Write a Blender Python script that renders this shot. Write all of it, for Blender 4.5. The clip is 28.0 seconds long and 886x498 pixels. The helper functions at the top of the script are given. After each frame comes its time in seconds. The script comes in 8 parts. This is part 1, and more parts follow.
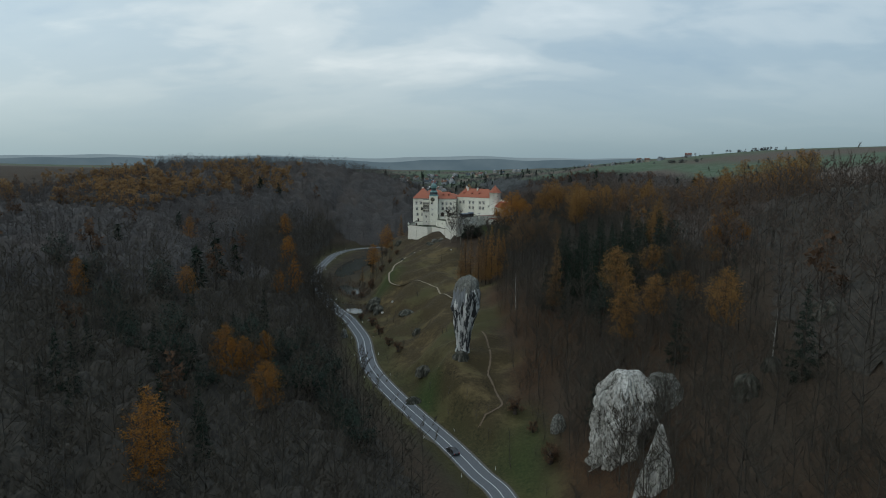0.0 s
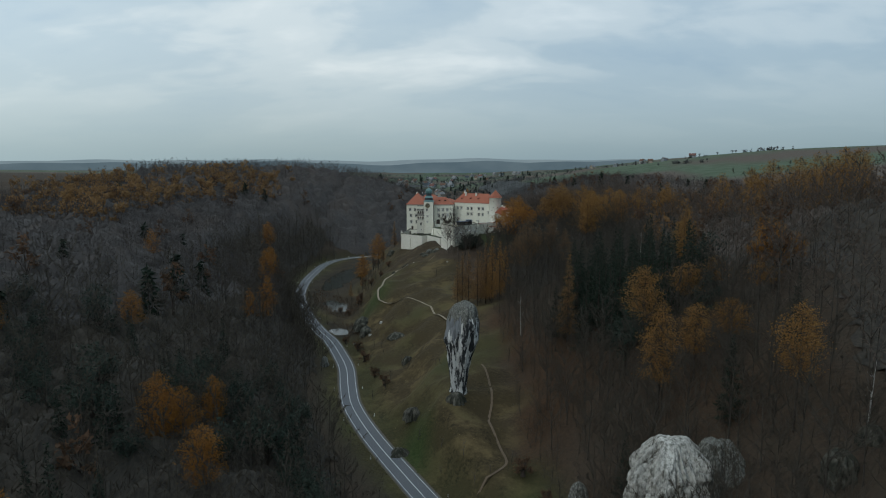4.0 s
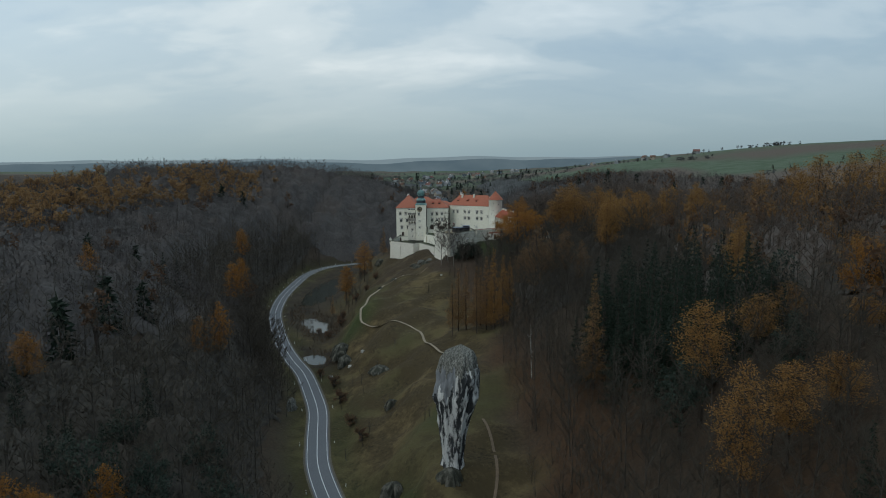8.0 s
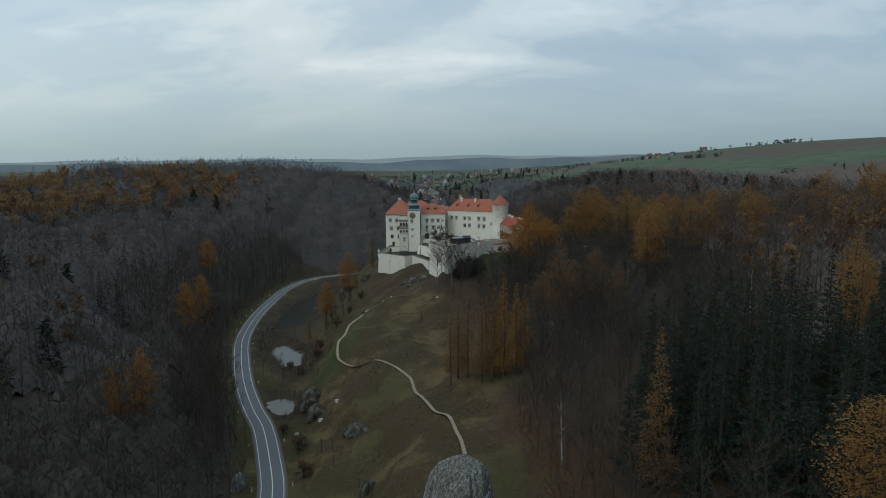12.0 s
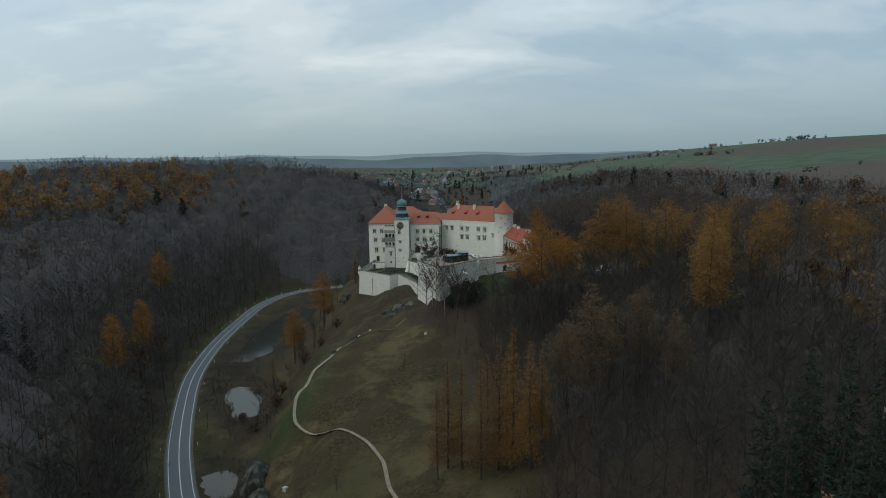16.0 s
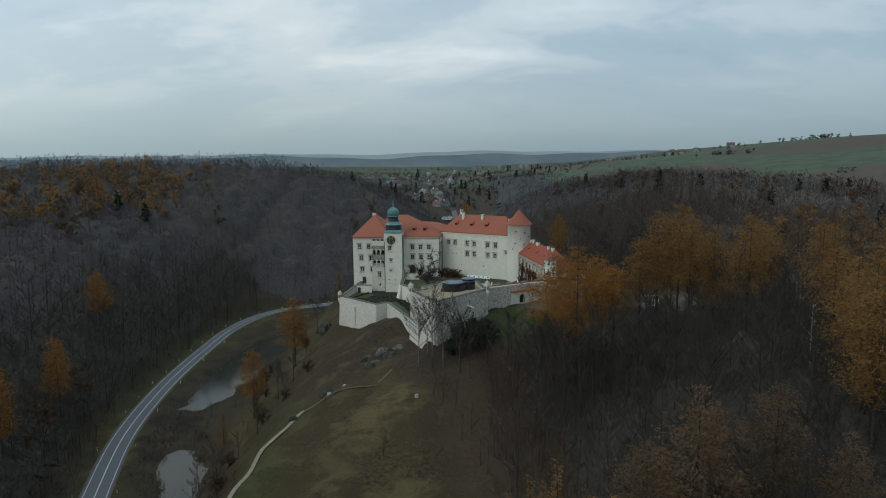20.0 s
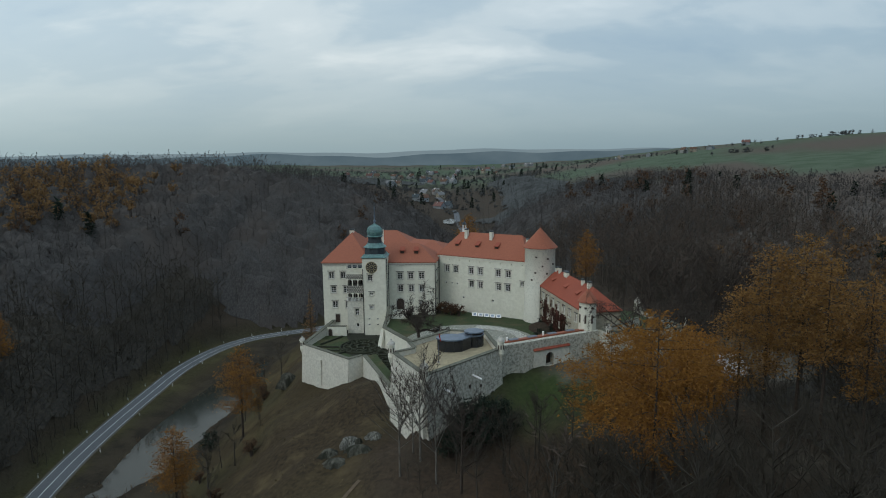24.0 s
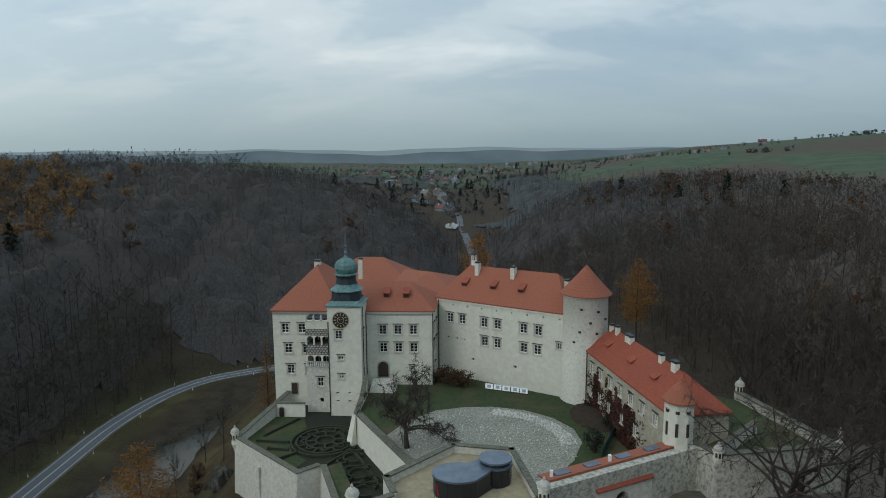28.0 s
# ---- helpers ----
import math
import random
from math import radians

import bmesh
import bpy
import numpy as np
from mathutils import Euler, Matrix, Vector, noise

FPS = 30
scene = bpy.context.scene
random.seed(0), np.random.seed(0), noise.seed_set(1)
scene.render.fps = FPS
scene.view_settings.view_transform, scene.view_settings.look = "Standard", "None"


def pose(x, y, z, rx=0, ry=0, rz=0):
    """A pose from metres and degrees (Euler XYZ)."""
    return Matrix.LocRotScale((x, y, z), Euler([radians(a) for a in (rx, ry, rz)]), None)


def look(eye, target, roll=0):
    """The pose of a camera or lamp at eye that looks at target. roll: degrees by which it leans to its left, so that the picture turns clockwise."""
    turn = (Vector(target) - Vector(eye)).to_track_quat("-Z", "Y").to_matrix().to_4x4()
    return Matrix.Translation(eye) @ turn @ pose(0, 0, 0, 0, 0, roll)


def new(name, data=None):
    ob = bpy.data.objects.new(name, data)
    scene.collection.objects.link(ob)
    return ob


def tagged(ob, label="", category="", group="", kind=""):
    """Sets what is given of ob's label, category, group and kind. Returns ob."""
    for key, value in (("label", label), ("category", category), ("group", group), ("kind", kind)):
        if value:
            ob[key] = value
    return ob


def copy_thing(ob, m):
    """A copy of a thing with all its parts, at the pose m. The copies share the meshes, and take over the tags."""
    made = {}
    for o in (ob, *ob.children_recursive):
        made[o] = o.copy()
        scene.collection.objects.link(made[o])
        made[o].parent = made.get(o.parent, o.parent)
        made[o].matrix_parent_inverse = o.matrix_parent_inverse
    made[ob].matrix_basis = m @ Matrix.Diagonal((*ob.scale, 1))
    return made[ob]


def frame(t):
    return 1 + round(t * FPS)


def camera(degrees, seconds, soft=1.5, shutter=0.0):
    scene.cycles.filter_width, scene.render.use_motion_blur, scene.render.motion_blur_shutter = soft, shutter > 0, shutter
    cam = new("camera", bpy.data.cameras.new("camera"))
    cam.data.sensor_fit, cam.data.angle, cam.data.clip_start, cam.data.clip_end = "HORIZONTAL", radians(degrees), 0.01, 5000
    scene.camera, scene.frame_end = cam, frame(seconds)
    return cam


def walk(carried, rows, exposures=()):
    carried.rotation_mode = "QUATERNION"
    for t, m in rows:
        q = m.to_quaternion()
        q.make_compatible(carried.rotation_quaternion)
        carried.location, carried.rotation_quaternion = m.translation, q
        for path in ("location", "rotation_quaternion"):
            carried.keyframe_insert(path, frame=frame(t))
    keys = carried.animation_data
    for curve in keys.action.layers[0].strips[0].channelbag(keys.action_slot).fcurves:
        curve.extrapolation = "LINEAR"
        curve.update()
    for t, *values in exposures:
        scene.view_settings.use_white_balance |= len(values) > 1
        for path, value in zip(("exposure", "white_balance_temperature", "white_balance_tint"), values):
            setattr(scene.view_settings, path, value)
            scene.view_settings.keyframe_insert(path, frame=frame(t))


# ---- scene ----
cam = camera(68.4, 28.0, soft=1.0)
PATH = [
    (0, (-0.425, -416.322, 99.584), (-0.514, -414.343, 99.309), 0.5),
    (1, (-0.053, -408.612, 99.467), (-0.143, -406.633, 99.195), 0.4),
    (2, (0.205, -400.113, 99.584), (0.111, -398.133, 99.315), 0.2),
    (3, (0.32, -391.1, 99.563), (0.228, -389.12, 99.296), 0.2),
    (3.5, (0.405, -386.567, 99.614), (0.314, -384.587, 99.347), 0.1),
    (5.5, (0.954, -366.66, 99.558), (0.868, -364.68, 99.289), -0.1),
    (6, (1.175, -361.275, 99.495), (1.088, -359.295, 99.227), -0.3),
    (7, (0.908, -350.135, 99.393), (0.823, -348.155, 99.124), -0.2),
    (8, (0.637, -338.662, 99.6), (0.553, -336.683, 99.327), -0.4),
    (9, (-0.04, -326.861, 99.335), (-0.122, -324.881, 99.063), -0.5),
    (10, (-0.405, -314.856, 99.367), (-0.485, -312.876, 99.094), -0.5),
    (11, (-0.511, -302.503, 99.239), (-0.59, -300.524, 98.966), -0.6),
    (12, (-0.411, -289.875, 99.352), (-0.491, -287.896, 99.076), -0.6),
    (12.5, (-0.415, -283.878, 99.478), (-0.493, -281.898, 99.201), -0.6),
    (14.5, (0.467, -259.328, 100.179), (0.388, -257.35, 99.894), -0.6),
    (15, (0.721, -253.277, 100.178), (0.641, -251.299, 99.894), -0.6),
    (16, (0.853, -241.296, 100.451), (0.77, -239.318, 100.165), -0.6),
    (17, (1.358, -228.837, 100.186), (1.269, -226.86, 99.9), -0.7),
    (18, (1.099, -216.574, 100.119), (1.009, -214.597, 99.832), -0.7),
    (19, (1.099, -203.951, 100.136), (1.002, -201.974, 99.847), -0.7),
    (20, (0.588, -190.938, 100.174), (0.486, -188.962, 99.885), -0.5),
    (20.5, (0.465, -185.145, 100.627), (0.362, -183.17, 100.335), -0.4),
    (22.5, (0.105, -159.163, 100.297), (-0.005, -157.188, 100.007), -0.8),
    (23, (-0.165, -152.485, 100.432), (-0.274, -150.509, 100.141), -0.7),
    (24, (-0.47, -139.283, 100.691), (-0.581, -137.308, 100.396), -0.6),
    (25, (-0.808, -126.364, 100.689), (-0.921, -124.389, 100.394), -0.5),
    (26, (-1.246, -113.604, 100.959), (-1.363, -111.63, 100.661), -0.4),
    (27, (-2.098, -101.031, 101.143), (-2.217, -99.057, 100.844), -0.3),
    (28, (-3.214, -88.52, 101.287), (-3.33, -86.546, 100.986), -0.3),
]
walk(cam, [(t, look(eye, target, roll)) for t, eye, target, roll in PATH], exposures=[(0, 0.03, 6150, 6), (28, 0.0, 6150, 6)])

# ---- world, sun ----
SUN_EL, SUN_ROT = radians(38), radians(220)
world = bpy.data.worlds.new("overcast_sky")
scene.world = world
world.use_nodes = True
wn, wl = world.node_tree.nodes, world.node_tree.links
wn.clear()
w_out = wn.new("ShaderNodeOutputWorld")
w_bg = wn.new("ShaderNodeBackground")
w_sky = wn.new("ShaderNodeTexSky")
w_sky.sky_type, w_sky.sun_disc = "NISHITA", False
w_sky.sun_elevation, w_sky.sun_rotation = SUN_EL, SUN_ROT
w_tc = wn.new("ShaderNodeTexCoord")
w_sep = wn.new("ShaderNodeSeparateXYZ")
wl.new(w_tc.outputs["Generated"], w_sep.inputs[0])


def wmath(op, a, b=None, clamp=False):
    n = wn.new("ShaderNodeMath")
    n.operation, n.use_clamp = op, clamp
    for k, v in enumerate((a, b)):
        if v is None:
            continue
        if isinstance(v, (int, float)):
            n.inputs[k].default_value = v
        else:
            wl.new(v, n.inputs[k])
    return n.outputs[0]


up = wmath("MAXIMUM", w_sep.outputs["Z"], 0.0)
spread = wmath("ADD", up, 0.3)
w_vec = wn.new("ShaderNodeCombineXYZ")
wl.new(wmath("DIVIDE", w_sep.outputs["X"], spread), w_vec.inputs[0])
wl.new(wmath("DIVIDE", w_sep.outputs["Y"], spread), w_vec.inputs[1])


def wnoise(scale, detail, rough, dist=0.0, off=0.0):
    m = wn.new("ShaderNodeMapping")
    m.inputs["Location"].default_value = (off, off * 0.7, off * 0.3)
    m.inputs["Scale"].default_value = (0.75, 1.15, 1.0)
    m.inputs["Rotation"].default_value = (0, 0, 0.35)
    wl.new(w_vec.outputs[0], m.inputs[0])
    n = wn.new("ShaderNodeTexNoise")
    n.inputs["Scale"].default_value, n.inputs["Detail"].default_value = scale, detail
    n.inputs["Roughness"].default_value, n.inputs["Distortion"].default_value = rough, dist
    wl.new(m.outputs[0], n.inputs["Vector"])
    return n.outputs["Fac"]


def wramp(fac, stops):
    r = wn.new("ShaderNodeValToRGB")
    r.color_ramp.interpolation = "EASE"
    e = r.color_ramp.elements
    while len(e) < len(stops):
        e.new(0.5)
    for k, (p, c) in enumerate(stops):
        e[k].position, e[k].color = p, (*c, 1)
    wl.new(fac, r.inputs[0])
    return r.outputs[0]


def wmix(fac, a, b, mode="MIX"):
    n = wn.new("ShaderNodeMix")
    n.data_type, n.blend_type = "RGBA", mode
    for k, v in ((0, fac), (6, a), (7, b)):
        if isinstance(v, (int, float)):
            n.inputs[k].default_value = v
        elif isinstance(v, tuple):
            n.inputs[k].default_value = (*v, 1)
        else:
            wl.new(v, n.inputs[k])
    return n.outputs[2]


big = wnoise(1.35, 4.0, 0.5, 0.25, 12.1)
fine = wnoise(4.2, 6.0, 0.55, 0.3, 7.7)
mixed = wmath("ADD", wmath("MULTIPLY", big, 0.78), wmath("MULTIPLY", fine, 0.22))
cloud = wramp(mixed, [(0.36, (0.28, 0.37, 0.46)), (0.47, (0.38, 0.455, 0.51)), (0.55, (0.53, 0.575, 0.595)), (0.67, (0.76, 0.765, 0.75))])
# the overcast grows brighter towards the zenith and hazier towards the horizon
low = wramp(up, [(0.0, (0.255, 0.325, 0.355)), (0.10, (0.36, 0.42, 0.45)), (0.30, (0.55, 0.60, 0.63)), (1.0, (1.0, 1.0, 1.0))])
cloud = wmix(wramp(up, [(0.0, (0.0, 0.0, 0.0)), (0.05, (0.12, 0.12, 0.12)), (0.17, (0.75, 0.75, 0.75)), (0.3, (1, 1, 1))]), low, cloud)
gain = wramp(up, [(0.0, (0.3, 0.3, 0.3)), (0.33, (0.33, 0.33, 0.33)), (0.6, (0.42, 0.42, 0.43)), (1.0, (0.56, 0.56, 0.57))])
cloud = wmix(1.0, cloud, gain, "MULTIPLY")
# the hidden sun stands in the west, so the cloud is lighter there
side = wramp(wmath("ADD", wmath("MULTIPLY", w_sep.outputs["X"], 0.5), 0.5), [(0.0, (1.6, 1.53, 1.45)), (0.4, (1.14, 1.12, 1.09)), (0.6, (0.93, 0.96, 0.98)), (1.0, (0.72, 0.8, 0.86))])
cloud = wmix(1.0, cloud, side, "MULTIPLY")
veil = wmix(0.003, cloud, w_sky.outputs[0])
wl.new(veil, w_bg.inputs["Color"])
w_bg.inputs["Strength"].default_value = 3.3
wl.new(w_bg.outputs[0], w_out.inputs[0])

sun = new("sun", bpy.data.lights.new("sun", "SUN"))
sun.data.energy, sun.data.angle, sun.data.color = 0.6, radians(25), (1.0, 0.95, 0.88)
sun.matrix_world = look((-170, -200, 205), (0, 0, 0))

# ---- materials ----


def material(name, base, dark=None, rough=0.85, grain=2.0, blotch=0.15, bump=0.3, amount=0.5, third=None, metal=0.0, island=0.0, rnd=0.0, spec=0.3, stretch=1.0, lo=0.35, hi=0.65, thin=0.0, soft=0.0, along=1.0):
    """Two colours mixed by noise at two scales, a third in patches, with bump; sizes are in features per metre."""
    m = bpy.data.materials.new(name)
    m.use_nodes = True
    nt = m.node_tree
    n, l = nt.nodes, nt.links
    bsdf = n["Principled BSDF"]
    bsdf.inputs["Roughness"].default_value = rough
    bsdf.inputs["Metallic"].default_value = metal
    bsdf.inputs["Specular IOR Level"].default_value = spec
    tc = n.new("ShaderNodeNewGeometry")
    dark = dark or tuple(c * 0.6 for c in base)

    def tex(scale, detail=5.0, rough_=0.6):
        t = n.new("ShaderNodeTexNoise")
        t.inputs["Scale"].default_value, t.inputs["Detail"].default_value, t.inputs["Roughness"].default_value = scale, detail, rough_
        if stretch != 1.0 or along != 1.0:
            mp = n.new("ShaderNodeMapping")
            mp.inputs["Scale"].default_value = (1, along, stretch)
            l.new(tc.outputs["Position"], mp.inputs[0])
            l.new(mp.outputs[0], t.inputs["Vector"])
        else:
            l.new(tc.outputs["Position"], t.inputs["Vector"])
        return t.outputs["Fac"]

    def mix(fac, a, b, mode="MIX"):
        x = n.new("ShaderNodeMix")
        x.data_type, x.blend_type = "RGBA", mode
        for k, v in ((0, fac), (6, a), (7, b)):
            if isinstance(v, (int, float)):
                x.inputs[k].default_value = v
            elif isinstance(v, tuple):
                x.inputs[k].default_value = (*v, 1)
            else:
                l.new(v, x.inputs[k])
        return x.outputs[2]

    def ramp(fac, a, b):
        r = n.new("ShaderNodeMapRange")
        r.inputs["From Min"].default_value, r.inputs["From Max"].default_value = a, b
        l.new(fac, r.inputs["Value"])
        return r.outputs["Result"]

    g = tex(grain, 6.0, 0.65)
    col = mix(ramp(g, lo, hi), dark, base)
    big_ = tex(blotch, 4.0)
    if third:
        col = mix(ramp(big_, 0.5, 0.66), col, third)
    else:
        col = mix(ramp(big_, 0.3, 0.7), mix(amount, col, dark), col)
    if island or rnd:
        if island:
            val, k = tc.outputs["Random Per Island"], island
        else:
            oi = n.new("ShaderNodeObjectInfo")
            val, k = oi.outputs["Random"], rnd
        hsv = n.new("ShaderNodeHueSaturation")
        r = n.new("ShaderNodeMapRange")
        r.inputs["To Min"].default_value, r.inputs["To Max"].default_value = 1 - k, 1 + k
        l.new(val, r.inputs["Value"])
        l.new(r.outputs["Result"], hsv.inputs["Value"])
        l.new(col, hsv.inputs["Color"])
        col = hsv.outputs[0]
    l.new(col, bsdf.inputs["Base Color"])
    if bump:
        b = n.new("ShaderNodeBump")
        b.inputs["Strength"].default_value, b.inputs["Distance"].default_value = bump, 0.3 / max(grain, 0.2)
        l.new(g, b.inputs["Height"])
        l.new(b.outputs[0], bsdf.inputs["Normal"])
    lift_ = None
    if soft:
        # sprays and twigs are bundles finer than the mesh, so they shade more evenly than single flat blades
        am, nv = n.new("ShaderNodeVectorMath"), n.new("ShaderNodeVectorMath")
        am.operation, nv.operation = "ADD", "NORMALIZE"
        am.inputs[1].default_value = (0, 0, soft)
        l.new(tc.outputs["Normal"], am.inputs[0]), l.new(am.outputs[0], nv.inputs[0])
        lift_ = nv.outputs[0]
        l.new(lift_, bsdf.inputs["Normal"])
    if thin:
        # leaves, needles and fine twigs let light through
        tl, ms = n.new("ShaderNodeBsdfTranslucent"), n.new("ShaderNodeMixShader")
        ms.inputs[0].default_value = thin
        if lift_:
            l.new(lift_, tl.inputs["Normal"])
        l.new(col, tl.inputs[0]), l.new(bsdf.outputs[0], ms.inputs[1]), l.new(tl.outputs[0], ms.inputs[2])
        l.new(ms.outputs[0], n["Material Output"].inputs[0])
    return m


def glass_material():
    m = bpy.data.materials.new("window_glass")
    m.use_nodes = True
    n, l = m.node_tree.nodes, m.node_tree.links
    n.clear()
    out, mx, tr, gl, fr = (n.new("ShaderNode" + k) for k in ("OutputMaterial", "MixShader", "BsdfTransparent", "BsdfGlossy", "Fresnel"))
    tr.inputs[0].default_value = (0.45, 0.5, 0.5, 1)
    gl.inputs["Roughness"].default_value = 0.06
    fr.inputs[0].default_value = 1.5
    l.new(fr.outputs[0], mx.inputs[0]), l.new(tr.outputs[0], mx.inputs[1]), l.new(gl.outputs[0], mx.inputs[2]), l.new(mx.outputs[0], out.inputs[0])
    return m


PLASTER = material("lime_plaster", (0.69, 0.672, 0.565), (0.58, 0.56, 0.465), 0.9, 1.2, 0.12, 0.08, 0.35)
STONE = material("rendered_stone", (0.61, 0.585, 0.50), (0.43, 0.41, 0.35), 0.95, 1.8, 0.14, 0.4, 0.35, lo=0.32, hi=0.6)
ROUGHWALL = material("rubble_wall", (0.56, 0.535, 0.45), (0.22, 0.21, 0.175), 0.95, 2.3, 0.12, 0.9, 0.4, lo=0.37, hi=0.56)
# joint tone darkened for the shadows between the loggia's lozenge stones
JOINTSTONE = material("dark_joint_stone", (0.2, 0.195, 0.17), (0.1, 0.095, 0.085), 0.95, 3.0, 0.4, 0.3)
TRIM = material("stone_trim", (0.48, 0.46, 0.40), (0.36, 0.34, 0.30), 0.9, 3.0, 0.4, 0.2)
WHITESTONE = material("whitewashed_rubble", (0.66, 0.635, 0.545), (0.43, 0.415, 0.355), 0.95, 2.2, 0.2, 0.5, 0.35)
TOWERSTONE = material("limewashed_tower_stone", (0.69, 0.67, 0.575), (0.46, 0.445, 0.385), 0.95, 2.6, 0.2, 0.4, 0.25, lo=0.3, hi=0.5)
GOLD = material("tarnished_gilding", (0.5, 0.43, 0.26), (0.36, 0.3, 0.17), 0.6, 3.0, 0.5, 0.05)
COPE = material("mossy_coping", (0.17, 0.165, 0.13), (0.075, 0.075, 0.055), 0.95, 2.5, 0.4, 0.4)
OCHRE = material("stained_ochre_render", (0.46, 0.42, 0.325), (0.29, 0.26, 0.2), 0.95, 1.4, 0.2, 0.2, 0.5)
WINTRIM = material("pale_window_trim", (0.57, 0.545, 0.46), (0.45, 0.43, 0.365), 0.9, 3.0, 0.4, 0.1)
TILE = material("clay_tile", (0.30, 0.103, 0.058), (0.235, 0.08, 0.048), 0.85, 3.0, 0.2, 0.3, 0.45, rnd=0.03)
TILE_DARK = material("old_clay_tile", (0.30, 0.075, 0.04), (0.2, 0.052, 0.032), 0.85, 3.0, 0.3, 0.3, 0.4, rnd=0.03)
COPPER = material("green_copper", (0.13, 0.25, 0.23), (0.06, 0.12, 0.12), 0.5, 2.0, 0.6, 0.15, 0.5, spec=0.5)
SLATE = material("dark_shingle", (0.045, 0.06, 0.07), (0.02, 0.027, 0.032), 0.55, 4.0, 0.6, 0.3)
IRON = material("dark_iron", (0.03, 0.03, 0.03), None, 0.5, 6.0, 0.5, 0.1)
WOODDARK = material("dark_door_wood", (0.06, 0.04, 0.03), None, 0.6, 6.0, 0.5, 0.2)
WHITE = material("white_paint", (0.78, 0.77, 0.74), (0.66, 0.65, 0.62), 0.6, 2.0, 0.5, 0.05)
GLASS = glass_material()
DARKGLASS = material("dark_glass", (0.015, 0.018, 0.025), (0.01, 0.012, 0.016), 0.12, 1.0, 0.5, 0.0, spec=0.6)
ZINC = material("zinc_roof", (0.17, 0.21, 0.26), (0.11, 0.14, 0.18), 0.38, 0.8, 0.5, 0.05, metal=0.5)
SAND = material("terrace_gravel", (0.36, 0.30, 0.19), (0.24, 0.20, 0.13), 0.95, 1.2, 0.25, 0.3, 0.6)
GRAVEL = material("limestone_rubble", (0.4, 0.39, 0.33), (0.12, 0.12, 0.095), 0.95, 3.4, 0.2, 0.9, 0.45)
LAWN = material("lawn", (0.045, 0.062, 0.022), (0.028, 0.04, 0.016), 0.95, 1.5, 0.15, 0.5, third=(0.07, 0.062, 0.03))
HEDGE = material("box_hedge", (0.047, 0.05, 0.03), (0.026, 0.029, 0.018), 0.95, 5.0, 0.5, 0.8)
SOIL = material("garden_soil", (0.028, 0.026, 0.018), (0.018, 0.02, 0.012), 0.95, 2.0, 0.4, 0.5)
ASPHALT = material("asphalt", (0.105, 0.112, 0.12), (0.07, 0.075, 0.082), 0.75, 3.0, 0.08, 0.1, 0.4)
PAINT = material("road_paint", (0.62, 0.63, 0.62), (0.4, 0.41, 0.4), 0.7, 2.0, 0.3, 0.0)
VERGE = material("gravel_verge", (0.10, 0.088, 0.066), (0.06, 0.052, 0.038), 0.95, 1.5, 0.2, 0.4)
TRACK = material("pale_footpath", (0.28, 0.235, 0.17), (0.16, 0.132, 0.095), 0.95, 1.5, 0.3, 0.3)
LIMESTONE = material("limestone_crag", (0.46, 0.447, 0.405), (0.12, 0.117, 0.102), 0.95, 1.9, 0.3, 0.9, 0.55, stretch=0.42, lo=0.37, hi=0.56)
STREAKED = material("streaked_limestone", (0.5, 0.5, 0.475), (0.02, 0.022, 0.023), 0.95, 0.85, 0.5, 0.7, 0.45, stretch=0.24, lo=0.475, hi=0.55)
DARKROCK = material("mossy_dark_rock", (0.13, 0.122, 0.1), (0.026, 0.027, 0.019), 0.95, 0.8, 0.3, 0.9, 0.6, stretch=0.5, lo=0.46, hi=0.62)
LICHEN = material("lichen_rock", (0.27, 0.265, 0.235), (0.05, 0.05, 0.042), 0.95, 4.2, 0.5, 0.9, 0.5, stretch=0.4, lo=0.44, hi=0.66)
SLABROCK = material("smooth_grey_slab", (0.19, 0.2, 0.205), (0.12, 0.125, 0.13), 0.95, 1.2, 0.5, 0.4, 0.4, stretch=0.3)
WATER = material("pond_water", (0.05, 0.052, 0.046), (0.036, 0.038, 0.033), 0.14, 0.6, 0.1, 0.02, spec=0.4)
WOODBARK = material("wood_bark", (0.060, 0.052, 0.042), (0.048, 0.042, 0.034), 0.95, 3.0, 0.3, 0.0, island=0.06)
DARKWATER = material("deep_pond_water", (0.03, 0.033, 0.027), (0.022, 0.025, 0.02), 0.07, 0.6, 0.1, 0.02, spec=0.22)
BARK = material("bare_bark", (0.06, 0.046, 0.036), (0.038, 0.03, 0.024), 0.95, 3.0, 0.3, 0.4, island=0.2)
TWIG = material("bare_twigs", (0.074, 0.063, 0.047), (0.062, 0.053, 0.04), 0.95, 2.0, 0.02, 0.0, 0.6, island=0.06, thin=0.5, soft=1.6)
# far woods: haze is mixed into a greyer, paler twig and canopy tone
GREYTWIG = material("hazy_grey_twigs", (0.085, 0.075, 0.070), (0.074, 0.065, 0.062), 0.95, 2.0, 0.02, 0.0, 0.6, island=0.04, thin=0.5, soft=1.8)
# canopy sheets: the darker noise tone paints in shaded gaps between twigs
CANOPY = material("hazy_grey_canopy", (0.056, 0.051, 0.047), (0.026, 0.023, 0.021), 0.95, 1.7, 0.045, 0.5, 0.5, third=(0.051, 0.042, 0.036), lo=0.4, hi=0.6, soft=0.6, stretch=0.4, along=0.4)
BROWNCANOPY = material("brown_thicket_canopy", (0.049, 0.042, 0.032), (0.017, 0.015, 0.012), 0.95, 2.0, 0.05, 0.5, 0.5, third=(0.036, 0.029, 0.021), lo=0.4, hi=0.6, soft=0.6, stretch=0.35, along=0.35)
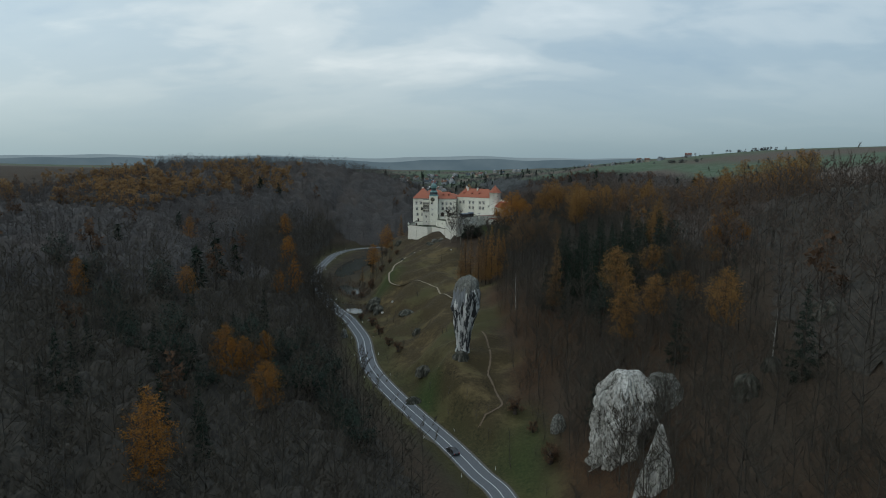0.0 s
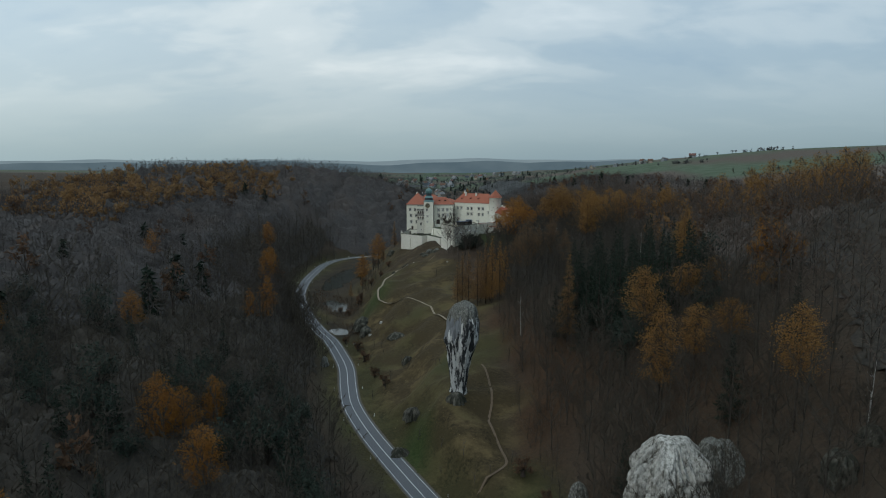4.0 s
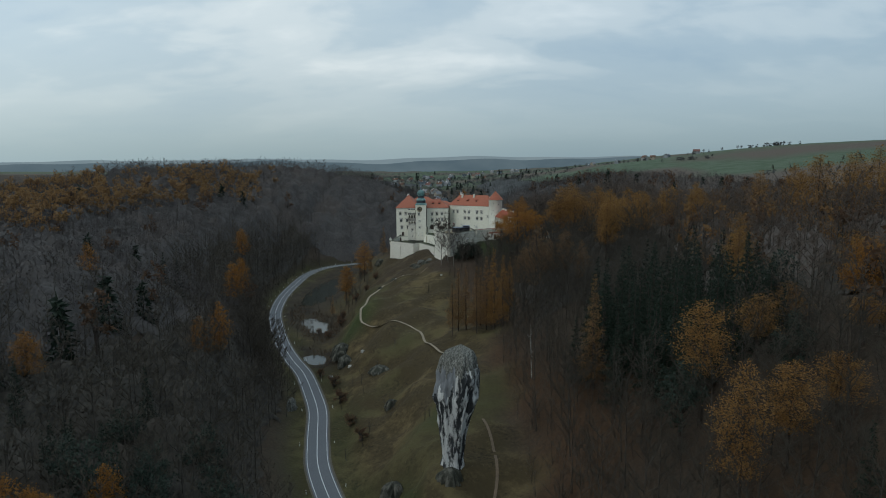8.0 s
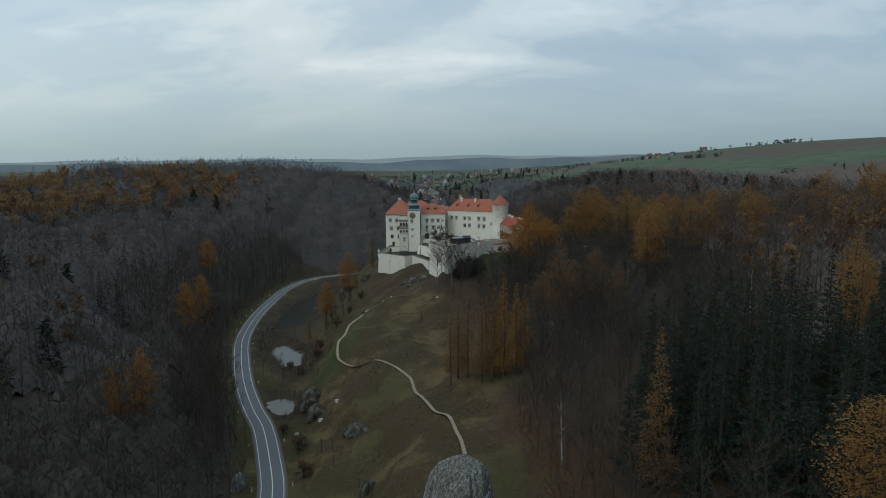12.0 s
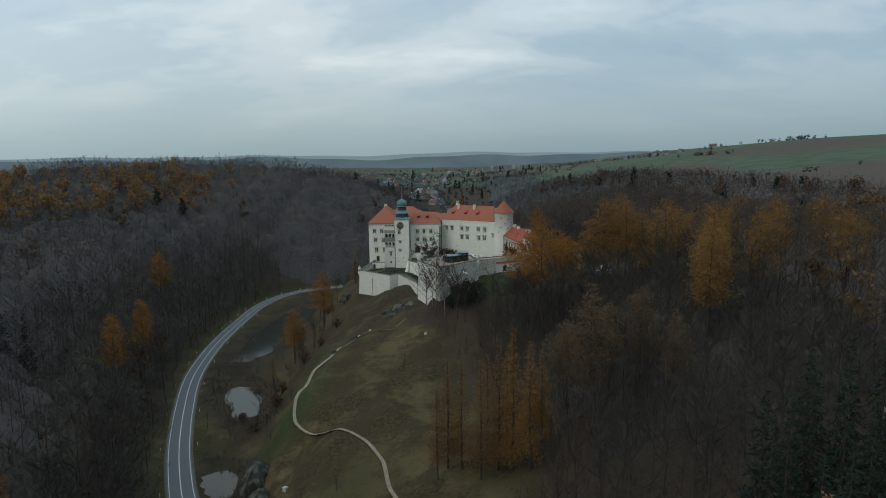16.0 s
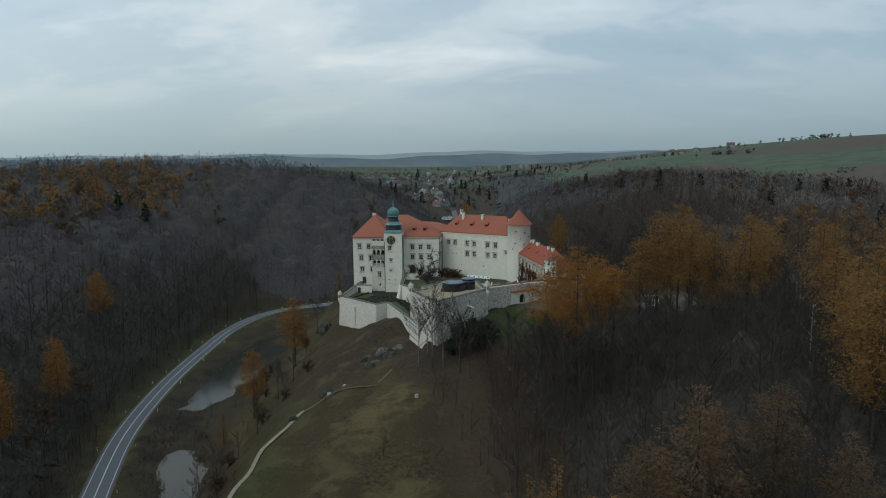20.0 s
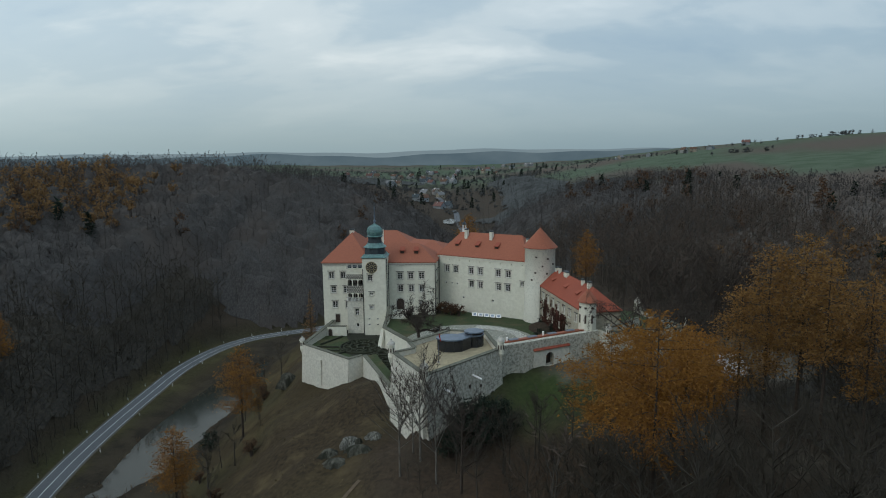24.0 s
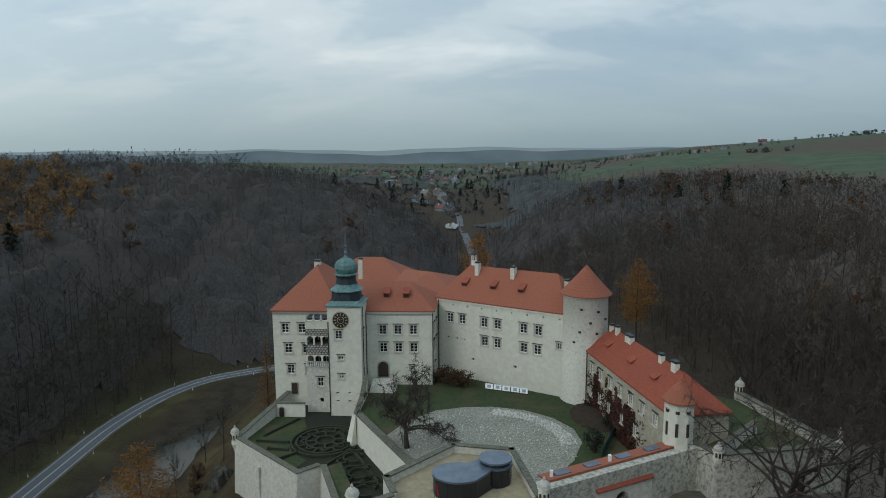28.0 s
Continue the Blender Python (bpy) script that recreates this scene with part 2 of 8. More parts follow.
# east plateau: russet tone lightened for the haze over the wood
RUSSETTWIG = material("russet_twigs", (0.122, 0.096, 0.075), (0.100, 0.077, 0.061), 0.95, 2.0, 0.02, 0.0, 0.6, island=0.06, thin=0.5, soft=1.6)
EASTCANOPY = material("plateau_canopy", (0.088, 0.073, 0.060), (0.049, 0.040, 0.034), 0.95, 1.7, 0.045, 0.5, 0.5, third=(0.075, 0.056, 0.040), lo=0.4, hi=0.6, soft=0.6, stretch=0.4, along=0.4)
# valley woods: haze put into the grey-blue twig and canopy colour
PALETWIG = material("hazy_valley_twigs", (0.078, 0.08, 0.078), (0.066, 0.068, 0.066), 0.95, 2.0, 0.02, 0.0, 0.6, island=0.08, thin=0.3, soft=1.6)
PALECANOPY = material("hazy_valley_canopy", (0.05, 0.052, 0.05), (0.036, 0.038, 0.036), 0.95, 0.4, 0.02, 0.3, 0.5, soft=0.8)
PALEBARK = material("pale_bark", (0.18, 0.165, 0.14), (0.1, 0.09, 0.078), 0.95, 3.0, 0.3, 0.2, island=0.3)
BIRCH = material("birch_bark", (0.55, 0.53, 0.49), (0.16, 0.15, 0.14), 0.9, 1.5, 0.3, 0.2)
LARCHLEAF = material("larch_needles", (0.31, 0.172, 0.05), (0.2, 0.11, 0.036), 0.9, 1.2, 0.12, 0.0, 0.5, island=0.22, thin=0.5, soft=0.7)
OLDLARCH = material("fading_larch_needles", (0.25, 0.142, 0.054), (0.165, 0.095, 0.04), 0.9, 1.2, 0.12, 0.0, 0.5, island=0.22, thin=0.5, soft=0.7)
FADELEAF = material("thin_brown_needles", (0.19, 0.12, 0.06), (0.13, 0.083, 0.045), 0.9, 1.2, 0.12, 0.0, 0.5, island=0.15, thin=0.5, soft=0.8)
# larches on the ridge: gold dulled a little by haze in the colour
RIDGELARCH = material("golden_larch_needles", (0.27, 0.165, 0.066), (0.2, 0.115, 0.05), 0.9, 1.2, 0.08, 0.0, 0.5, island=0.15, thin=0.5, soft=0.7)
YELLOWLEAF = material("yellow_leaves", (0.35, 0.165, 0.028), (0.2, 0.092, 0.02), 0.9, 1.2, 0.15, 0.0, 0.4, island=0.25, thin=0.5, soft=0.7)
RUSTLEAF = material("rust_leaves", (0.135, 0.078, 0.042), (0.085, 0.05, 0.03), 0.9, 1.2, 0.12, 0.0, 0.4, island=0.2, thin=0.5, soft=0.7)
SPRUCELEAF = material("spruce_needles", (0.026, 0.04, 0.025), (0.013, 0.021, 0.014), 0.9, 1.5, 0.15, 0.0, 0.4, island=0.2, thin=0.25)
PINELEAF = material("pine_needles", (0.034, 0.047, 0.033), (0.02, 0.029, 0.021), 0.9, 1.5, 0.15, 0.0, 0.4, island=0.15, thin=0.25, soft=0.5)
REED = material("dry_reeds", (0.125, 0.086, 0.05), (0.07, 0.048, 0.03), 0.95, 2.0, 0.2, 0.0, 0.4, island=0.35)
GRASSTUFT = material("dry_grass", (0.125, 0.095, 0.044), (0.066, 0.053, 0.027), 0.95, 2.0, 0.08, 0.0, 0.5, island=0.3)
IVY = material("red_ivy", (0.07, 0.028, 0.02), (0.035, 0.02, 0.012), 0.9, 2.5, 0.5, 0.2, third=(0.10, 0.035, 0.025), island=0.3)
CARPAINT = material("dark_car_paint", (0.03, 0.03, 0.035), None, 0.25, 0.5, 0.2, 0.0, spec=0.6)
RUBBER = material("tyre_rubber", (0.02, 0.02, 0.02), None, 0.9, 4.0, 0.5, 0.1)


def ground_material():
    """Leaf litter under the woods, dry meadow on the spur, fields on the plateau; laid out in the plan."""
    m = bpy.data.materials.new("hill_ground")
    m.use_nodes = True
    n, l = m.node_tree.nodes, m.node_tree.links
    bsdf = n["Principled BSDF"]
    bsdf.inputs["Roughness"].default_value = 0.95
    bsdf.inputs["Specular IOR Level"].default_value = 0.1
    geo = n.new("ShaderNodeNewGeometry")

    def tex(scale, detail=6.0, rough_=0.6):
        t = n.new("ShaderNodeTexNoise")
        t.inputs["Scale"].default_value, t.inputs["Detail"].default_value, t.inputs["Roughness"].default_value = scale, detail, rough_
        l.new(geo.outputs["Position"], t.inputs["Vector"])
        return t.outputs["Fac"]

    def rng(fac, a, b):
        r = n.new("ShaderNodeMapRange")
        r.inputs["From Min"].default_value, r.inputs["From Max"].default_value = a, b
        l.new(fac, r.inputs["Value"])
        return r.outputs["Result"]

    def mix(fac, a, b):
        x = n.new("ShaderNodeMix")
        x.data_type = "RGBA"
        for k, v in ((0, fac), (6, a), (7, b)):
            if isinstance(v, (int, float)):
                x.inputs[k].default_value = v
            elif isinstance(v, tuple):
                x.inputs[k].default_value = (*v, 1)
            else:
                l.new(v, x.inputs[k])
        return x.outputs[2]

    def layer(name):
        a = n.new("ShaderNodeAttribute")
        a.attribute_name = name
        return a.outputs["Fac"]

    fine_, mid_, big_ = tex(1.3), tex(0.16), tex(0.035)
    litter = mix(rng(fine_, 0.35, 0.65), (0.031, 0.024, 0.018), (0.056, 0.041, 0.028))
    litter = mix(rng(mid_, 0.45, 0.7), litter, (0.045, 0.036, 0.026))
    litter = mix(layer("rust"), litter, mix(rng(fine_, 0.35, 0.65), (0.034, 0.021, 0.013), (0.062, 0.036, 0.019)))
    grass = mix(rng(fine_, 0.35, 0.65), (0.022, 0.017, 0.010), (0.062, 0.047, 0.023))
    grass = mix(rng(mid_, 0.42, 0.6), grass, (0.042, 0.032, 0.016))
    grass = mix(rng(tex(0.07, 8.0, 0.72), 0.5, 0.62), grass, (0.098, 0.073, 0.035))
    grass = mix(rng(big_, 0.5, 0.68), grass, (0.042, 0.042, 0.018))
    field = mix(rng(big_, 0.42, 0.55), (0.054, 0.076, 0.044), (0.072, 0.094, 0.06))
    brown = mix(rng(fine_, 0.35, 0.65), (0.07, 0.056, 0.044), (0.095, 0.076, 0.06))
    green = mix(rng(fine_, 0.35, 0.65), (0.024, 0.036, 0.012), (0.04, 0.053, 0.018))
    mud = mix(rng(mid_, 0.4, 0.6), (0.023, 0.019, 0.014), (0.042, 0.034, 0.023))
    bracken = mix(rng(fine_, 0.35, 0.65), (0.02, 0.015, 0.009), (0.05, 0.036, 0.019))
    grass = mix(layer("withered"), grass, mix(rng(mid_, 0.5, 0.66), bracken, (0.085, 0.063, 0.032)))
    grit = mix(rng(fine_, 0.35, 0.65), (0.1, 0.089, 0.07), (0.15, 0.134, 0.108))
    grit = mix(rng(mid_, 0.45, 0.65), grit, (0.085, 0.074, 0.057))
    col = mix(layer("meadow"), litter, grass)
    col = mix(layer("lush"), col, green)
    col = mix(layer("gravel"), col, grit)
    col = mix(layer("marsh"), col, mud)
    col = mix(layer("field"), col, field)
    col = mix(layer("plough"), col, brown)
    l.new(col, bsdf.inputs["Base Color"])
    b = n.new("ShaderNodeBump")
    b.inputs["Strength"].default_value, b.inputs["Distance"].default_value = 0.6, 0.4
    l.new(fine_, b.inputs["Height"])
    l.new(b.outputs[0], bsdf.inputs["Normal"])
    return m


GROUND = ground_material()


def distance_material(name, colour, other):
    """Far hills: a plain glowing backdrop with the haze in its colour."""
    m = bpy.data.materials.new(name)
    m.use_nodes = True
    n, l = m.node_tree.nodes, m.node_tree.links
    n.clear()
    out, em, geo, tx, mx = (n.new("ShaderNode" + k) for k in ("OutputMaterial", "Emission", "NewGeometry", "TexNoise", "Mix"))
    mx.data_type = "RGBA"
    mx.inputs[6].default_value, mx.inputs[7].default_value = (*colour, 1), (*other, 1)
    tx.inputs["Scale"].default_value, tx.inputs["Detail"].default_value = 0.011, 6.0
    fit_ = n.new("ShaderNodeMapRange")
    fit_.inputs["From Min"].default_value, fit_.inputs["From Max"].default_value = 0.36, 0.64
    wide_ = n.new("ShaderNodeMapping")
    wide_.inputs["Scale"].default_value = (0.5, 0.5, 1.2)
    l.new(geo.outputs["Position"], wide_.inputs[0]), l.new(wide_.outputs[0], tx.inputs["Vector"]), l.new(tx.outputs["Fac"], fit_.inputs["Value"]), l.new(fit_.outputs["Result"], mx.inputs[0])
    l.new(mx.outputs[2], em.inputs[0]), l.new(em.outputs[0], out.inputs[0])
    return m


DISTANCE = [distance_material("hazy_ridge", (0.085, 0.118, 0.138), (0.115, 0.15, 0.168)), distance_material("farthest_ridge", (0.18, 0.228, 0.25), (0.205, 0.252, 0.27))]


# ---- mesh helpers ----
class Mesh:
    def __init__(self):
        self.v, self.f = [], []

    def add(self, verts, faces):
        k = len(self.v)
        self.v += [tuple(p) for p in verts]
        self.f += [tuple(i + k for i in f) for f in faces]
        return self

    def box(self, cx, cy, cz, sx, sy, sz, turn=0.0, taper=1.0):
        c, s = math.cos(turn), math.sin(turn)
        pts = []
        for z, k in ((-0.5, 1.0), (0.5, taper)):
            for x, y in ((-0.5, -0.5), (0.5, -0.5), (0.5, 0.5), (-0.5, 0.5)):
                px, py = x * sx * k, y * sy * k
                pts.append((cx + c * px - s * py, cy + s * px + c * py, cz + z * sz))
        return self.add(pts, [(3, 2, 1, 0), (4, 5, 6, 7), (0, 1, 5, 4), (1, 2, 6, 5), (2, 3, 7, 6), (3, 0, 4, 7)])

    def prism(self, poly, z0, z1, batter=0.0, top=True, bottom=True):
        n = len(poly)
        cx, cy = sum(p[0] for p in poly) / n, sum(p[1] for p in poly) / n
        low = [(p[0] + (p[0] - cx) * batter, p[1] + (p[1] - cy) * batter, z0) for p in poly]
        high = [(p[0], p[1], z1 if not isinstance(z1, (list, tuple)) else z1[k]) for k, p in enumerate(poly)]
        faces = [(k, (k + 1) % n, n + (k + 1) % n, n + k) for k in range(n)]
        faces += ([tuple(range(n, 2 * n))] if top else []) + ([tuple(range(n - 1, -1, -1))] if bottom else [])
        return self.add(low + high, faces)

    def lathe(self, cx, cy, profile, n=24, start=0.0):
        pts, faces = [], []
        for r, z in profile:
            pts += [(cx + r * math.cos(start + 2 * math.pi * k / n), cy + r * math.sin(start + 2 * math.pi * k / n), z) for k in range(n)]
        for a in range(len(profile) - 1):
            faces += [(a * n + k, a * n + (k + 1) % n, (a + 1) * n + (k + 1) % n, (a + 1) * n + k) for k in range(n)]
        return self.add(pts, faces)

    def tube(self, p, q, r0, r1, n=5):
        p, q = Vector(p), Vector(q)
        d = (q - p).normalized()
        a = d.orthogonal().normalized()
        b = d.cross(a)
        pts = [p + r0 * (math.cos(2 * math.pi * k / n) * a + math.sin(2 * math.pi * k / n) * b) for k in range(n)]
        pts += [q + r1 * (math.cos(2 * math.pi * k / n) * a + math.sin(2 * math.pi * k / n) * b) for k in range(n)]
        return self.add(pts, [(k, (k + 1) % n, n + (k + 1) % n, n + k) for k in range(n)] + [tuple(range(n, 2 * n))])

    def data(self, name, mat, smooth=False):
        me = bpy.data.meshes.new(name)
        me.from_pydata(self.v, [], self.f)
        me.materials.append(mat)
        if smooth:
            me.polygons.foreach_set("use_smooth", [True] * len(me.polygons))
        me.update()
        return me


def array_mesh(name, verts, faces, mat, smooth=False):
    """A mesh from numpy arrays of triangles or quads."""
    me = bpy.data.meshes.new(name)
    n, k = faces.shape
    me.vertices.add(len(verts)), me.loops.add(n * k), me.polygons.add(n)
    me.vertices.foreach_set("co", np.ascontiguousarray(verts, np.float32).ravel())
    me.loops.foreach_set("vertex_index", np.ascontiguousarray(faces, np.int32).ravel())
    me.polygons.foreach_set("loop_start", np.arange(0, n * k, k, dtype=np.int32))
    if smooth:
        me.polygons.foreach_set("use_smooth", np.ones(n, bool))
    me.materials.append(mat)
    me.update(calc_edges=True)
    return me


def thing(name, place=(0, 0, 0), label="", category="", group="", kind=""):
    ob = new(name)
    ob.location = place
    return tagged(ob, label, category, group, kind)


def part(name, mesh, mat, parent, label="", smooth=False):
    """One mesh under a thing or a part; its points are given in the world and moved to the parent's frame."""
    ob = new(name, mesh.data(name, mat, smooth) if isinstance(mesh, Mesh) else mesh)
    at = Vector(parent.location) + (Vector(parent.parent.location) if parent.parent else Vector())
    ob.data.transform(Matrix.Translation(-at))
    ob.parent = parent
    return tagged(ob, label)


def setting(name, mesh, mat, label="", category="", smooth=False):
    ob = new(name, mesh.data(name, mat, smooth) if isinstance(mesh, Mesh) else mesh)
    return tagged(ob, label, category, kind="structure")


# ---- the lie of the land: sections across the valley, each a list of (x, height) at one y ----
SECTION = {}


def section(y, *pairs):
    SECTION[y] = (np.array(pairs[0::2], float), np.array(pairs[1::2], float))


section(-430, -400, 84, -200, 76, -110, 58, -50, 38, -14, 26, 0, 24, 16, 25, 40, 36, 70, 60, 120, 84, 200, 94, 500, 104)
section(-280, -420, 72, -240, 70, -150, 63, -80, 45, -48, 33, -18, 26, 0, 24, 14, 24.5, 22, 26, 36, 37, 46, 47, 54, 53, 66, 62, 105, 82, 165, 90, 500, 100)
section(-215, -420, 73, -280, 72, -180, 65, -100, 49, -57, 31, -38, 25, -26, 24, -20, 25, -13, 33, -6, 39, 2, 38.5, 10, 36, 20, 40, 46, 55, 76, 69, 112, 83, 165, 87, 500, 95)
section(-150, -420, 70, -230, 69, -130, 57, -75, 37, -55, 25, -46, 24, -38, 25, -25, 30, -13, 38, 0, 41, 10, 44, 32, 52, 68, 63, 110, 74, 160, 77, 500, 90)
section(-112, -420, 70, -240, 70, -150, 60, -90, 38, -70, 25, -60, 24, -48, 24, -38, 30, -32, 38, -22, 41, 5, 44, 22, 52, 45, 63, 100, 69, 170, 73, 500, 88)
section(-85, -420, 70, -260, 70, -170, 62, -100, 36, -82, 25, -72, 24, -56, 23.3, -50, 27, -43, 39.5, -35, 41.5, 0, 46, 20, 53, 45, 62, 100, 67, 190, 72, 500, 88)
section(-40, -420, 65, -300, 65, -220, 63.5, -150, 52, -108, 27, -92, 24, -80, 23, -62, 23.4, -52, 33, -42, 41, -24, 50, -8, 54, 12, 55, 40, 60, 100, 64, 240, 71, 500, 88)
section(10, -420, 65.5, -300, 66.5, -220, 65, -150, 51, -112, 26, -101, 24, -90, 22.6, -72, 23.4, -57, 36, -43, 48.6, -30, 51, 0, 55, 12, 57.5, 40, 59, 100, 63, 250, 69, 500, 88)
section(70, -420, 66, -300, 67.5, -230, 67, -160, 54, -116, 26, -106, 24, -94, 22.6, -78, 24, -60, 37, -42, 50, -20, 56, 20, 57, 60, 58, 120, 62, 250, 67, 500, 86)
section(130, -420, 69, -300, 71, -230, 72.5, -150, 60, -110, 30, -90, 24, -74, 24.5, -40, 30, 0, 40, 40, 51, 100, 62, 160, 66, 250, 65, 500, 82)
section(250, -420, 83, -260, 85, -170, 85.5, -133, 83, -104, 77, -86, 70.5, -66, 62, -46, 52, -30, 42, -16, 27, -5, 26, 12, 28, 40, 50, 70, 63, 120, 71, 180, 72, 230, 67, 300, 66, 500, 84)
section(340, -500, 84, -230, 83, -140, 76, -100, 69, -75, 60, -50, 47, -32, 29, -5, 27, 12, 30, 40, 52, 70, 63, 130, 72, 200, 71, 270, 68, 500, 87)
section(520, -700, 84, -320, 74, -160, 54, -70, 36, -30, 29, 10, 30, 70, 48, 170, 66, 300, 76, 700, 111)
section(1000, -1200, 80, -500, 66, -230, 50, -60, 40, 20, 45, 120, 58, 300, 88, 600, 123, 1500, 162)
section(2000, -2500, 74, -900, 58, -300, 48, 0, 48, 400, 66, 800, 118, 1500, 156, 3000, 182)
section(4900, -5000, 60, -2000, 55, 0, 50, 1200, 70, 2500, 120, 5000, 170)
STATION = np.array(sorted(SECTION))


def rough_land(x, y):
    """The sections joined, before smoothing."""
    x, y = np.broadcast_arrays(np.asarray(x, float), np.asarray(y, float))
    k = np.clip(np.searchsorted(STATION, y, side="right") - 1, 0, len(STATION) - 2)
    f = np.clip((y - STATION[k]) / (STATION[k + 1] - STATION[k]), 0, 1)
    out = np.zeros(x.shape)
    for n, s in enumerate(STATION):
        here = np.interp(x, *SECTION[s])
        out += np.where(k == n, 1 - f, 0) * here + np.where(k == n - 1, f, 0) * here
    return out


ROAD = [(2, -470), (9, -400), (13, -340), (11, -300), (7.5, -278), (2, -267), (-5, -252.5), (-15, -234), (-27, -211), (-36.5, -189), (-41, -172), (-45.5, -152), (-51, -136),
        (-59, -116), (-67, -101), (-76.8, -80), (-87.3, -53), (-96.5, -25), (-102.5, 5), (-105.5, 30), (-107.3, 58), (-108, 82), (-104.5, 104), (-97, 119), (-86, 128), (-70, 138),
        (-48, 160), (-25, 200), (-12, 260), (-8, 340), (-14, 430), (-22, 520), (-30, 620), (-60, 760)]
PATHWAY = [(-37.5, -55.5), (-39.8, -61), (-42.3, -72), (-43.2, -84), (-41.5, -93), (-36, -100), (-28, -106), (-21.5, -110.5), (-17, -119), (-14, -129), (-9.5, -142), (-4.5, -152), (-2, -163), (-1, -172)]


def spline(points, step):
    """A smooth line through points, sampled about every step metres."""
    p = np.array([points[0], *points, points[-1]], float)
    out = []
    for k in range(1, len(p) - 2):
        n = max(2, int(np.linalg.norm(p[k + 1] - p[k]) / step))
        for t in np.arange(n) / n:
            a, b, c, d = p[k - 1 : k + 3]
            out.append(0.5 * (2 * b + (c - a) * t + (2 * a - 5 * b + 4 * c - d) * t**2 + (3 * b - a - 3 * c + d) * t**3))
    return np.array(out + [p[-2]])


DRIVE = [(13.5, -18.8), (20, -20.5), (25, -26), (27.5, -33), (32, -41), (41, -57), (50, -64), (65, -69), (87, -84), (107, -91), (140, -98)]
ROADLINE, WAYLINE, DRIVELINE = spline(ROAD, 2.0), spline(PATHWAY, 1.2), spline(DRIVE, 1.5)


def off_line(x, y, line):
    """The distance of places from a line of close points."""
    x, y = np.asarray(x, float), np.asarray(y, float)
    best = np.full(x.shape, 1e9)
    for px, py in line:
        best = np.minimum(best, (x - px) ** 2 + (y - py) ** 2)
    return np.sqrt(best)


def ripple(x, y):
    """Soft unevenness of the ground at a few scales."""
    a = np.sin(x * 0.21 + 1.3 * np.sin(y * 0.13)) * np.cos(y * 0.19 + 0.8 * np.sin(x * 0.11))
    b = np.sin(x * 0.53 + y * 0.31) * np.cos(y * 0.47 - x * 0.22 + 1.1)
    c = np.sin(x * 0.047 + 0.6) * np.cos(y * 0.039 - 0.4)
    g = np.sin(x * 0.34 - y * 0.12 + 2 * np.sin(y * 0.05)) * np.sin(y * 0.28 + x * 0.1)
    return 0.55 * a + 0.22 * b + 1.6 * c + 0.9 * g


def yard_depth(x):
    """How far the level yard reaches out from the line of the curtain wall."""
    return np.clip((x - 10) / 4, 0, 1) * 8 + np.maximum(x - 24, 0) * 0.65


def land(x, y, road=True):
    x, y = np.broadcast_arrays(np.asarray(x, float), np.asarray(y, float))
    w = np.clip(np.abs(x) / 40, 3.0, 40)
    z = sum(rough_land(x + dx * w, y + dy * w) for dx, dy in ((0, 0), (1, 0.3), (-1, -0.3), (0.3, -1), (-0.3, 1))) / 5
    z = z + ripple(x, y) * np.clip((z - 24) / 10, 0, 1)
    # gullies and hummocks on the flank of the spur
    flank = np.clip((z - 26) / 5, 0, 1) * np.clip((44 - z) / 6, 0, 1) * (y > -240) * (y < -45) * (x < np.where(y < -175, -9, 8)) * np.clip((off_line(x, y, WAYLINE[::2]) - 4) / 7, 0, 1)
    z = z + flank * (1.5 * np.sin(y * 0.21 + 1.2 * np.sin(x * 0.16)) + 0.7 * np.sin(y * 0.47 + x * 0.3))
    # the mound under the garden bastion
    z = z + 4.2 * np.exp(-(((x + 21) / 13) ** 2 + ((y + 13) / 12) ** 2))
    # the lawn below the gate falls away from the curtain wall
    south = (x - 3.6) * 0.49 - (y + 23.2) * 0.87
    apron = 60.15 - 0.4 * np.maximum(south - yard_depth(x), 0) - 0.12 * np.maximum(8 - x, 0)
    z = np.where((x > -12) & (x < 62) & (y > -70) & (y < 0) & (south > -1.0), np.maximum(z, apron), z)
    if road:
        d = off_line(x, y, ROADLINE[::2])
        z = z + (24.0 - z) * np.clip((11.0 - d) / 4.5, 0, 1) * (y < 320)
    return z


# ---- ground ----
PONDS = [(-71.0, -46.0, 5.4, 17.0, 0.46), (-59.5, -97.0, 4.6, 8.5, 0.5), (-83.5, 42, 8.0, 52, -0.06)]


def pond_depth(x, y):
    """Over 0 inside the ponds, with ragged shores."""
    best = np.full(np.broadcast(x, y).shape, -9.0)
    for cx, cy, rx, ry, turn in PONDS:
        u, v = (x - cx) * math.cos(turn) + (y - cy) * math.sin(turn), (y - cy) * math.cos(turn) - (x - cx) * math.sin(turn)
        q = np.sqrt((u / rx) ** 2 + (v / ry) ** 2) + 0.09 * np.sin(u * 0.8 + v * 0.35) + 0.09 * np.sin(v * 0.35 - u * 0.4) + 0.04 * np.sin(v * 1.3 + u)
        best = np.maximum(best, 1 - q)
    return best


def ground_height(x, y):
    x, y = np.broadcast_arrays(np.asarray(x, float), np.asarray(y, float))
    z = land(x, y)
    d = pond_depth(x, y)
    return np.where(d > -0.25, z + (np.minimum(z, 23.25 - 2.5 * d) - z) * np.clip((d + 0.25) / 0.25, 0, 1), z)


def road_x(y):
    return np.interp(y, ROADLINE[ROADLINE[:, 1] < 100][:, 1], ROADLINE[ROADLINE[:, 1] < 100][:, 0])


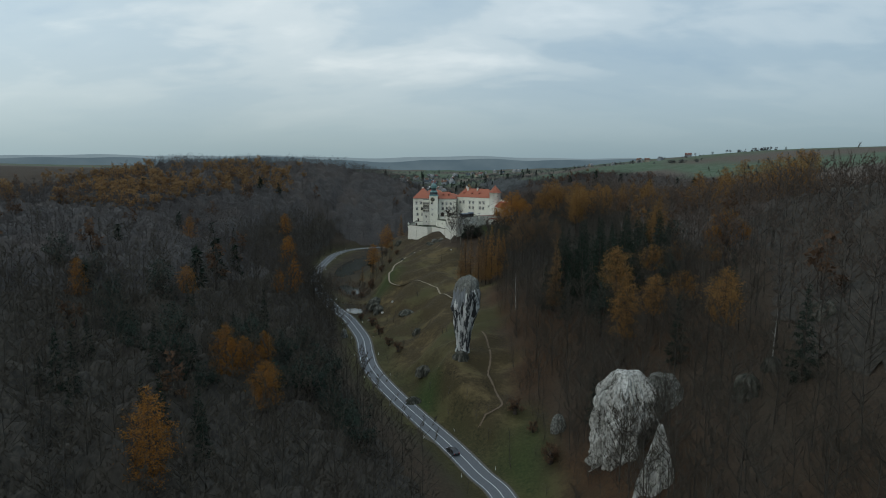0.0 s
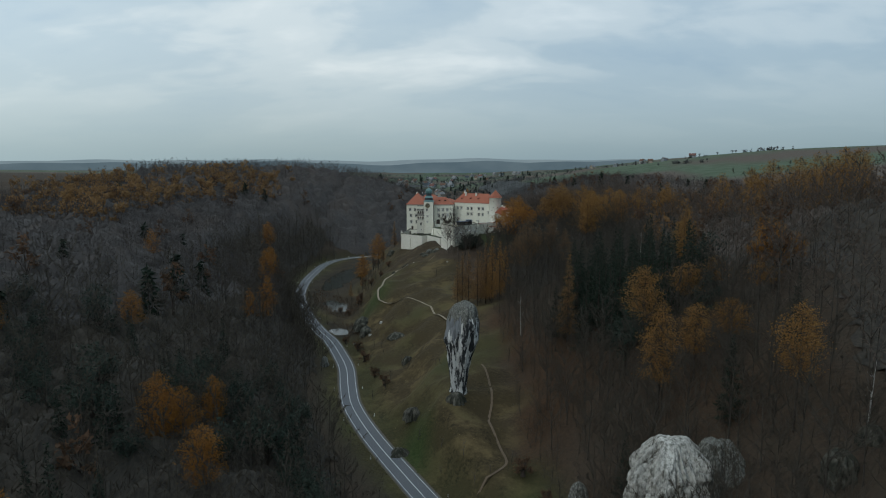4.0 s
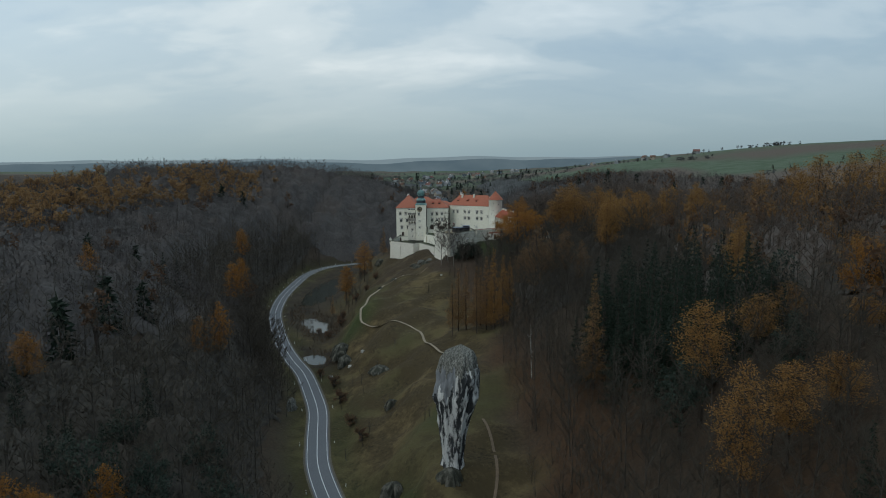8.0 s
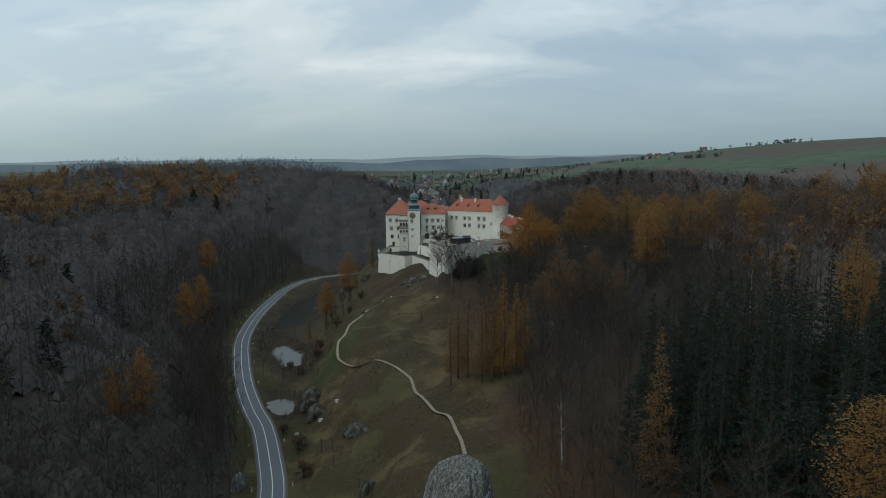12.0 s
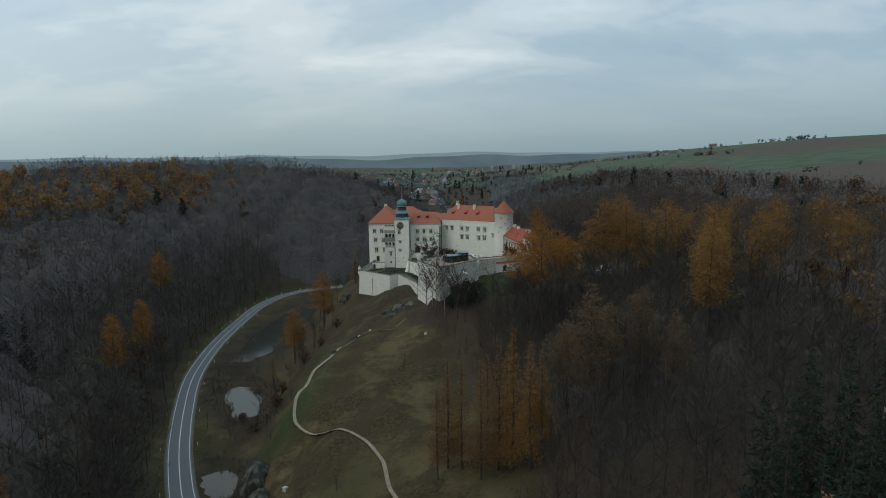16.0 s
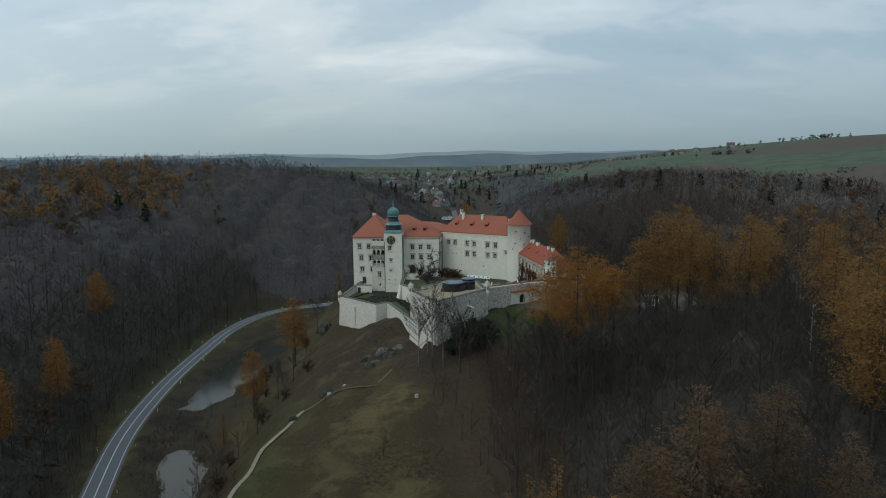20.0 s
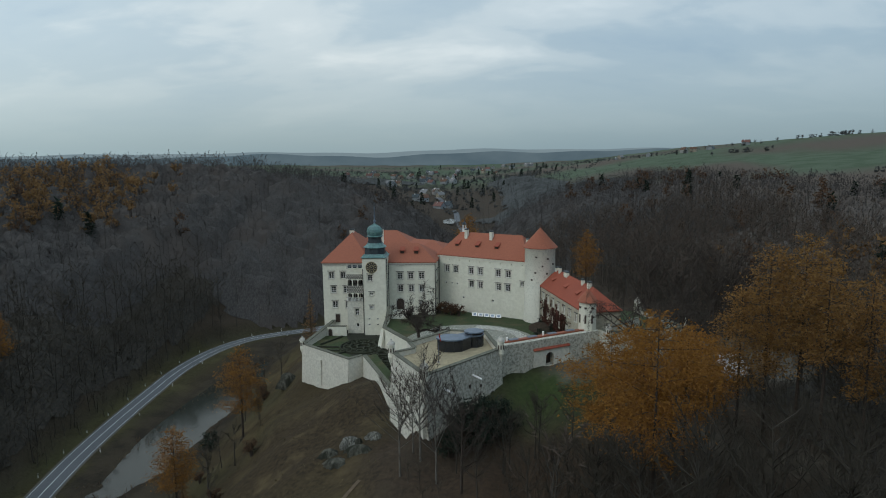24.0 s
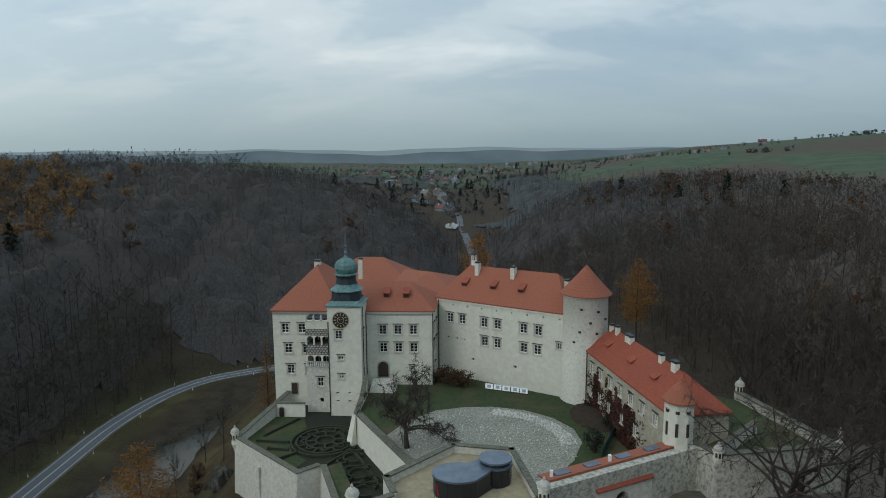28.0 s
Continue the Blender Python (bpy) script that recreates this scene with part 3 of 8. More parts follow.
def wood_edge(y):
    """Where the wood on the east begins, for each y."""
    return np.interp(y, [-480, -330, -280, -240, -215, -185, -150, -130, -100, -70, -45, -20, 0, 30, 120], [6, 20, 25, 17, 15, 14, 9, 13, 7, -2, -13, -17, -22, -46, -62])


def open_ground(x, y):
    """1 on the open spur between the road and the wood's edge."""
    w = 2.5 * np.sin(y * 0.17) + 1.5 * np.sin(y * 0.41 + 1)
    return np.clip((x - road_x(y) + 9) / 3, 0, 1) * np.clip((wood_edge(y) + w - x) / 7, 0, 1) * (y < 110) * (y > -470)


def field_mask(x, y):
    edge = 165 + 30 * np.sin(x * 0.013) + 12 * np.sin(x * 0.05)
    near = np.clip((y - edge - 110) / 15, 0, 1) * np.clip((x - 205 + 0.15 * (y - 300) - 20 * np.sin(y * 0.012)) / 25, 0, 1)
    patch = np.sin(x * 0.0061 + 1.2 * np.sin(y * 0.003)) + np.sin(y * 0.0047 + 0.9 * np.sin(x * 0.004) + 2)
    return np.maximum(near, np.clip((patch + 0.35) / 0.1, 0, 1) * np.clip((y - 720) / 60, 0, 1) * np.clip(np.maximum((x - 90) / 60, (y - 1250) / 80), 0, 1))


def axis_steps(lo, hi, fine, step, far, grow=1.16):
    mid = np.arange(lo, hi + step / 2, step)
    a, b, d = [lo], [hi], step
    while b[-1] < far:
        d *= grow
        a.append(a[-1] - d), b.append(b[-1] + d)
    return np.concatenate([np.array(a[:0:-1]), mid, np.array(b[1:])])


gx = axis_steps(-130, 130, 2.0, 2.6, 4950)
gy = axis_steps(-430, 130, 2.0, 3.0, 4950)
gy = gy[(gy > -1500)]
GX, GY = np.meshgrid(gx, gy)
GZ = ground_height(GX, GY)
nx, ny = len(gx), len(gy)
ii = (np.arange(ny - 1)[:, None] * nx + np.arange(nx - 1)[None]).ravel()
me = array_mesh("ground", np.stack([GX, GY, GZ], -1).reshape(-1, 3), np.stack([ii, ii + 1, ii + nx + 1, ii + nx], -1), GROUND, True)


def layer_data(name, values):
    me.attributes.new(name, "FLOAT", "POINT").data.foreach_set("value", np.ascontiguousarray(values, np.float32).ravel())


OPEN = open_ground(GX, GY)
rd = off_line(GX, GY, ROADLINE[::2])
layer_data("meadow", np.maximum(OPEN * np.clip(0.8 + (-48 - GY) / 30, 0.8, 1), np.clip((6.0 - rd) / 2, 0, 1) * (GY < 300)))
layer_data("lush", np.clip(1.3 - np.hypot((GX + 45) / 9, (GY + 84) / 16), 0, 1) * 0.9 + np.clip(1.2 - np.hypot((GX + 14) / 5, (GY + 222) / 16), 0, 1) * 0.8
           + np.clip(1.3 - np.hypot((GX - 12) / 13, (GY + 27) / 11), 0, 1) + np.clip((7 - np.abs(rd - 6)) / 7, 0, 1) * 0.3 * (GY < 200) + np.clip(1.2 - np.hypot((GX - 14) / 8, (GY + 262) / 22), 0, 1) * 0.7)
layer_data("rust", np.clip((GX - wood_edge(GY) + 7) / 5, 0, 1) * np.clip((wood_edge(GY) + 46 - GX) / 20, 0, 1) * (GY > -330) * (GY < -35) * np.where(GY > -150, 0.45, 1.0) * np.clip(0.55 + 0.5 * np.sin(GX * 0.11 + 1.4 * np.sin(GY * 0.07)), 0, 1))
SOUTH = (GX - 3.6) * 0.49 - (GY + 23.2) * 0.87
layer_data("gravel", np.maximum(np.clip((GX - 11 - 0.45 * np.clip(-20 - GY, 0, 20)) / 2.5, 0, 1) * np.clip((yard_depth(GX) + 2 - SOUTH) / 3, 0, 1) * (SOUTH > -2) * np.clip((62 - GX) / 6, 0, 1) * (GY < 0), np.clip((2.4 - off_line(GX, GY, DRIVELINE)) / 1.6, 0, 1) * 0.7))
layer_data("withered", np.clip(1.5 - np.hypot((GX + 30) / 17, (GY + 26) / 22), 0, 1))
layer_data("marsh", np.clip((pond_depth(GX, GY) + 1.5) / 0.9, 0, 1) * (GZ < 28) * (rd > 4.5))
# past 900 m all ground takes the paler field tone, in place of haze
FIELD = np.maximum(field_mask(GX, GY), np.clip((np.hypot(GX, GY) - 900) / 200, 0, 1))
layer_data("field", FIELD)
layer_data("plough", FIELD * np.clip((np.sin(GY * 0.011 + GX * 0.003) * np.sin(GX * 0.006 + 1) - 0.1) / 0.1 + 0.0, 0, 1) + np.clip((520 - GY) / 40, 0, 1) * FIELD)
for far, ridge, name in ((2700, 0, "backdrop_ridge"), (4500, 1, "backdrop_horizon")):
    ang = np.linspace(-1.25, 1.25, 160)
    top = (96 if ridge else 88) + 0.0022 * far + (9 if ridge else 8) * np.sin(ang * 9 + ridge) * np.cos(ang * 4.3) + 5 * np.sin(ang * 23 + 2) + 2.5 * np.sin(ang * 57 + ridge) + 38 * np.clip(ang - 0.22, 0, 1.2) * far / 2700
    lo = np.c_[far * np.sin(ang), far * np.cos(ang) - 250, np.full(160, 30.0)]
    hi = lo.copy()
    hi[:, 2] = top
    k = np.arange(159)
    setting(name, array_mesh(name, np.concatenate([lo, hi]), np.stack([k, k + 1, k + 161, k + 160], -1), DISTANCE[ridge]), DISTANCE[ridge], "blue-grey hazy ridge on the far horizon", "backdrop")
ground = setting("ground", me, GROUND, "wooded limestone hills with dry meadow and leaf litter", "hillside")


def ground_z(x, y):
    return float(ground_height(np.array([x]), np.array([y]))[0])


# ---- road ----
def ribbon(line, left, right, z, lift=0.0, on_ground=False):
    """A strip along a line between two offsets, in metres to the right of it."""
    d = np.gradient(line, axis=0)
    d /= np.linalg.norm(d, axis=1)[:, None] + 1e-9
    side = np.stack([d[:, 1], -d[:, 0]], -1)
    a, b = line + side * left, line + side * right
    if on_ground:
        za, zb = (ground_height(p[:, 0], p[:, 1]) + lift for p in (a, b))
        za, zb = np.maximum(za, zb), np.maximum(za, zb)
    else:
        za = zb = np.full(len(line), z)
    v = np.concatenate([np.c_[a, za], np.c_[b, zb]])
    n = len(line)
    k = np.arange(n - 1)
    return v, np.stack([k, k + n, k + n + 1, k + 1], -1)


FLAT = ROADLINE[ROADLINE[:, 1] < 310]


def road_strip(name, left, right, z, mat, label, category):
    return setting(name, array_mesh(name, *ribbon(FLAT, left, right, z), mat), mat, label, category)


road_strip("road_verge", -3.5, 3.5, 24.03, VERGE, "gravel shoulder beside the road", "road verge")
road_strip("road", -3.0, 3.0, 24.06, ASPHALT, "grey asphalt two-lane road winding through the valley", "road")
for off in (-2.62, 2.5):
    road_strip("edge_line", off, off + 0.14, 24.07, PAINT, "worn white painted edge line on asphalt", "road marking")
road_strip("centre_line", -0.1, 0.1, 24.07, PAINT, "white painted centre line on asphalt", "road marking")
way = ROADLINE[ROADLINE[:, 1] >= 306]
setting("far_road", array_mesh("far_road", *ribbon(way, -3, 3, 0, 0.3, True), ASPHALT), ASPHALT, "grey asphalt road running to the village", "road")
v, f = ribbon(WAYLINE, -0.4, 0.4, 0, 0.18, True)
setting("footpath", array_mesh("footpath", v, f, TRACK), TRACK, "pale trodden footpath curving over the meadow", "footpath")

# ---- ponds ----
for cx, cy, rx, ry, turn in PONDS:
    m = Mesh()
    pts = [(cx + 1.25 * (rx * math.cos(a) * math.cos(turn) - ry * math.sin(a) * math.sin(turn)), cy + 1.25 * (rx * math.cos(a) * math.sin(turn) + ry * math.sin(a) * math.cos(turn)), 23.0) for a in np.linspace(0, 2 * math.pi, 48, endpoint=False)]
    m.add(pts, [tuple(range(48))])
    setting("pond", m, DARKWATER, "still dark pond with overgrown banks beside the road", "pond")


# ---- trees ----
rng = np.random.default_rng(5)


def tube_arrays(p, q, r0, r1, n=3):
    p, q = np.asarray(p, float), np.asarray(q, float)
    d = (q - p) / (np.linalg.norm(q - p) + 1e-9)
    a = np.cross(d, (0.3, 0.9, 0.2) if abs(d[2]) > 0.8 else (0, 0, 1))
    a /= np.linalg.norm(a)
    b = np.cross(d, a)
    w = 2 * np.pi * np.arange(n) / n
    ring = np.cos(w)[:, None] * a + np.sin(w)[:, None] * b
    v = np.concatenate([p + r0 * ring, q + r1 * ring])
    k = np.arange(n)
    k2 = (k + 1) % n
    return v, np.concatenate([np.stack([k, k2, n + k2], -1), np.stack([k, n + k2, n + k], -1)])


def pile(pieces):
    vs, fs, k = [], [], 0
    for v, f in pieces:
        vs.append(v), fs.append(f + k)
        k += len(v)
    return np.concatenate(vs), np.concatenate(fs)


def slivers(p, d, length, width, r):
    """Thin triangles that start at p and run along d."""
    n = len(p)
    side = np.cross(d, r.normal(size=(n, 3)))
    side /= np.linalg.norm(side, axis=1)[:, None] + 1e-9
    v = np.stack([p - side * width[:, None] / 2, p + side * width[:, None] / 2, p + d * length[:, None]], 1).reshape(-1, 3)
    return v, np.arange(3 * n).reshape(-1, 3)


def bare_tree(seed, h=18.0, limbs=13, twigs=150, sides=5, spread=0.3, thick=1.0, wide=1.0, low=0.32, up=0.35, short=1.0):
    """A leafless broadleaf tree: trunk, limbs that bend upwards and a haze of twigs. Gives wood and twigs."""
    r = np.random.default_rng(seed)
    wood, tips = [], []
    lean = r.normal(0, 0.025, 2)
    axis = [np.array([lean[0] * f * h + 0.2 * math.sin(3 * f + seed), lean[1] * f * h, f * h]) for f in (0, 0.3, 0.62, 0.95)]
    rad = [0.22 * thick, 0.17 * thick, 0.1 * thick, 0.03]
    if limbs < 7:
        wood.append(tube_arrays(axis[0], axis[3], rad[0], rad[3], 3))
    else:
        for k in range(3):
            wood.append(tube_arrays(axis[k], axis[k + 1], rad[k], rad[k + 1], sides))
    for _ in range(limbs):
        f = r.uniform(low, 0.92)
        p = np.array([np.interp(f, (0, 0.3, 0.62, 0.95), [a[i] for a in axis]) for i in range(3)])
        ang, reach = r.uniform(0, 2 * np.pi), spread * h * r.uniform(0.5, 1.0) * (1.1 - 0.75 * f)
        mid = p + np.array([math.cos(ang) * reach * 0.6, math.sin(ang) * reach * 0.6, reach * r.uniform(0.4, 0.8)])
        end = mid + np.array([math.cos(ang + 0.3) * reach * 0.5, math.sin(ang + 0.3) * reach * 0.5, reach * r.uniform(0.5, 1.0)])
        if limbs >= 7:
            wood.append(tube_arrays(p, mid, 0.09 * thick, 0.05 * thick, 3))
        if sides > 3:
            wood.append(tube_arrays(mid, end, 0.05 * thick, 0.012, 3))
        tips += [(p, mid), (mid, end), (mid, end)]
    tips.append((axis[2], axis[3]))
    pick = r.integers(0, len(tips), twigs)
    t = r.uniform(0.15, 1.0, twigs)
    a, b = np.array([tips[k][0] for k in pick]), np.array([tips[k][1] for k in pick])
    start = a + (b - a) * t[:, None]
    d = (b - a) / (np.linalg.norm(b - a, axis=1)[:, None] + 1e-9) + r.normal(0, 0.75, (twigs, 3)) + (0, 0, up)
    d /= np.linalg.norm(d, axis=1)[:, None]
    return pile(wood), slivers(start, d, r.uniform(0.8, 2.2, twigs) * short * h / 18, r.uniform(0.06, 0.15, twigs) * wide, r)


def cone_tree(seed, h=22.0, width=4.2, leaves=420, size=1.0, base=0.18, droop=-0.25, sides=5, power=0.85, ragged=0.35):
    """A larch or spruce: a straight stem and tiers of boughs hung with small sprays. Gives wood and sprays."""
    r = np.random.default_rng(seed)
    wood = [tube_arrays((0, 0, 0), (0.15, 0, h * 0.5), 0.24, 0.15, sides), tube_arrays((0.15, 0, h * 0.5), (0.1, 0.1, h), 0.15, 0.02, sides)]
    boughs = 26 if sides > 3 else 0
    for k in range(boughs):
        f = base + (0.96 - base) * k / boughs
        ang, reach = k * 2.4 + r.uniform(0, 0.6), width * (1 - f) ** power * r.uniform(0.7, 1.0)
        wood.append(tube_arrays((0.1, 0, f * h), (math.cos(ang) * reach, math.sin(ang) * reach, f * h + droop * reach), 0.06, 0.012, 3))
    f = base + (1 - base) * r.uniform(0, 1, leaves) ** 1.1
    around = r.uniform(0, 2 * np.pi, leaves)
    lump = 1 - ragged * (0.5 + 0.5 * np.sin(around * 3 + f * 23 + seed) * np.cos(around * 2 - f * 31 + 2 * seed))
    lump *= 1 - 0.5 * ragged * (0.5 + 0.5 * np.sin(f * 70 + around))
    reach = width * np.minimum((1 - f) ** power, 0.5 + (f - base) * 2.0) * lump * np.sqrt(r.uniform(0.08, 1, leaves))
    p = np.stack([np.cos(around) * reach, np.sin(around) * reach, f * h + droop * reach + r.normal(0, 0.2, leaves)], -1)
    d = np.stack([np.cos(around), np.sin(around), np.full(leaves, droop + 0.1)], -1) + r.normal(0, 0.6, (leaves, 3))
    d /= np.linalg.norm(d, axis=1)[:, None]
    return pile(wood), slivers(p, d, size * r.uniform(0.8, 1.7, leaves), size * r.uniform(0.4, 0.8, leaves), r)


LARCHFORM = ([0, 0.1, 0.28, 0.5, 0.75, 0.9, 1.0], [0.55, 0.85, 1.0, 0.93, 0.7, 0.42, 0.1])
FIRFORM = ([0, 0.06, 0.3, 0.7, 1.0], [0.75, 1.0, 0.78, 0.3, 0.02])


def bough_tree(seed, h, width, leaves, size, base, form, droop, boughs, loose=1.0):
    """A conifer built bough by bough: a stem, whorled boughs of uneven length and short sprays along each of them."""
    r = np.random.default_rng(seed)
    wood = [tube_arrays((0, 0, 0), (0.15, 0, h * 0.5), 0.26, 0.16, 5), tube_arrays((0.15, 0, h * 0.5), (0.1, 0.1, h * 0.985), 0.16, 0.02, 4)]
    k = np.arange(boughs)
    f = base + (1 - base) * (k + r.uniform(0, 1, boughs)) / boughs
    ang = k * 2.4 + r.uniform(-0.4, 0.4, boughs)
    reach = width * np.interp((f - base) / (1 - base), *form) * r.uniform(0.6, 1.12, boughs) * (1 + 0.14 * np.sin(ang * 2 + seed) + 0.1 * np.sin(ang + 9 * f + seed))
    root = np.stack([np.full(boughs, 0.12), np.zeros(boughs), f * h], -1)
    tip = np.stack([np.cos(ang) * reach, np.sin(ang) * reach, np.minimum(f * h + droop * reach + r.normal(0, 0.3, boughs), h)], -1)
    for q in range(0, boughs, 2):
        wood.append(tube_arrays(root[q], tip[q] * (0.9, 0.9, 1), 0.06, 0.012, 3))
    pick = r.choice(boughs, leaves, p=(reach + 0.4) ** 1.5 / ((reach + 0.4) ** 1.5).sum())
    t = r.uniform(0.12, 1.0, leaves) ** 0.75
    sag = -0.12 * reach[pick] * np.sin(t * 3.1)
    p = root[pick] + (tip - root)[pick] * t[:, None] + np.c_[np.zeros((leaves, 2)), sag]
    p += r.normal(0, 1, (leaves, 3)) * (loose * (0.12 + 0.10 * reach[pick]))[:, None] * (1, 1, 0.7)
    d = np.stack([np.cos(ang[pick]), np.sin(ang[pick]), np.full(leaves, droop - 0.1)], -1) + r.normal(0, 0.7, (leaves, 3))
    d /= np.linalg.norm(d, axis=1)[:, None]
    return pile(wood), slivers(p, d, size * r.uniform(0.8, 1.7, leaves), size * r.uniform(0.4, 0.8, leaves), r)


def leafy_tree(seed, h=16.0, width=6.5, leaves=900, size=0.7, limbs=16):
    """A broadleaf in autumn leaf: forked limbs under clustered leaves with gaps. Gives wood and leaves."""
    r = np.random.default_rng(seed)
    wood, hubs = [tube_arrays((0, 0, 0), (0.2, 0.1, h * 0.42), 0.38, 0.26, 6)], []
    for k in range(limbs):
        ang, f = k * 2.4, 0.3 + 0.65 * r.uniform()
        reach = width * math.sqrt(max(0.05, 1 - ((f - 0.5) / 0.55) ** 2)) * r.uniform(0.55, 1.0)
        end = np.array([math.cos(ang) * reach, math.sin(ang) * reach, h * f])
        mid = np.array([end[0] * 0.4, end[1] * 0.4, h * (0.22 + f * 0.45)])
        wood += [tube_arrays((0.1, 0, h * 0.25 + k * 0.02 * h), mid, 0.16, 0.1, 4), tube_arrays(mid, end, 0.1, 0.02, 3)]
        hubs += [end, end * 0.75 + mid * 0.25, mid * 0.5 + end * 0.5]
    hubs.append(np.array([0, 0, h * 0.97]))
    hub = np.array(hubs)[r.integers(0, len(hubs), leaves)]
    p = hub + r.normal(0, width * 0.17, (leaves, 3)) * (1, 1, 0.75)
    d = r.normal(0, 1, (leaves, 3))
    d /= np.linalg.norm(d, axis=1)[:, None]
    return pile(wood), slivers(p, d, size * r.uniform(0.6, 1.4, leaves), size * r.uniform(0.5, 1.0, leaves), r)


def planted(template, spots, r, low=0.8, high=1.15):
    """The template's triangles at every spot, each turned and scaled a little."""
    v, f = template
    n = len(spots)
    a, s = r.uniform(0, 2 * np.pi, n), r.uniform(low, high, n)
    c, sn = np.cos(a)[:, None], np.sin(a)[:, None]
    x = (v[None, :, 0] * c - v[None, :, 1] * sn) * s[:, None] + spots[:, :1]
    y = (v[None, :, 0] * sn + v[None, :, 1] * c) * s[:, None] + spots[:, 1:2]
    z = v[None, :, 2] * s[:, None] + spots[:, 2:3]
    return np.stack([x, y, z], -1).reshape(-1, 3), (f[None] + (np.arange(n) * len(v))[:, None, None]).reshape(-1, 3)


def wood_stuff(name, templates, spots, wood_mat, leaf_mat, label, category, seed=1):
    """A wood too dense to count: one object with its stems and its crowns."""
    r = np.random.default_rng(seed)
    kind = r.integers(0, len(templates), len(spots))
    top = thing(name, (0, 0, 0), label, category, kind="stuff")
    for k, mat, pn in ((0, wood_mat, "stems"), (1, leaf_mat, "crowns")):
        r2 = np.random.default_rng(seed + 9)
        got = [planted(templates[t][k], spots[kind == t], np.random.default_rng(seed + t)) for t in range(len(templates)) if (kind == t).any()]
        ob = new(pn, array_mesh(pn, *pile(got), mat))
        ob.parent = top
        ob["kind"] = "stuff"
    return top


def tree_model(name, template, wood_mat, leaf_mat, label, category, group):
    top = thing(name, (0, 0, 0), label, category, group)
    for k, mat, pn in ((0, wood_mat, "trunk"), (1, leaf_mat, "crown")):
        ob = new(pn, array_mesh(pn, *template[k], mat))
        ob.parent = top
    return top


def plant(models, spots, r, low=0.85, high=1.15):
    """Copies of tree models at spots; the first use of each model moves the model itself."""
    for k, (x, y, z, *s) in enumerate(spots):
        model = models[k % len(models)]
        size = s[0] if s else r.uniform(low, high)
        broad = s[1] if len(s) > 1 else size
        m = pose(x, y, z, 0, 0, r.uniform(0, 360)) @ Matrix.Diagonal((broad, broad, size, 1))
        if k < len(models):
            model.matrix_basis = m
        else:
            model2 = copy_thing(model, m)
            model2.matrix_basis = m


def spread_spots(x0, x1, y0, y1, step, keep, seed):
    """Jittered places on the ground where keep(x, y) says so."""
    r = np.random.default_rng(seed)
    X, Y = np.meshgrid(np.arange(x0, x1, step), np.arange(y0, y1, step))
    X, Y = (X + r.uniform(-0.48, 0.48, X.shape) * step).ravel(), (Y + r.uniform(-0.48, 0.48, Y.shape) * step).ravel()
    k = keep(X, Y) > r.uniform(0, 1, X.shape)
    X, Y = X[k], Y[k]
    return np.c_[X, Y, ground_height(X, Y) - 0.15]


def castle_zone(x, y):
    return (x > -50) & (x < 40) & (y > -47) & (y < 78)


def spruce_stand(x, y):
    return ((x - 47) / 21) ** 2 + ((y + 187) / 27) ** 2 < 1.0


def wooded(x, y):
    ok = (open_ground(x, y) < 0.5) & (off_line(x, y, ROADLINE[::4]) > np.where(y < -165, 13.0, 6.5)) & (pond_depth(x, y) < -0.5) & ~castle_zone(x, y) & (field_mask(x, y) < 0.5)
    ok &= ~((y > -345) & (y < -232) & (off_line(x, y, ROADLINE[::4]) < 17)) & ~((np.abs(x - 1) < 9) & (y > -345) & (y < -255))
    marsh = (x > road_x(y)) & (x < wood_edge(y)) & (y < 110)
    ok &= ~spruce_stand(x, y) & ((off_line(x, y, DRIVELINE[::2]) > 4.0) | (y < -50)) & ~((x > 38) & (x < 57) & (y > -29) & (y < -8))
    return np.where(ok & ~marsh & ~((y > 540) & (y < 900) & (np.abs(x + 35) < 60)), 1.0, 0.0)


def far_wooded(x, y):
    """Woods beyond the gorge: broken up by meadows west of the river, closed on the east."""
    patch = np.sin(x * 0.017 + 1.1 * np.sin(y * 0.011)) + np.sin(y * 0.013 + 0.8 * np.sin(x * 0.015) + 1)
    return wooded(x, y) * np.where(x < 10, patch > 0.25, (patch > -0.9) | (y < 560))


def near_band(x, y):
    return (x > 8) & (x < 62) & (y > -345) & (y < -20)

# woods: single trees near the flight, dense stuff behind
BARE = [bare_tree(20 + k, 17 + k, 17, 760, 4, spread=0.42, thick=0.7, wide=0.8, low=0.2, short=0.75) for k in range(5)]
BARE_MID = [bare_tree(40 + k, 15 + k, 9, 200, 3, spread=0.46, thick=0.7, wide=2.0, low=0.16, up=0.1, short=0.55) for k in range(5)]
BARE_FAR = [bare_tree(60 + k, 13.5 + 0.7 * k, 6, 64, 3, spread=0.5, thick=0.5, wide=3.6, low=0.35, up=0.1, short=0.5) for k in range(4)]
near_spots = spread_spots(8, 62, -345, -20, 6.6, lambda x, y: wooded(x, y) * np.where(y > -125, np.clip(0.3 + (x - wood_edge(y)) / 30, 0.3, 1), np.clip(0.45 + (x - wood_edge(y)) / 9, 0.45, 1)) * ~((np.abs(x - 62) < 5) & (y > -300) & (y < -278)) * ~((x > 8) & (x < 50) & (y > -78) & (y < -36)), 3)
order = np.argsort(near_spots[:, 0] + 0.05 * np.abs(near_spots[:, 1] + 150))
single, rest = near_spots[order[:280]], near_spots[order[280:]]
models = [tree_model("bare_tree", BARE[k], WOODBARK, TWIG, "leafless grey-brown broadleaf tree on the wooded slope", "tree", "bare trees on the slope") for k in range(5)]
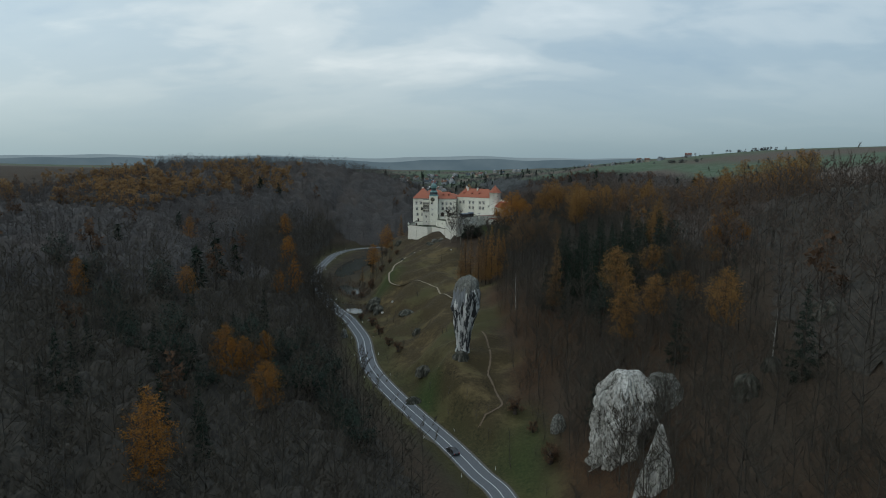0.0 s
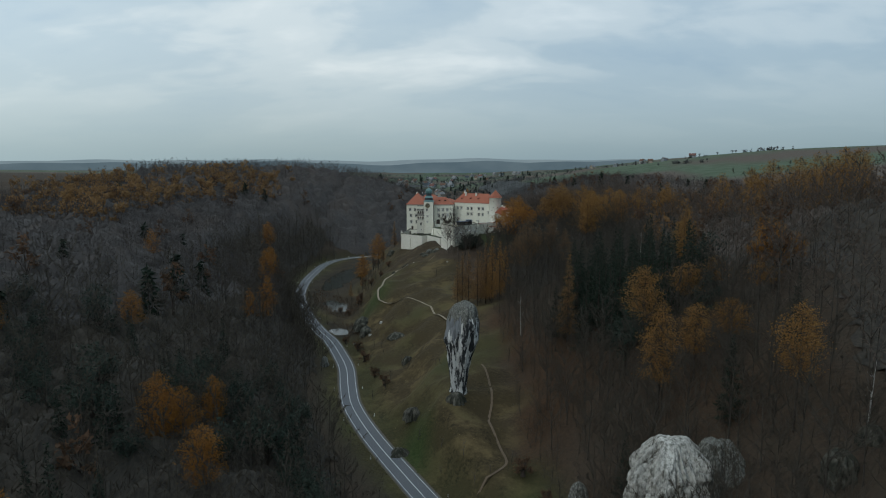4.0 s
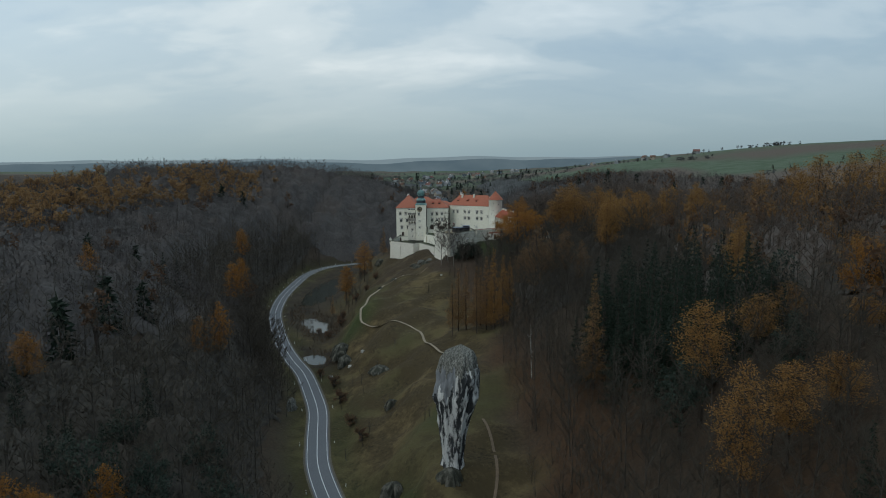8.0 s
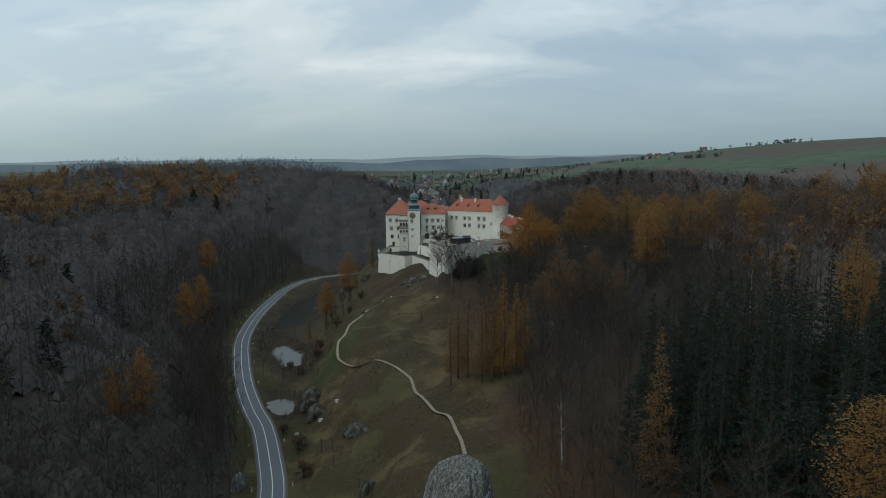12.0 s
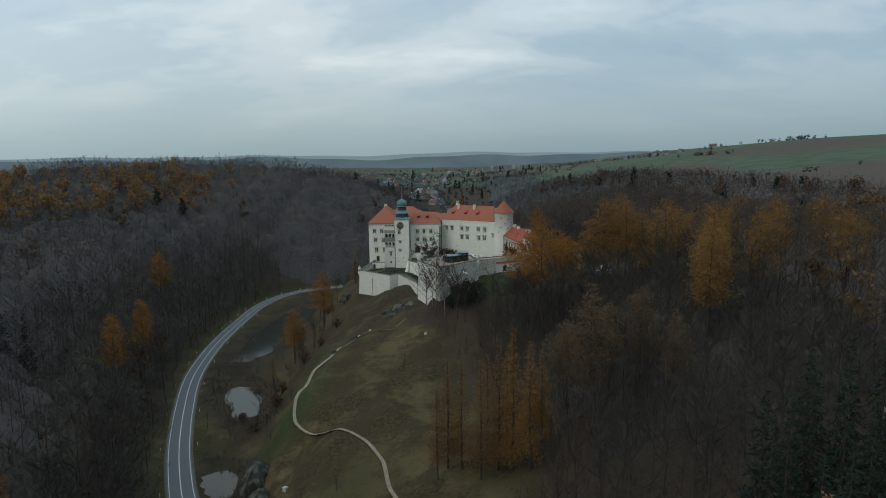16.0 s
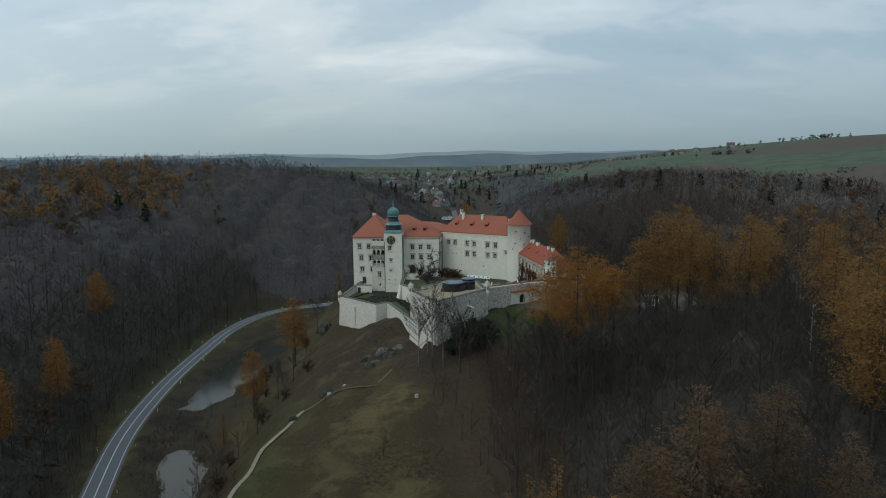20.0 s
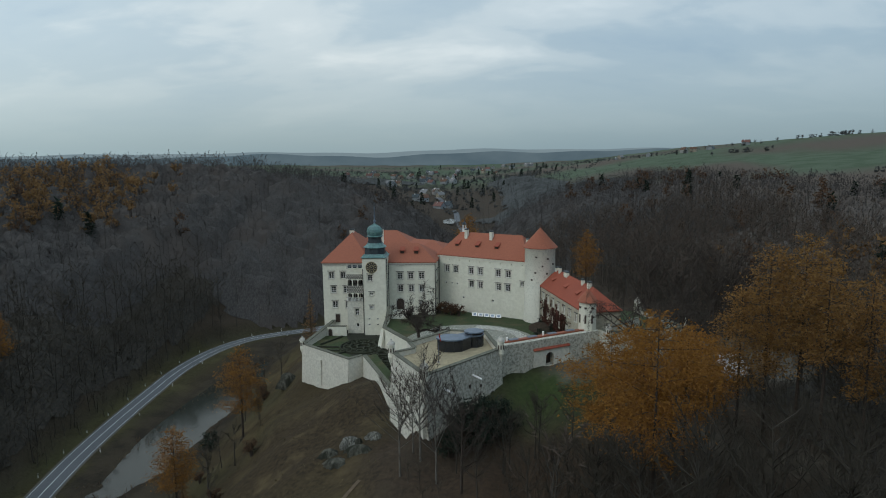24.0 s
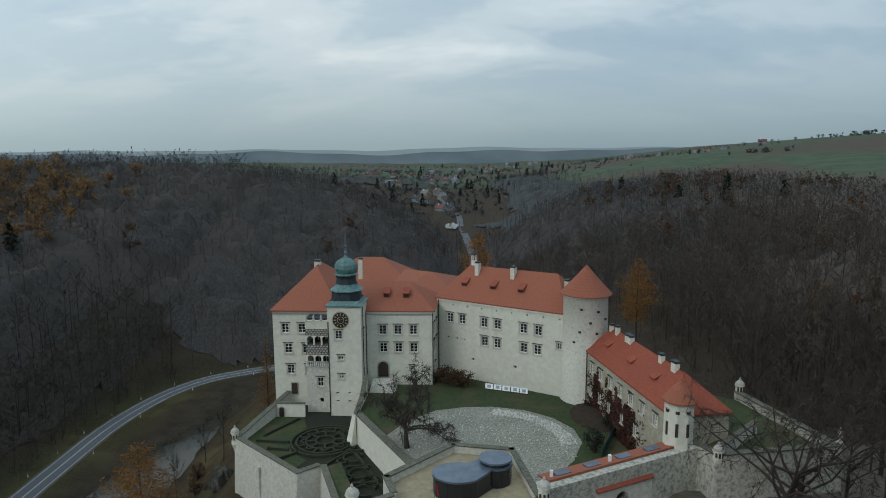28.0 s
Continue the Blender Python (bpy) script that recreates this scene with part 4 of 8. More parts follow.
plant(models, np.c_[single, rng.uniform(0.66, 1.0, len(single))], rng)
left_all = spread_spots(-335, 30, -420, 340, 6.0, lambda x, y: wooded(x, y) * np.where((y > 130) & (x > -120), 0.0, 1.0) * (x < np.where(y < 130, road_x(np.minimum(y, 99)), 0)), 4)
# split near from far wood; the far part takes the haze-greyed twigs
blend = left_all[:, 0] - 0.55 * (left_all[:, 1] + 200) + rng.normal(0, 24, len(left_all))
left_near, left_far = left_all[blend > -120], left_all[blend <= -120]
low_west = (left_far[:, 1] > -70) & (ground_height(left_far[:, 0], left_far[:, 1]) < 46)
left_near, left_far = np.concatenate([left_near, left_far[low_west]]), left_far[~low_west]
left_far = left_far[rng.uniform(0, 1, len(left_far)) < 0.95 - 0.3 * np.clip((ground_height(left_far[:, 0], left_far[:, 1]) - 50) / 15, 0, 1)]
right_mid = spread_spots(8, 130, -420, 200, 6.2, lambda x, y: wooded(x, y) * ~near_band(x, y), 6)
right_mid = np.concatenate([right_mid, rest])
behind = spread_spots(24, 64, 4, 84, 7.5, lambda x, y: (x > 36 + 0.05 * y) & (y > 12), 19)
wood_stuff("bare_wood", BARE_MID, left_near, WOODBARK, TWIG, "dense leafless grey-brown autumn wood", "woodland", 11)
wood_stuff("plateau_wood", BARE_MID, np.concatenate([right_mid, behind]), WOODBARK, RUSSETTWIG, "dense leafless russet-brown wood on the east plateau", "woodland", 41)
right_far = spread_spots(130, 270, -400, 400, 7.3, wooded, 8)
back = spread_spots(-120, 130, 130, 420, 7.5, wooded, 9)
beyond = spread_spots(-700, 700, 420, 1050, 15, lambda x, y: far_wooded(x, y) * (np.abs(x) < 120 + 0.55 * y), 10)
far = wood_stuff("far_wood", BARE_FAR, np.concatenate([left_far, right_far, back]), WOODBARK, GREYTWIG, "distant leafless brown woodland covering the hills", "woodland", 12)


def crown_domes(x, y, step):
    """Distance to the nearest tree of a scattered stand, in steps, and that tree's own random number."""
    best, luck = np.full(x.shape, 9.0), np.zeros(x.shape)
    ix, iy = np.floor(x / step), np.floor(y / step)
    for dx in (-1, 0, 1):
        for dy in (-1, 0, 1):
            cx, cy = ix + dx, iy + dy
            h = np.sin(cx * 127.1 + cy * 311.7) * 43758.5
            k = np.sin(cx * 269.5 + cy * 183.3) * 27183.1
            h, k = h - np.floor(h), k - np.floor(k)
            d = np.hypot(x - (cx + 0.1 + 0.8 * h) * step, y - (cy + 0.1 + 0.8 * k) * step) / step
            near = d < best
            best, luck = np.where(near, d, best), np.where(near, h * 7 % 1, luck)
    return best, luck


def canopy(x0, x1, y0, y1, cell, step, keep, tall, seed):
    """The closed layer of interlaced twigs of a wood: a rough dome for every tree, down to the ground at the wood's edge."""
    r = np.random.default_rng(seed)
    X, Y = np.meshgrid(np.arange(x0, x1, cell), np.arange(y0, y1, cell))
    X, Y = X + r.uniform(-0.3, 0.3, X.shape) * cell, Y + r.uniform(-0.3, 0.3, Y.shape) * cell
    ok = keep(X, Y) > 0.5
    ok[0], ok[-1], ok[:, 0], ok[:, -1] = False, False, False, False
    inner = ok.copy()
    inner[1:-1, 1:-1] &= ok[:-2, 1:-1] & ok[2:, 1:-1] & ok[1:-1, :-2] & ok[1:-1, 2:]
    edge, e = inner.astype(float), inner
    for _ in range(6):
        f = e.copy()
        f[1:-1, 1:-1] &= e[:-2, 1:-1] & e[2:, 1:-1] & e[1:-1, :-2] & e[1:-1, 2:]
        e = f
        edge = edge + e
    d, luck = crown_domes(X, Y, step)
    z = ((tall + 3.5 * luck) * (0.5 + 0.5 * np.clip(1 - 1.5 * d * d, 0, 1)) + r.normal(0, 0.6, X.shape)) * (0.04 + 0.96 * edge / 7)
    Z = ground_height(X, Y) + np.where(inner, z, 0.2)
    ny_, nx_ = X.shape
    q = (ok[:-1, :-1] & ok[1:, :-1] & ok[:-1, 1:] & ok[1:, 1:]).ravel()
    k = (np.arange(ny_ - 1)[:, None] * nx_ + np.arange(nx_ - 1)[None]).ravel()[q]
    return np.stack([X, Y, Z], -1).reshape(-1, 3), np.stack([k, k + 1, k + nx_ + 1, k + nx_], -1)


def twig_tips(surface, per_face, seed, low=0.9, high=2.2):
    """Upright twig ends standing out of a closed layer of crowns."""
    v, q = surface
    r = np.random.default_rng(seed)
    k = r.integers(0, len(q), int(len(q) * per_face))
    a, b = r.uniform(0, 1, (2, len(k), 1))
    c = v[q[k]]
    p = (c[:, 0] * (1 - a) + c[:, 1] * a) * (1 - b) + (c[:, 3] * (1 - a) + c[:, 2] * a) * b - (0, 0, 0.3)
    d = r.normal(0, 0.42, (len(k), 3)) * (1, 1, 0.3) + (0, 0, 1)
    d /= np.linalg.norm(d, axis=1)[:, None]
    return slivers(p, d, r.uniform(low, high, len(k)), r.uniform(0.12, 0.32, len(k)), r)


def closed_wood(name, pieces, mat, tip_mat, per_face, seed):
    """The closed crown layer of a wood with its twig ends, under the wood's own object."""
    surface = pile(pieces)
    for nm, mesh in ((name, array_mesh(name, *surface, mat)), ("twig_tips", array_mesh("twig_tips", *twig_tips(surface, per_face, seed), tip_mat))):
        ob = new(nm, mesh)
        ob.parent = far
        ob["kind"] = "stuff"


west_of_road = lambda x, y: wooded(x, y) * (x < np.where(y < 130, road_x(np.minimum(y, 99)) - np.where(y < -165, 13.0, 10.0), -114))
# the far west wood, which takes the haze-greyed canopy
grey_side = lambda x, y: (x - 0.55 * (y + 200) + 18 * np.sin(x * 0.06 + 1.7 * np.sin(y * 0.045)) < -120) & (land(x, y) > 43 + 5 * np.sin(x * 0.09 + y * 0.05))
pieces = [canopy(-335, -20, -420, 342, 2.3, 6.6, lambda x, y: west_of_road(x, y) * grey_side(x, y), 6.0, 1),
          canopy(-134, 128, 120, 432, 2.5, 6.8, lambda x, y: wooded(x, y) * ((y > 132) | (x > 45)), 6.5, 3)]
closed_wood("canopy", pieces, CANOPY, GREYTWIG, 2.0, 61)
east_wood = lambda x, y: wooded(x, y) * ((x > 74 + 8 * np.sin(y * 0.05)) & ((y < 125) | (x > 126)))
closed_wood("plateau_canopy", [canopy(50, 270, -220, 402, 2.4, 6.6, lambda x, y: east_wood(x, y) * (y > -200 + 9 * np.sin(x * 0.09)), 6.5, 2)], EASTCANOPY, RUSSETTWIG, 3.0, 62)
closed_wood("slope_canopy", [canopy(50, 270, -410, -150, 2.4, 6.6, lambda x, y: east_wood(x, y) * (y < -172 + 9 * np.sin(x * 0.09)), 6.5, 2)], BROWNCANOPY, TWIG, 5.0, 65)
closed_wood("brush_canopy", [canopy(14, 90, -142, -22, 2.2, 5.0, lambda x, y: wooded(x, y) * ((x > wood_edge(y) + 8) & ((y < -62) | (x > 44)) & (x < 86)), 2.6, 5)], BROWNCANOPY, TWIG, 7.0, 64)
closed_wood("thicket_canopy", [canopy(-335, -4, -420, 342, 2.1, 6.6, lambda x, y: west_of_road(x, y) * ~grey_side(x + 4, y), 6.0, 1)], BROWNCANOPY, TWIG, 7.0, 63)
beyond_wood = wood_stuff("valley_wood", BARE_FAR, beyond, WOODBARK, PALETWIG, "pale grey-blue hazy woods in patches across the far valley", "woodland", 12)
ob = new("canopy", array_mesh("canopy", *canopy(-640, 640, 414, 1060, 6.0, 11.0, lambda x, y: far_wooded(x, y) * (np.abs(x) < 120 + 0.55 * y), 6.0, 4), PALECANOPY))
ob.parent = beyond_wood
ob["kind"] = "stuff"
UNDER = [bare_tree(80 + k, 5.5, 9, 72, 3, 0.6, 0.3, 1.3, low=0.05, short=0.9) for k in range(4)]
low_spots = spread_spots(5, 64, -335, -18, 3.9, lambda x, y: wooded(x, y) * 0.95, 14)
low_spots = np.concatenate([low_spots, spread_spots(4, 52, -82, -34, 3.4, wooded, 15)])
low_spots = low_spots[~((low_spots[:, 0] < 26) & (low_spots[:, 1] > -40 + 0.3 * low_spots[:, 0]))]
behind = spread_spots(24, 64, 0, 84, 5.2, lambda x, y: ((x > 31 + 0.05 * y) & (y > 12)) | (x > 48), 16)
low_spots = np.concatenate([low_spots, behind, spread_spots(40, 115, -20, 130, 5.2, wooded, 17), spread_spots(-150, -60, -90, 130, 5.0, lambda x, y: wooded(x, y) * (x < road_x(np.minimum(y, 99))), 18)])
wood_stuff("thicket", UNDER, low_spots, WOODBARK, TWIG, "low brown thicket of leafless saplings under the trees", "thicket", 13)

# ---- castle ----
def facade(mesh, p0, p1, z0, z1, openings=(), depth=0.35):
    """A wall face from p0 to p1 with its outside to the south of an eastward line; openings are (along, height, width, tall)."""
    p0, p1 = Vector((*p0, 0)), Vector((*p1, 0))
    d = (p1 - p0).normalized()
    out = Vector((d.y, -d.x, 0))
    length = (p1 - p0).length
    us = sorted({0.0, length, *(o[0] - o[2] / 2 for o in openings), *(o[0] + o[2] / 2 for o in openings)})
    vs = sorted({z0, z1, *(o[1] - o[3] / 2 for o in openings), *(o[1] + o[3] / 2 for o in openings)})

    def at(u, z, back=0.0):
        q = p0 + d * u - out * back
        return (q.x, q.y, z)

    for a, b in zip(us, us[1:]):
        for c, e in zip(vs, vs[1:]):
            if not any(abs((a + b) / 2 - o[0]) < o[2] / 2 and abs((c + e) / 2 - o[1]) < o[3] / 2 for o in openings):
                mesh.add([at(a, c), at(b, c), at(b, e), at(a, e)], [(0, 1, 2, 3)])
    for u, z, w, t in openings:
        a, b, c, e = u - w / 2, u + w / 2, z - t / 2, z + t / 2
        for q0, q1 in (((a, c), (b, c)), ((b, c), (b, e)), ((b, e), (a, e)), ((a, e), (a, c))):
            mesh.add([at(*q0), at(*q1), at(*q1, depth), at(*q0, depth)], [(0, 3, 2, 1)])


def wall_frame(p0, p1):
    d = (Vector((*p1, 0)) - Vector((*p0, 0))).normalized()
    return d, Vector((d.y, -d.x, 0))


def window(parent, p0, p1, u, z, w, t, bars=(1, 2), surround=True, frame_mat=None):
    """A casement in an opening: frame with bars, pane, stone surround and sill."""
    d, out = wall_frame(p0, p1)
    turn = math.atan2(d.y, d.x)

    def slab(mesh, du, dz, su, sz, back, thick):
        c = Vector((*p0, 0)) + d * (u + du) - out * back
        mesh.box(c.x, c.y, z + dz, su, thick, sz, turn)

    m = Mesh()
    b = 0.11
    for s in (-1, 1):
        slab(m, s * (w - b) / 2, 0, b, t, 0.2, 0.1)
        slab(m, 0, s * (t - b) / 2, w - 2 * b, b, 0.2, 0.1)
    for k in range(bars[0]):
        slab(m, w * ((k + 1) / (bars[0] + 1) - 0.5), 0, 0.09, t - 2 * b, 0.2, 0.08)
    for k in range(bars[1]):
        slab(m, 0, t * ((k + 1) / (bars[1] + 1) - 0.5), w - 2 * b, 0.06, 0.205, 0.06)
    win = part("window", m, frame_mat or WHITE, parent)
    m = Mesh()
    slab(m, 0, 0, w, t, 0.27, 0.02)
    part("pane", m, GLASS, win).visible_shadow = False
    if surround:
        m = Mesh()
        for s in (-1, 1):
            slab(m, s * (w / 2 + 0.1), 0, 0.2, t, -0.03, 0.1)
        slab(m, 0, t / 2 + 0.12, w + 0.5, 0.24, -0.05, 0.16)
        part("surround", m, WINTRIM, win, "pale stone window surround")
        m = Mesh()
        slab(m, 0, -t / 2 - 0.08, w + 0.5, 0.16, -0.08, 0.22)
        part("sill", m, WINTRIM, win)
        # thin dark strip above the window head
        m = Mesh()
        slab(m, 0, t / 2 + 0.265, w + 0.62, 0.05, -0.1, 0.3)
        part("flashing", m, IRON, win, "thin dark strip over the window")
    return win


def windowed_wall(parent, name, p0, p1, z0, z1, wins, mat=None, holes=(), thick=0.8):
    """A wall with thickness, pierced by windows (along, height, width, tall) and small bare holes."""
    m = Mesh()
    facade(m, p0, p1, z0, z1, [*wins, *holes], thick)
    d, out = wall_frame(p0, p1)
    a, b = Vector((*p0, 0)) - out * thick, Vector((*p1, 0)) - out * thick
    m2 = Mesh()
    facade(m2, (b.x, b.y), (a.x, a.y), z0, z1, [((Vector((*p1, 0)) - Vector((*p0, 0))).length - u, z, w, t) for u, z, w, t in [*wins, *holes]], 0.0)
    m.add(m2.v, m2.f)
    ob = part(name, m, mat or PLASTER, parent)
    for u, z, w, t in wins:
        small = w < 0.95
        window(parent, p0, p1, u, z, w, t, (0, 0) if w < 0.7 else (1, 1 if small else 2), not w < 0.7)
    return ob


def hip_roof(mesh, corners, z, ridge_a, ridge_b, zr, over=0.45, thick=0.22):
    """Four slopes over corners given counter-clockwise from the front left; the ridge runs from a to b."""
    cx, cy = sum(c[0] for c in corners) / 4, sum(c[1] for c in corners) / 4
    e = []
    for x, y in corners:
        l = math.hypot(x - cx, y - cy)
        e.append((x + (x - cx) / l * over, y + (y - cy) / l * over, z))
    low = [(x, y, zz - thick) for x, y, zz in e]
    a, b = (*ridge_a, zr), (*ridge_b, zr)
    mesh.add([*e, a, b, *low], [(0, 1, 5, 4), (1, 2, 5), (2, 3, 4, 5), (3, 0, 4), (0, 6, 7, 1), (1, 7, 8, 2), (2, 8, 9, 3), (3, 9, 6, 0), (9, 8, 7, 6)])


def chimney(parent, x, y, z0, z1, w=0.9, d=1.3, turn=0.0):
    m = Mesh().box(x, y, (z0 + z1) / 2, w, d, z1 - z0, turn)
    ch = part("chimney", m, PLASTER, parent, "white rendered chimney")
    m = Mesh().box(x, y, z1 + 0.04, w + 0.14, d + 0.14, 0.08, turn)
    for s in (-1, 1):
        m.box(x + s * w * 0.3, y, z1 + 0.14, 0.1, d * 0.7, 0.12, turn)
    m.box(x, y, z1 + 0.23, w + 0.08, d + 0.08, 0.06, turn)
    part("cap", m, SLATE, ch)
    return ch


def dormer(parent, x, y, z, turn, w=1.0, deep=1.5, tall=0.75):
    """A small tiled lucarne with a dark opening that looks along turn - 90 degrees."""
    c, s = math.cos(turn), math.sin(turn)

    def at(u, v, h):
        return (x + c * u - s * v, y + s * u + c * v, z + h)

    m = Mesh()
    m.add([at(-w / 2 - 0.15, -0.25, tall - 0.05), at(w / 2 + 0.15, -0.25, tall - 0.05), at(w / 2 + 0.15, deep, tall + 0.75), at(-w / 2 - 0.15, deep, tall + 0.75),
           at(-w / 2 - 0.15, -0.25, tall + 0.07), at(w / 2 + 0.15, -0.25, tall + 0.07), at(w / 2 + 0.15, deep, tall + 0.87), at(-w / 2 - 0.15, deep, tall + 0.87)],
          [(3, 2, 1, 0), (4, 5, 6, 7), (0, 1, 5, 4), (1, 2, 6, 5), (3, 0, 4, 7)])
    ob = part("dormer", m, TILE_DARK, parent, "small tiled dormer")
    m = Mesh()
    for k in (-1, 1):
        m.add([at(k * w / 2, 0, -0.3), at(k * w / 2, deep, 0.3), at(k * w / 2, deep, tall + 0.7), at(k * w / 2, 0, tall)], [(0, 1, 2, 3)])
    part("cheek", m, TILE_DARK, ob)
    # dark sheet across the front stands for the shaded opening
    m = Mesh().add([at(-w / 2, 0.05, -0.3), at(w / 2, 0.05, -0.3), at(w / 2, 0.05, tall), at(-w / 2, 0.05, tall)], [(0, 1, 2, 3)])
    part("shutter", m, WOODDARK, ob)


def cornice(parent, p0, p1, z, mat=None, tall=0.4, deep=0.3):
    d, out = wall_frame(p0, p1)
    c = (Vector((*p0, 0)) + Vector((*p1, 0))) / 2 + out * deep / 2
    l = (Vector((*p1, 0)) - Vector((*p0, 0))).length
    turn = math.atan2(d.y, d.x)
    m = Mesh().box(c.x, c.y, z, l, deep, tall, turn)
    c -= out * deep * 0.25
    m.box(c.x, c.y, z - tall * 0.75, l, deep * 0.5, tall * 0.5, turn)
    part("cornice", m, mat or TRIM, parent)


def downpipe(parent, x, y, z0, z1):
    part("downpipe", Mesh().tube((x, y, z0), (x, y, z1), 0.09, 0.09, 6), IRON, parent)


def door(parent, p0, p1, u, z0, w, t, arch=True):
    """A dark door with a stone arch, set proud of the wall."""
    d, out = wall_frame(p0, p1)
    c = Vector((*p0, 0)) + d * u
    pts = [(-w / 2, 0), (w / 2, 0)] + ([(w / 2 * math.cos(a), t - w / 2 + w / 2 * math.sin(a)) for a in np.linspace(0, math.pi, 11)] if arch else [(w / 2, t), (-w / 2, t)])

    def ring(grow, push):
        return [tuple(c + d * (q[0] * grow) + out * push + Vector((0, 0, z0 + q[1] * (1 + (grow - 1) * 0.35)))) for q in pts]

    n = len(pts)
    m = Mesh()
    for lo, hi in (((1.25, 0.02), (1.25, 0.16)), ((1.25, 0.16), (1.0, 0.16)), ((1.0, 0.16), (1.0, 0.04))):
        m.add(ring(*lo) + ring(*hi), [(k, (k + 1) % n, n + (k + 1) % n, n + k) for k in range(n)])
    dr = part("door", m, TRIM, parent, "arched dark wooden door in a stone surround")
    m = Mesh().add(ring(1.0, 0.05), [tuple(range(n))])
    part("door_leaf", m, WOODDARK, dr)


W, HGT = 1.35, 1.75
GARDEN, COURT, TERRACE = 55.0, 59.1, 64.4

# palace: west block, south range with the clock tower in front, north range behind
palace = thing("palace", (-28, 40, COURT), "white plastered castle palace with red tiled hip roofs", "castle")
pa, pb, pc = (-40.8, 24.2), (-28.0, 24.2), (-11.9, 24.7)
left = [(2.25, 69.5, W, HGT), (5.3, 69.5, W, HGT), (2.7, 65.7, W, HGT), (6.0, 65.7, W, HGT), (3.0, 61.8, W, HGT), (6.4, 61.8, W, HGT)]
windowed_wall(palace, "front_wall", pa, pb, 52.5, 72.8, left, holes=[(3.6, 58.1, 0.9, 1.9)])
right = [(7.2 + k, 69.3, W, HGT) for k in (0, 2.75, 5.55)] + [(7.3 + k, 66.0, W, HGT) for k in (0, 2.75, 5.5)] + [(12.4, 62.2, 0.7, 0.8)]
windowed_wall(palace, "front_wall", pb, pc, 57, 72.8, right)
door(palace, pb, pc, 7.2, 60.6, 1.9, 2.8)
door(palace, pa, pb, 3.6, 57.1, 1.1, 2.1, False)
windowed_wall(palace, "side_wall", pc, (-11.4, 31.6), 57, 72.8, [(2.2, 69.3, 1.0, HGT), (5.0, 69.3, 1.0, HGT), (2.2, 66.0, 1.0, HGT), (4.8, 66.0, 1.0, HGT), (3.0, 62.0, 0.7, 0.8)])
windowed_wall(palace, "west_wall", (-40.0, 66), pa, 46, 72.8, [(6 + 6 * k, z, W, HGT) for k in range(6) for z in (69.5, 65.7, 61.8)])
windowed_wall(palace, "north_wall", (-6, 66), (-40, 66), 46, 71.2, [])
windowed_wall(palace, "east_wall", (-6, 40), (-6, 66), 46, 70.8, [])
windowed_wall(palace, "court_wall", (-11.4, 31.6), (-6, 40), 56, 70.8, [])
cornice(palace, pa, pb, 72.5), cornice(palace, pb, pc, 72.5)
m = Mesh()
hip_roof(m, [(-40.9, 24.1), (-28.4, 24.1), (-28.4, 47), (-40.9, 47)], 72.9, (-34.8, 33.5), (-34.8, 37.5), 79.4)
part("west_roof", m, TILE, palace, "red clay tile hip roof")
m = Mesh()
hip_roof(m, [(-31, 24.1), (-11.8, 24.6), (-11.2, 37), (-31, 37)], 72.9, (-30, 30.8), (-16.5, 30.8), 77.0)
part("south_roof", m, TILE, palace, "red clay tile hip roof")
m = Mesh()
hip_roof(m, [(-40, 47.2), (-17, 47.2), (-17, 66), (-40, 66)], 71.6, (-31, 57), (-25.4, 57), 77.2)
hip_roof(m, [(-24, 40), (-7, 42), (-6, 64), (-24, 64)], 71.0, (-20, 54), (-14, 51), 75.0)
part("north_roof", m, TILE, palace, "red clay tile hip roof")
for x in (-20.4, -16.8):
    dormer(palace, x, 27.0, 74.7, 0.0)
chimney(palace, -35.1, 35.6, 77.5, 79.9, 1.1, 1.3)
chimney(palace, -27.5, 40.0, 75.5, 79.6, 0.8, 0.8)
for x in (-23.7, -11.75):
    downpipe(palace, x, 23.9 if x < -20 else 24.4, 58, 72.6)
m = Mesh().add([(-23.4, 24.0, 57), (-17.5, 24.0, 57), (-17.5, 19.5, 57), (-23.4, 19.5, 57), (-22.6, 23.6, 60.55), (-18.6, 23.6, 60.55), (-18.9, 20.4, 60.3), (-22.4, 20.4, 60.3)],
               [(0, 3, 7, 4), (3, 2, 6, 7), (2, 1, 5, 6), (4, 7, 6, 5)])
part("door_ramp", m, STONE, palace, "grey stone ramp up to the door")

# loggia: a projecting stack of two arcaded balconies
loggia = thing("loggia", (-31.4, 22.5, GARDEN), "white loggia with two arcaded balconies and lozenge stonework", "balcony")
lx0, lx1, ly = -34.0, -29.65, 21.0
m = Mesh()
facade(m, (lx0, ly), (lx1, ly), 53.5, 63.4, [(2.45, 60.6, 1.1, 1.7), (2.6, 57.2, 0.8, 0.9)], 0.3)
facade(m, (lx0, 24.2), (lx0, ly), 53.5, 63.4)
m.add([(lx0, ly, 63.4), (lx1, ly, 63.4), (lx1, 24.2, 63.4), (lx0, 24.2, 63.4)], [(0, 1, 2, 3)])
part("base_wall", m, WHITESTONE, loggia)
window(loggia, (lx0, ly), (lx1, ly), 2.45, 60.6, 1.1, 1.7, (1, 1))
window(loggia, (lx0, ly), (lx1, ly), 2.6, 57.2, 0.8, 0.9, (0, 0), False)


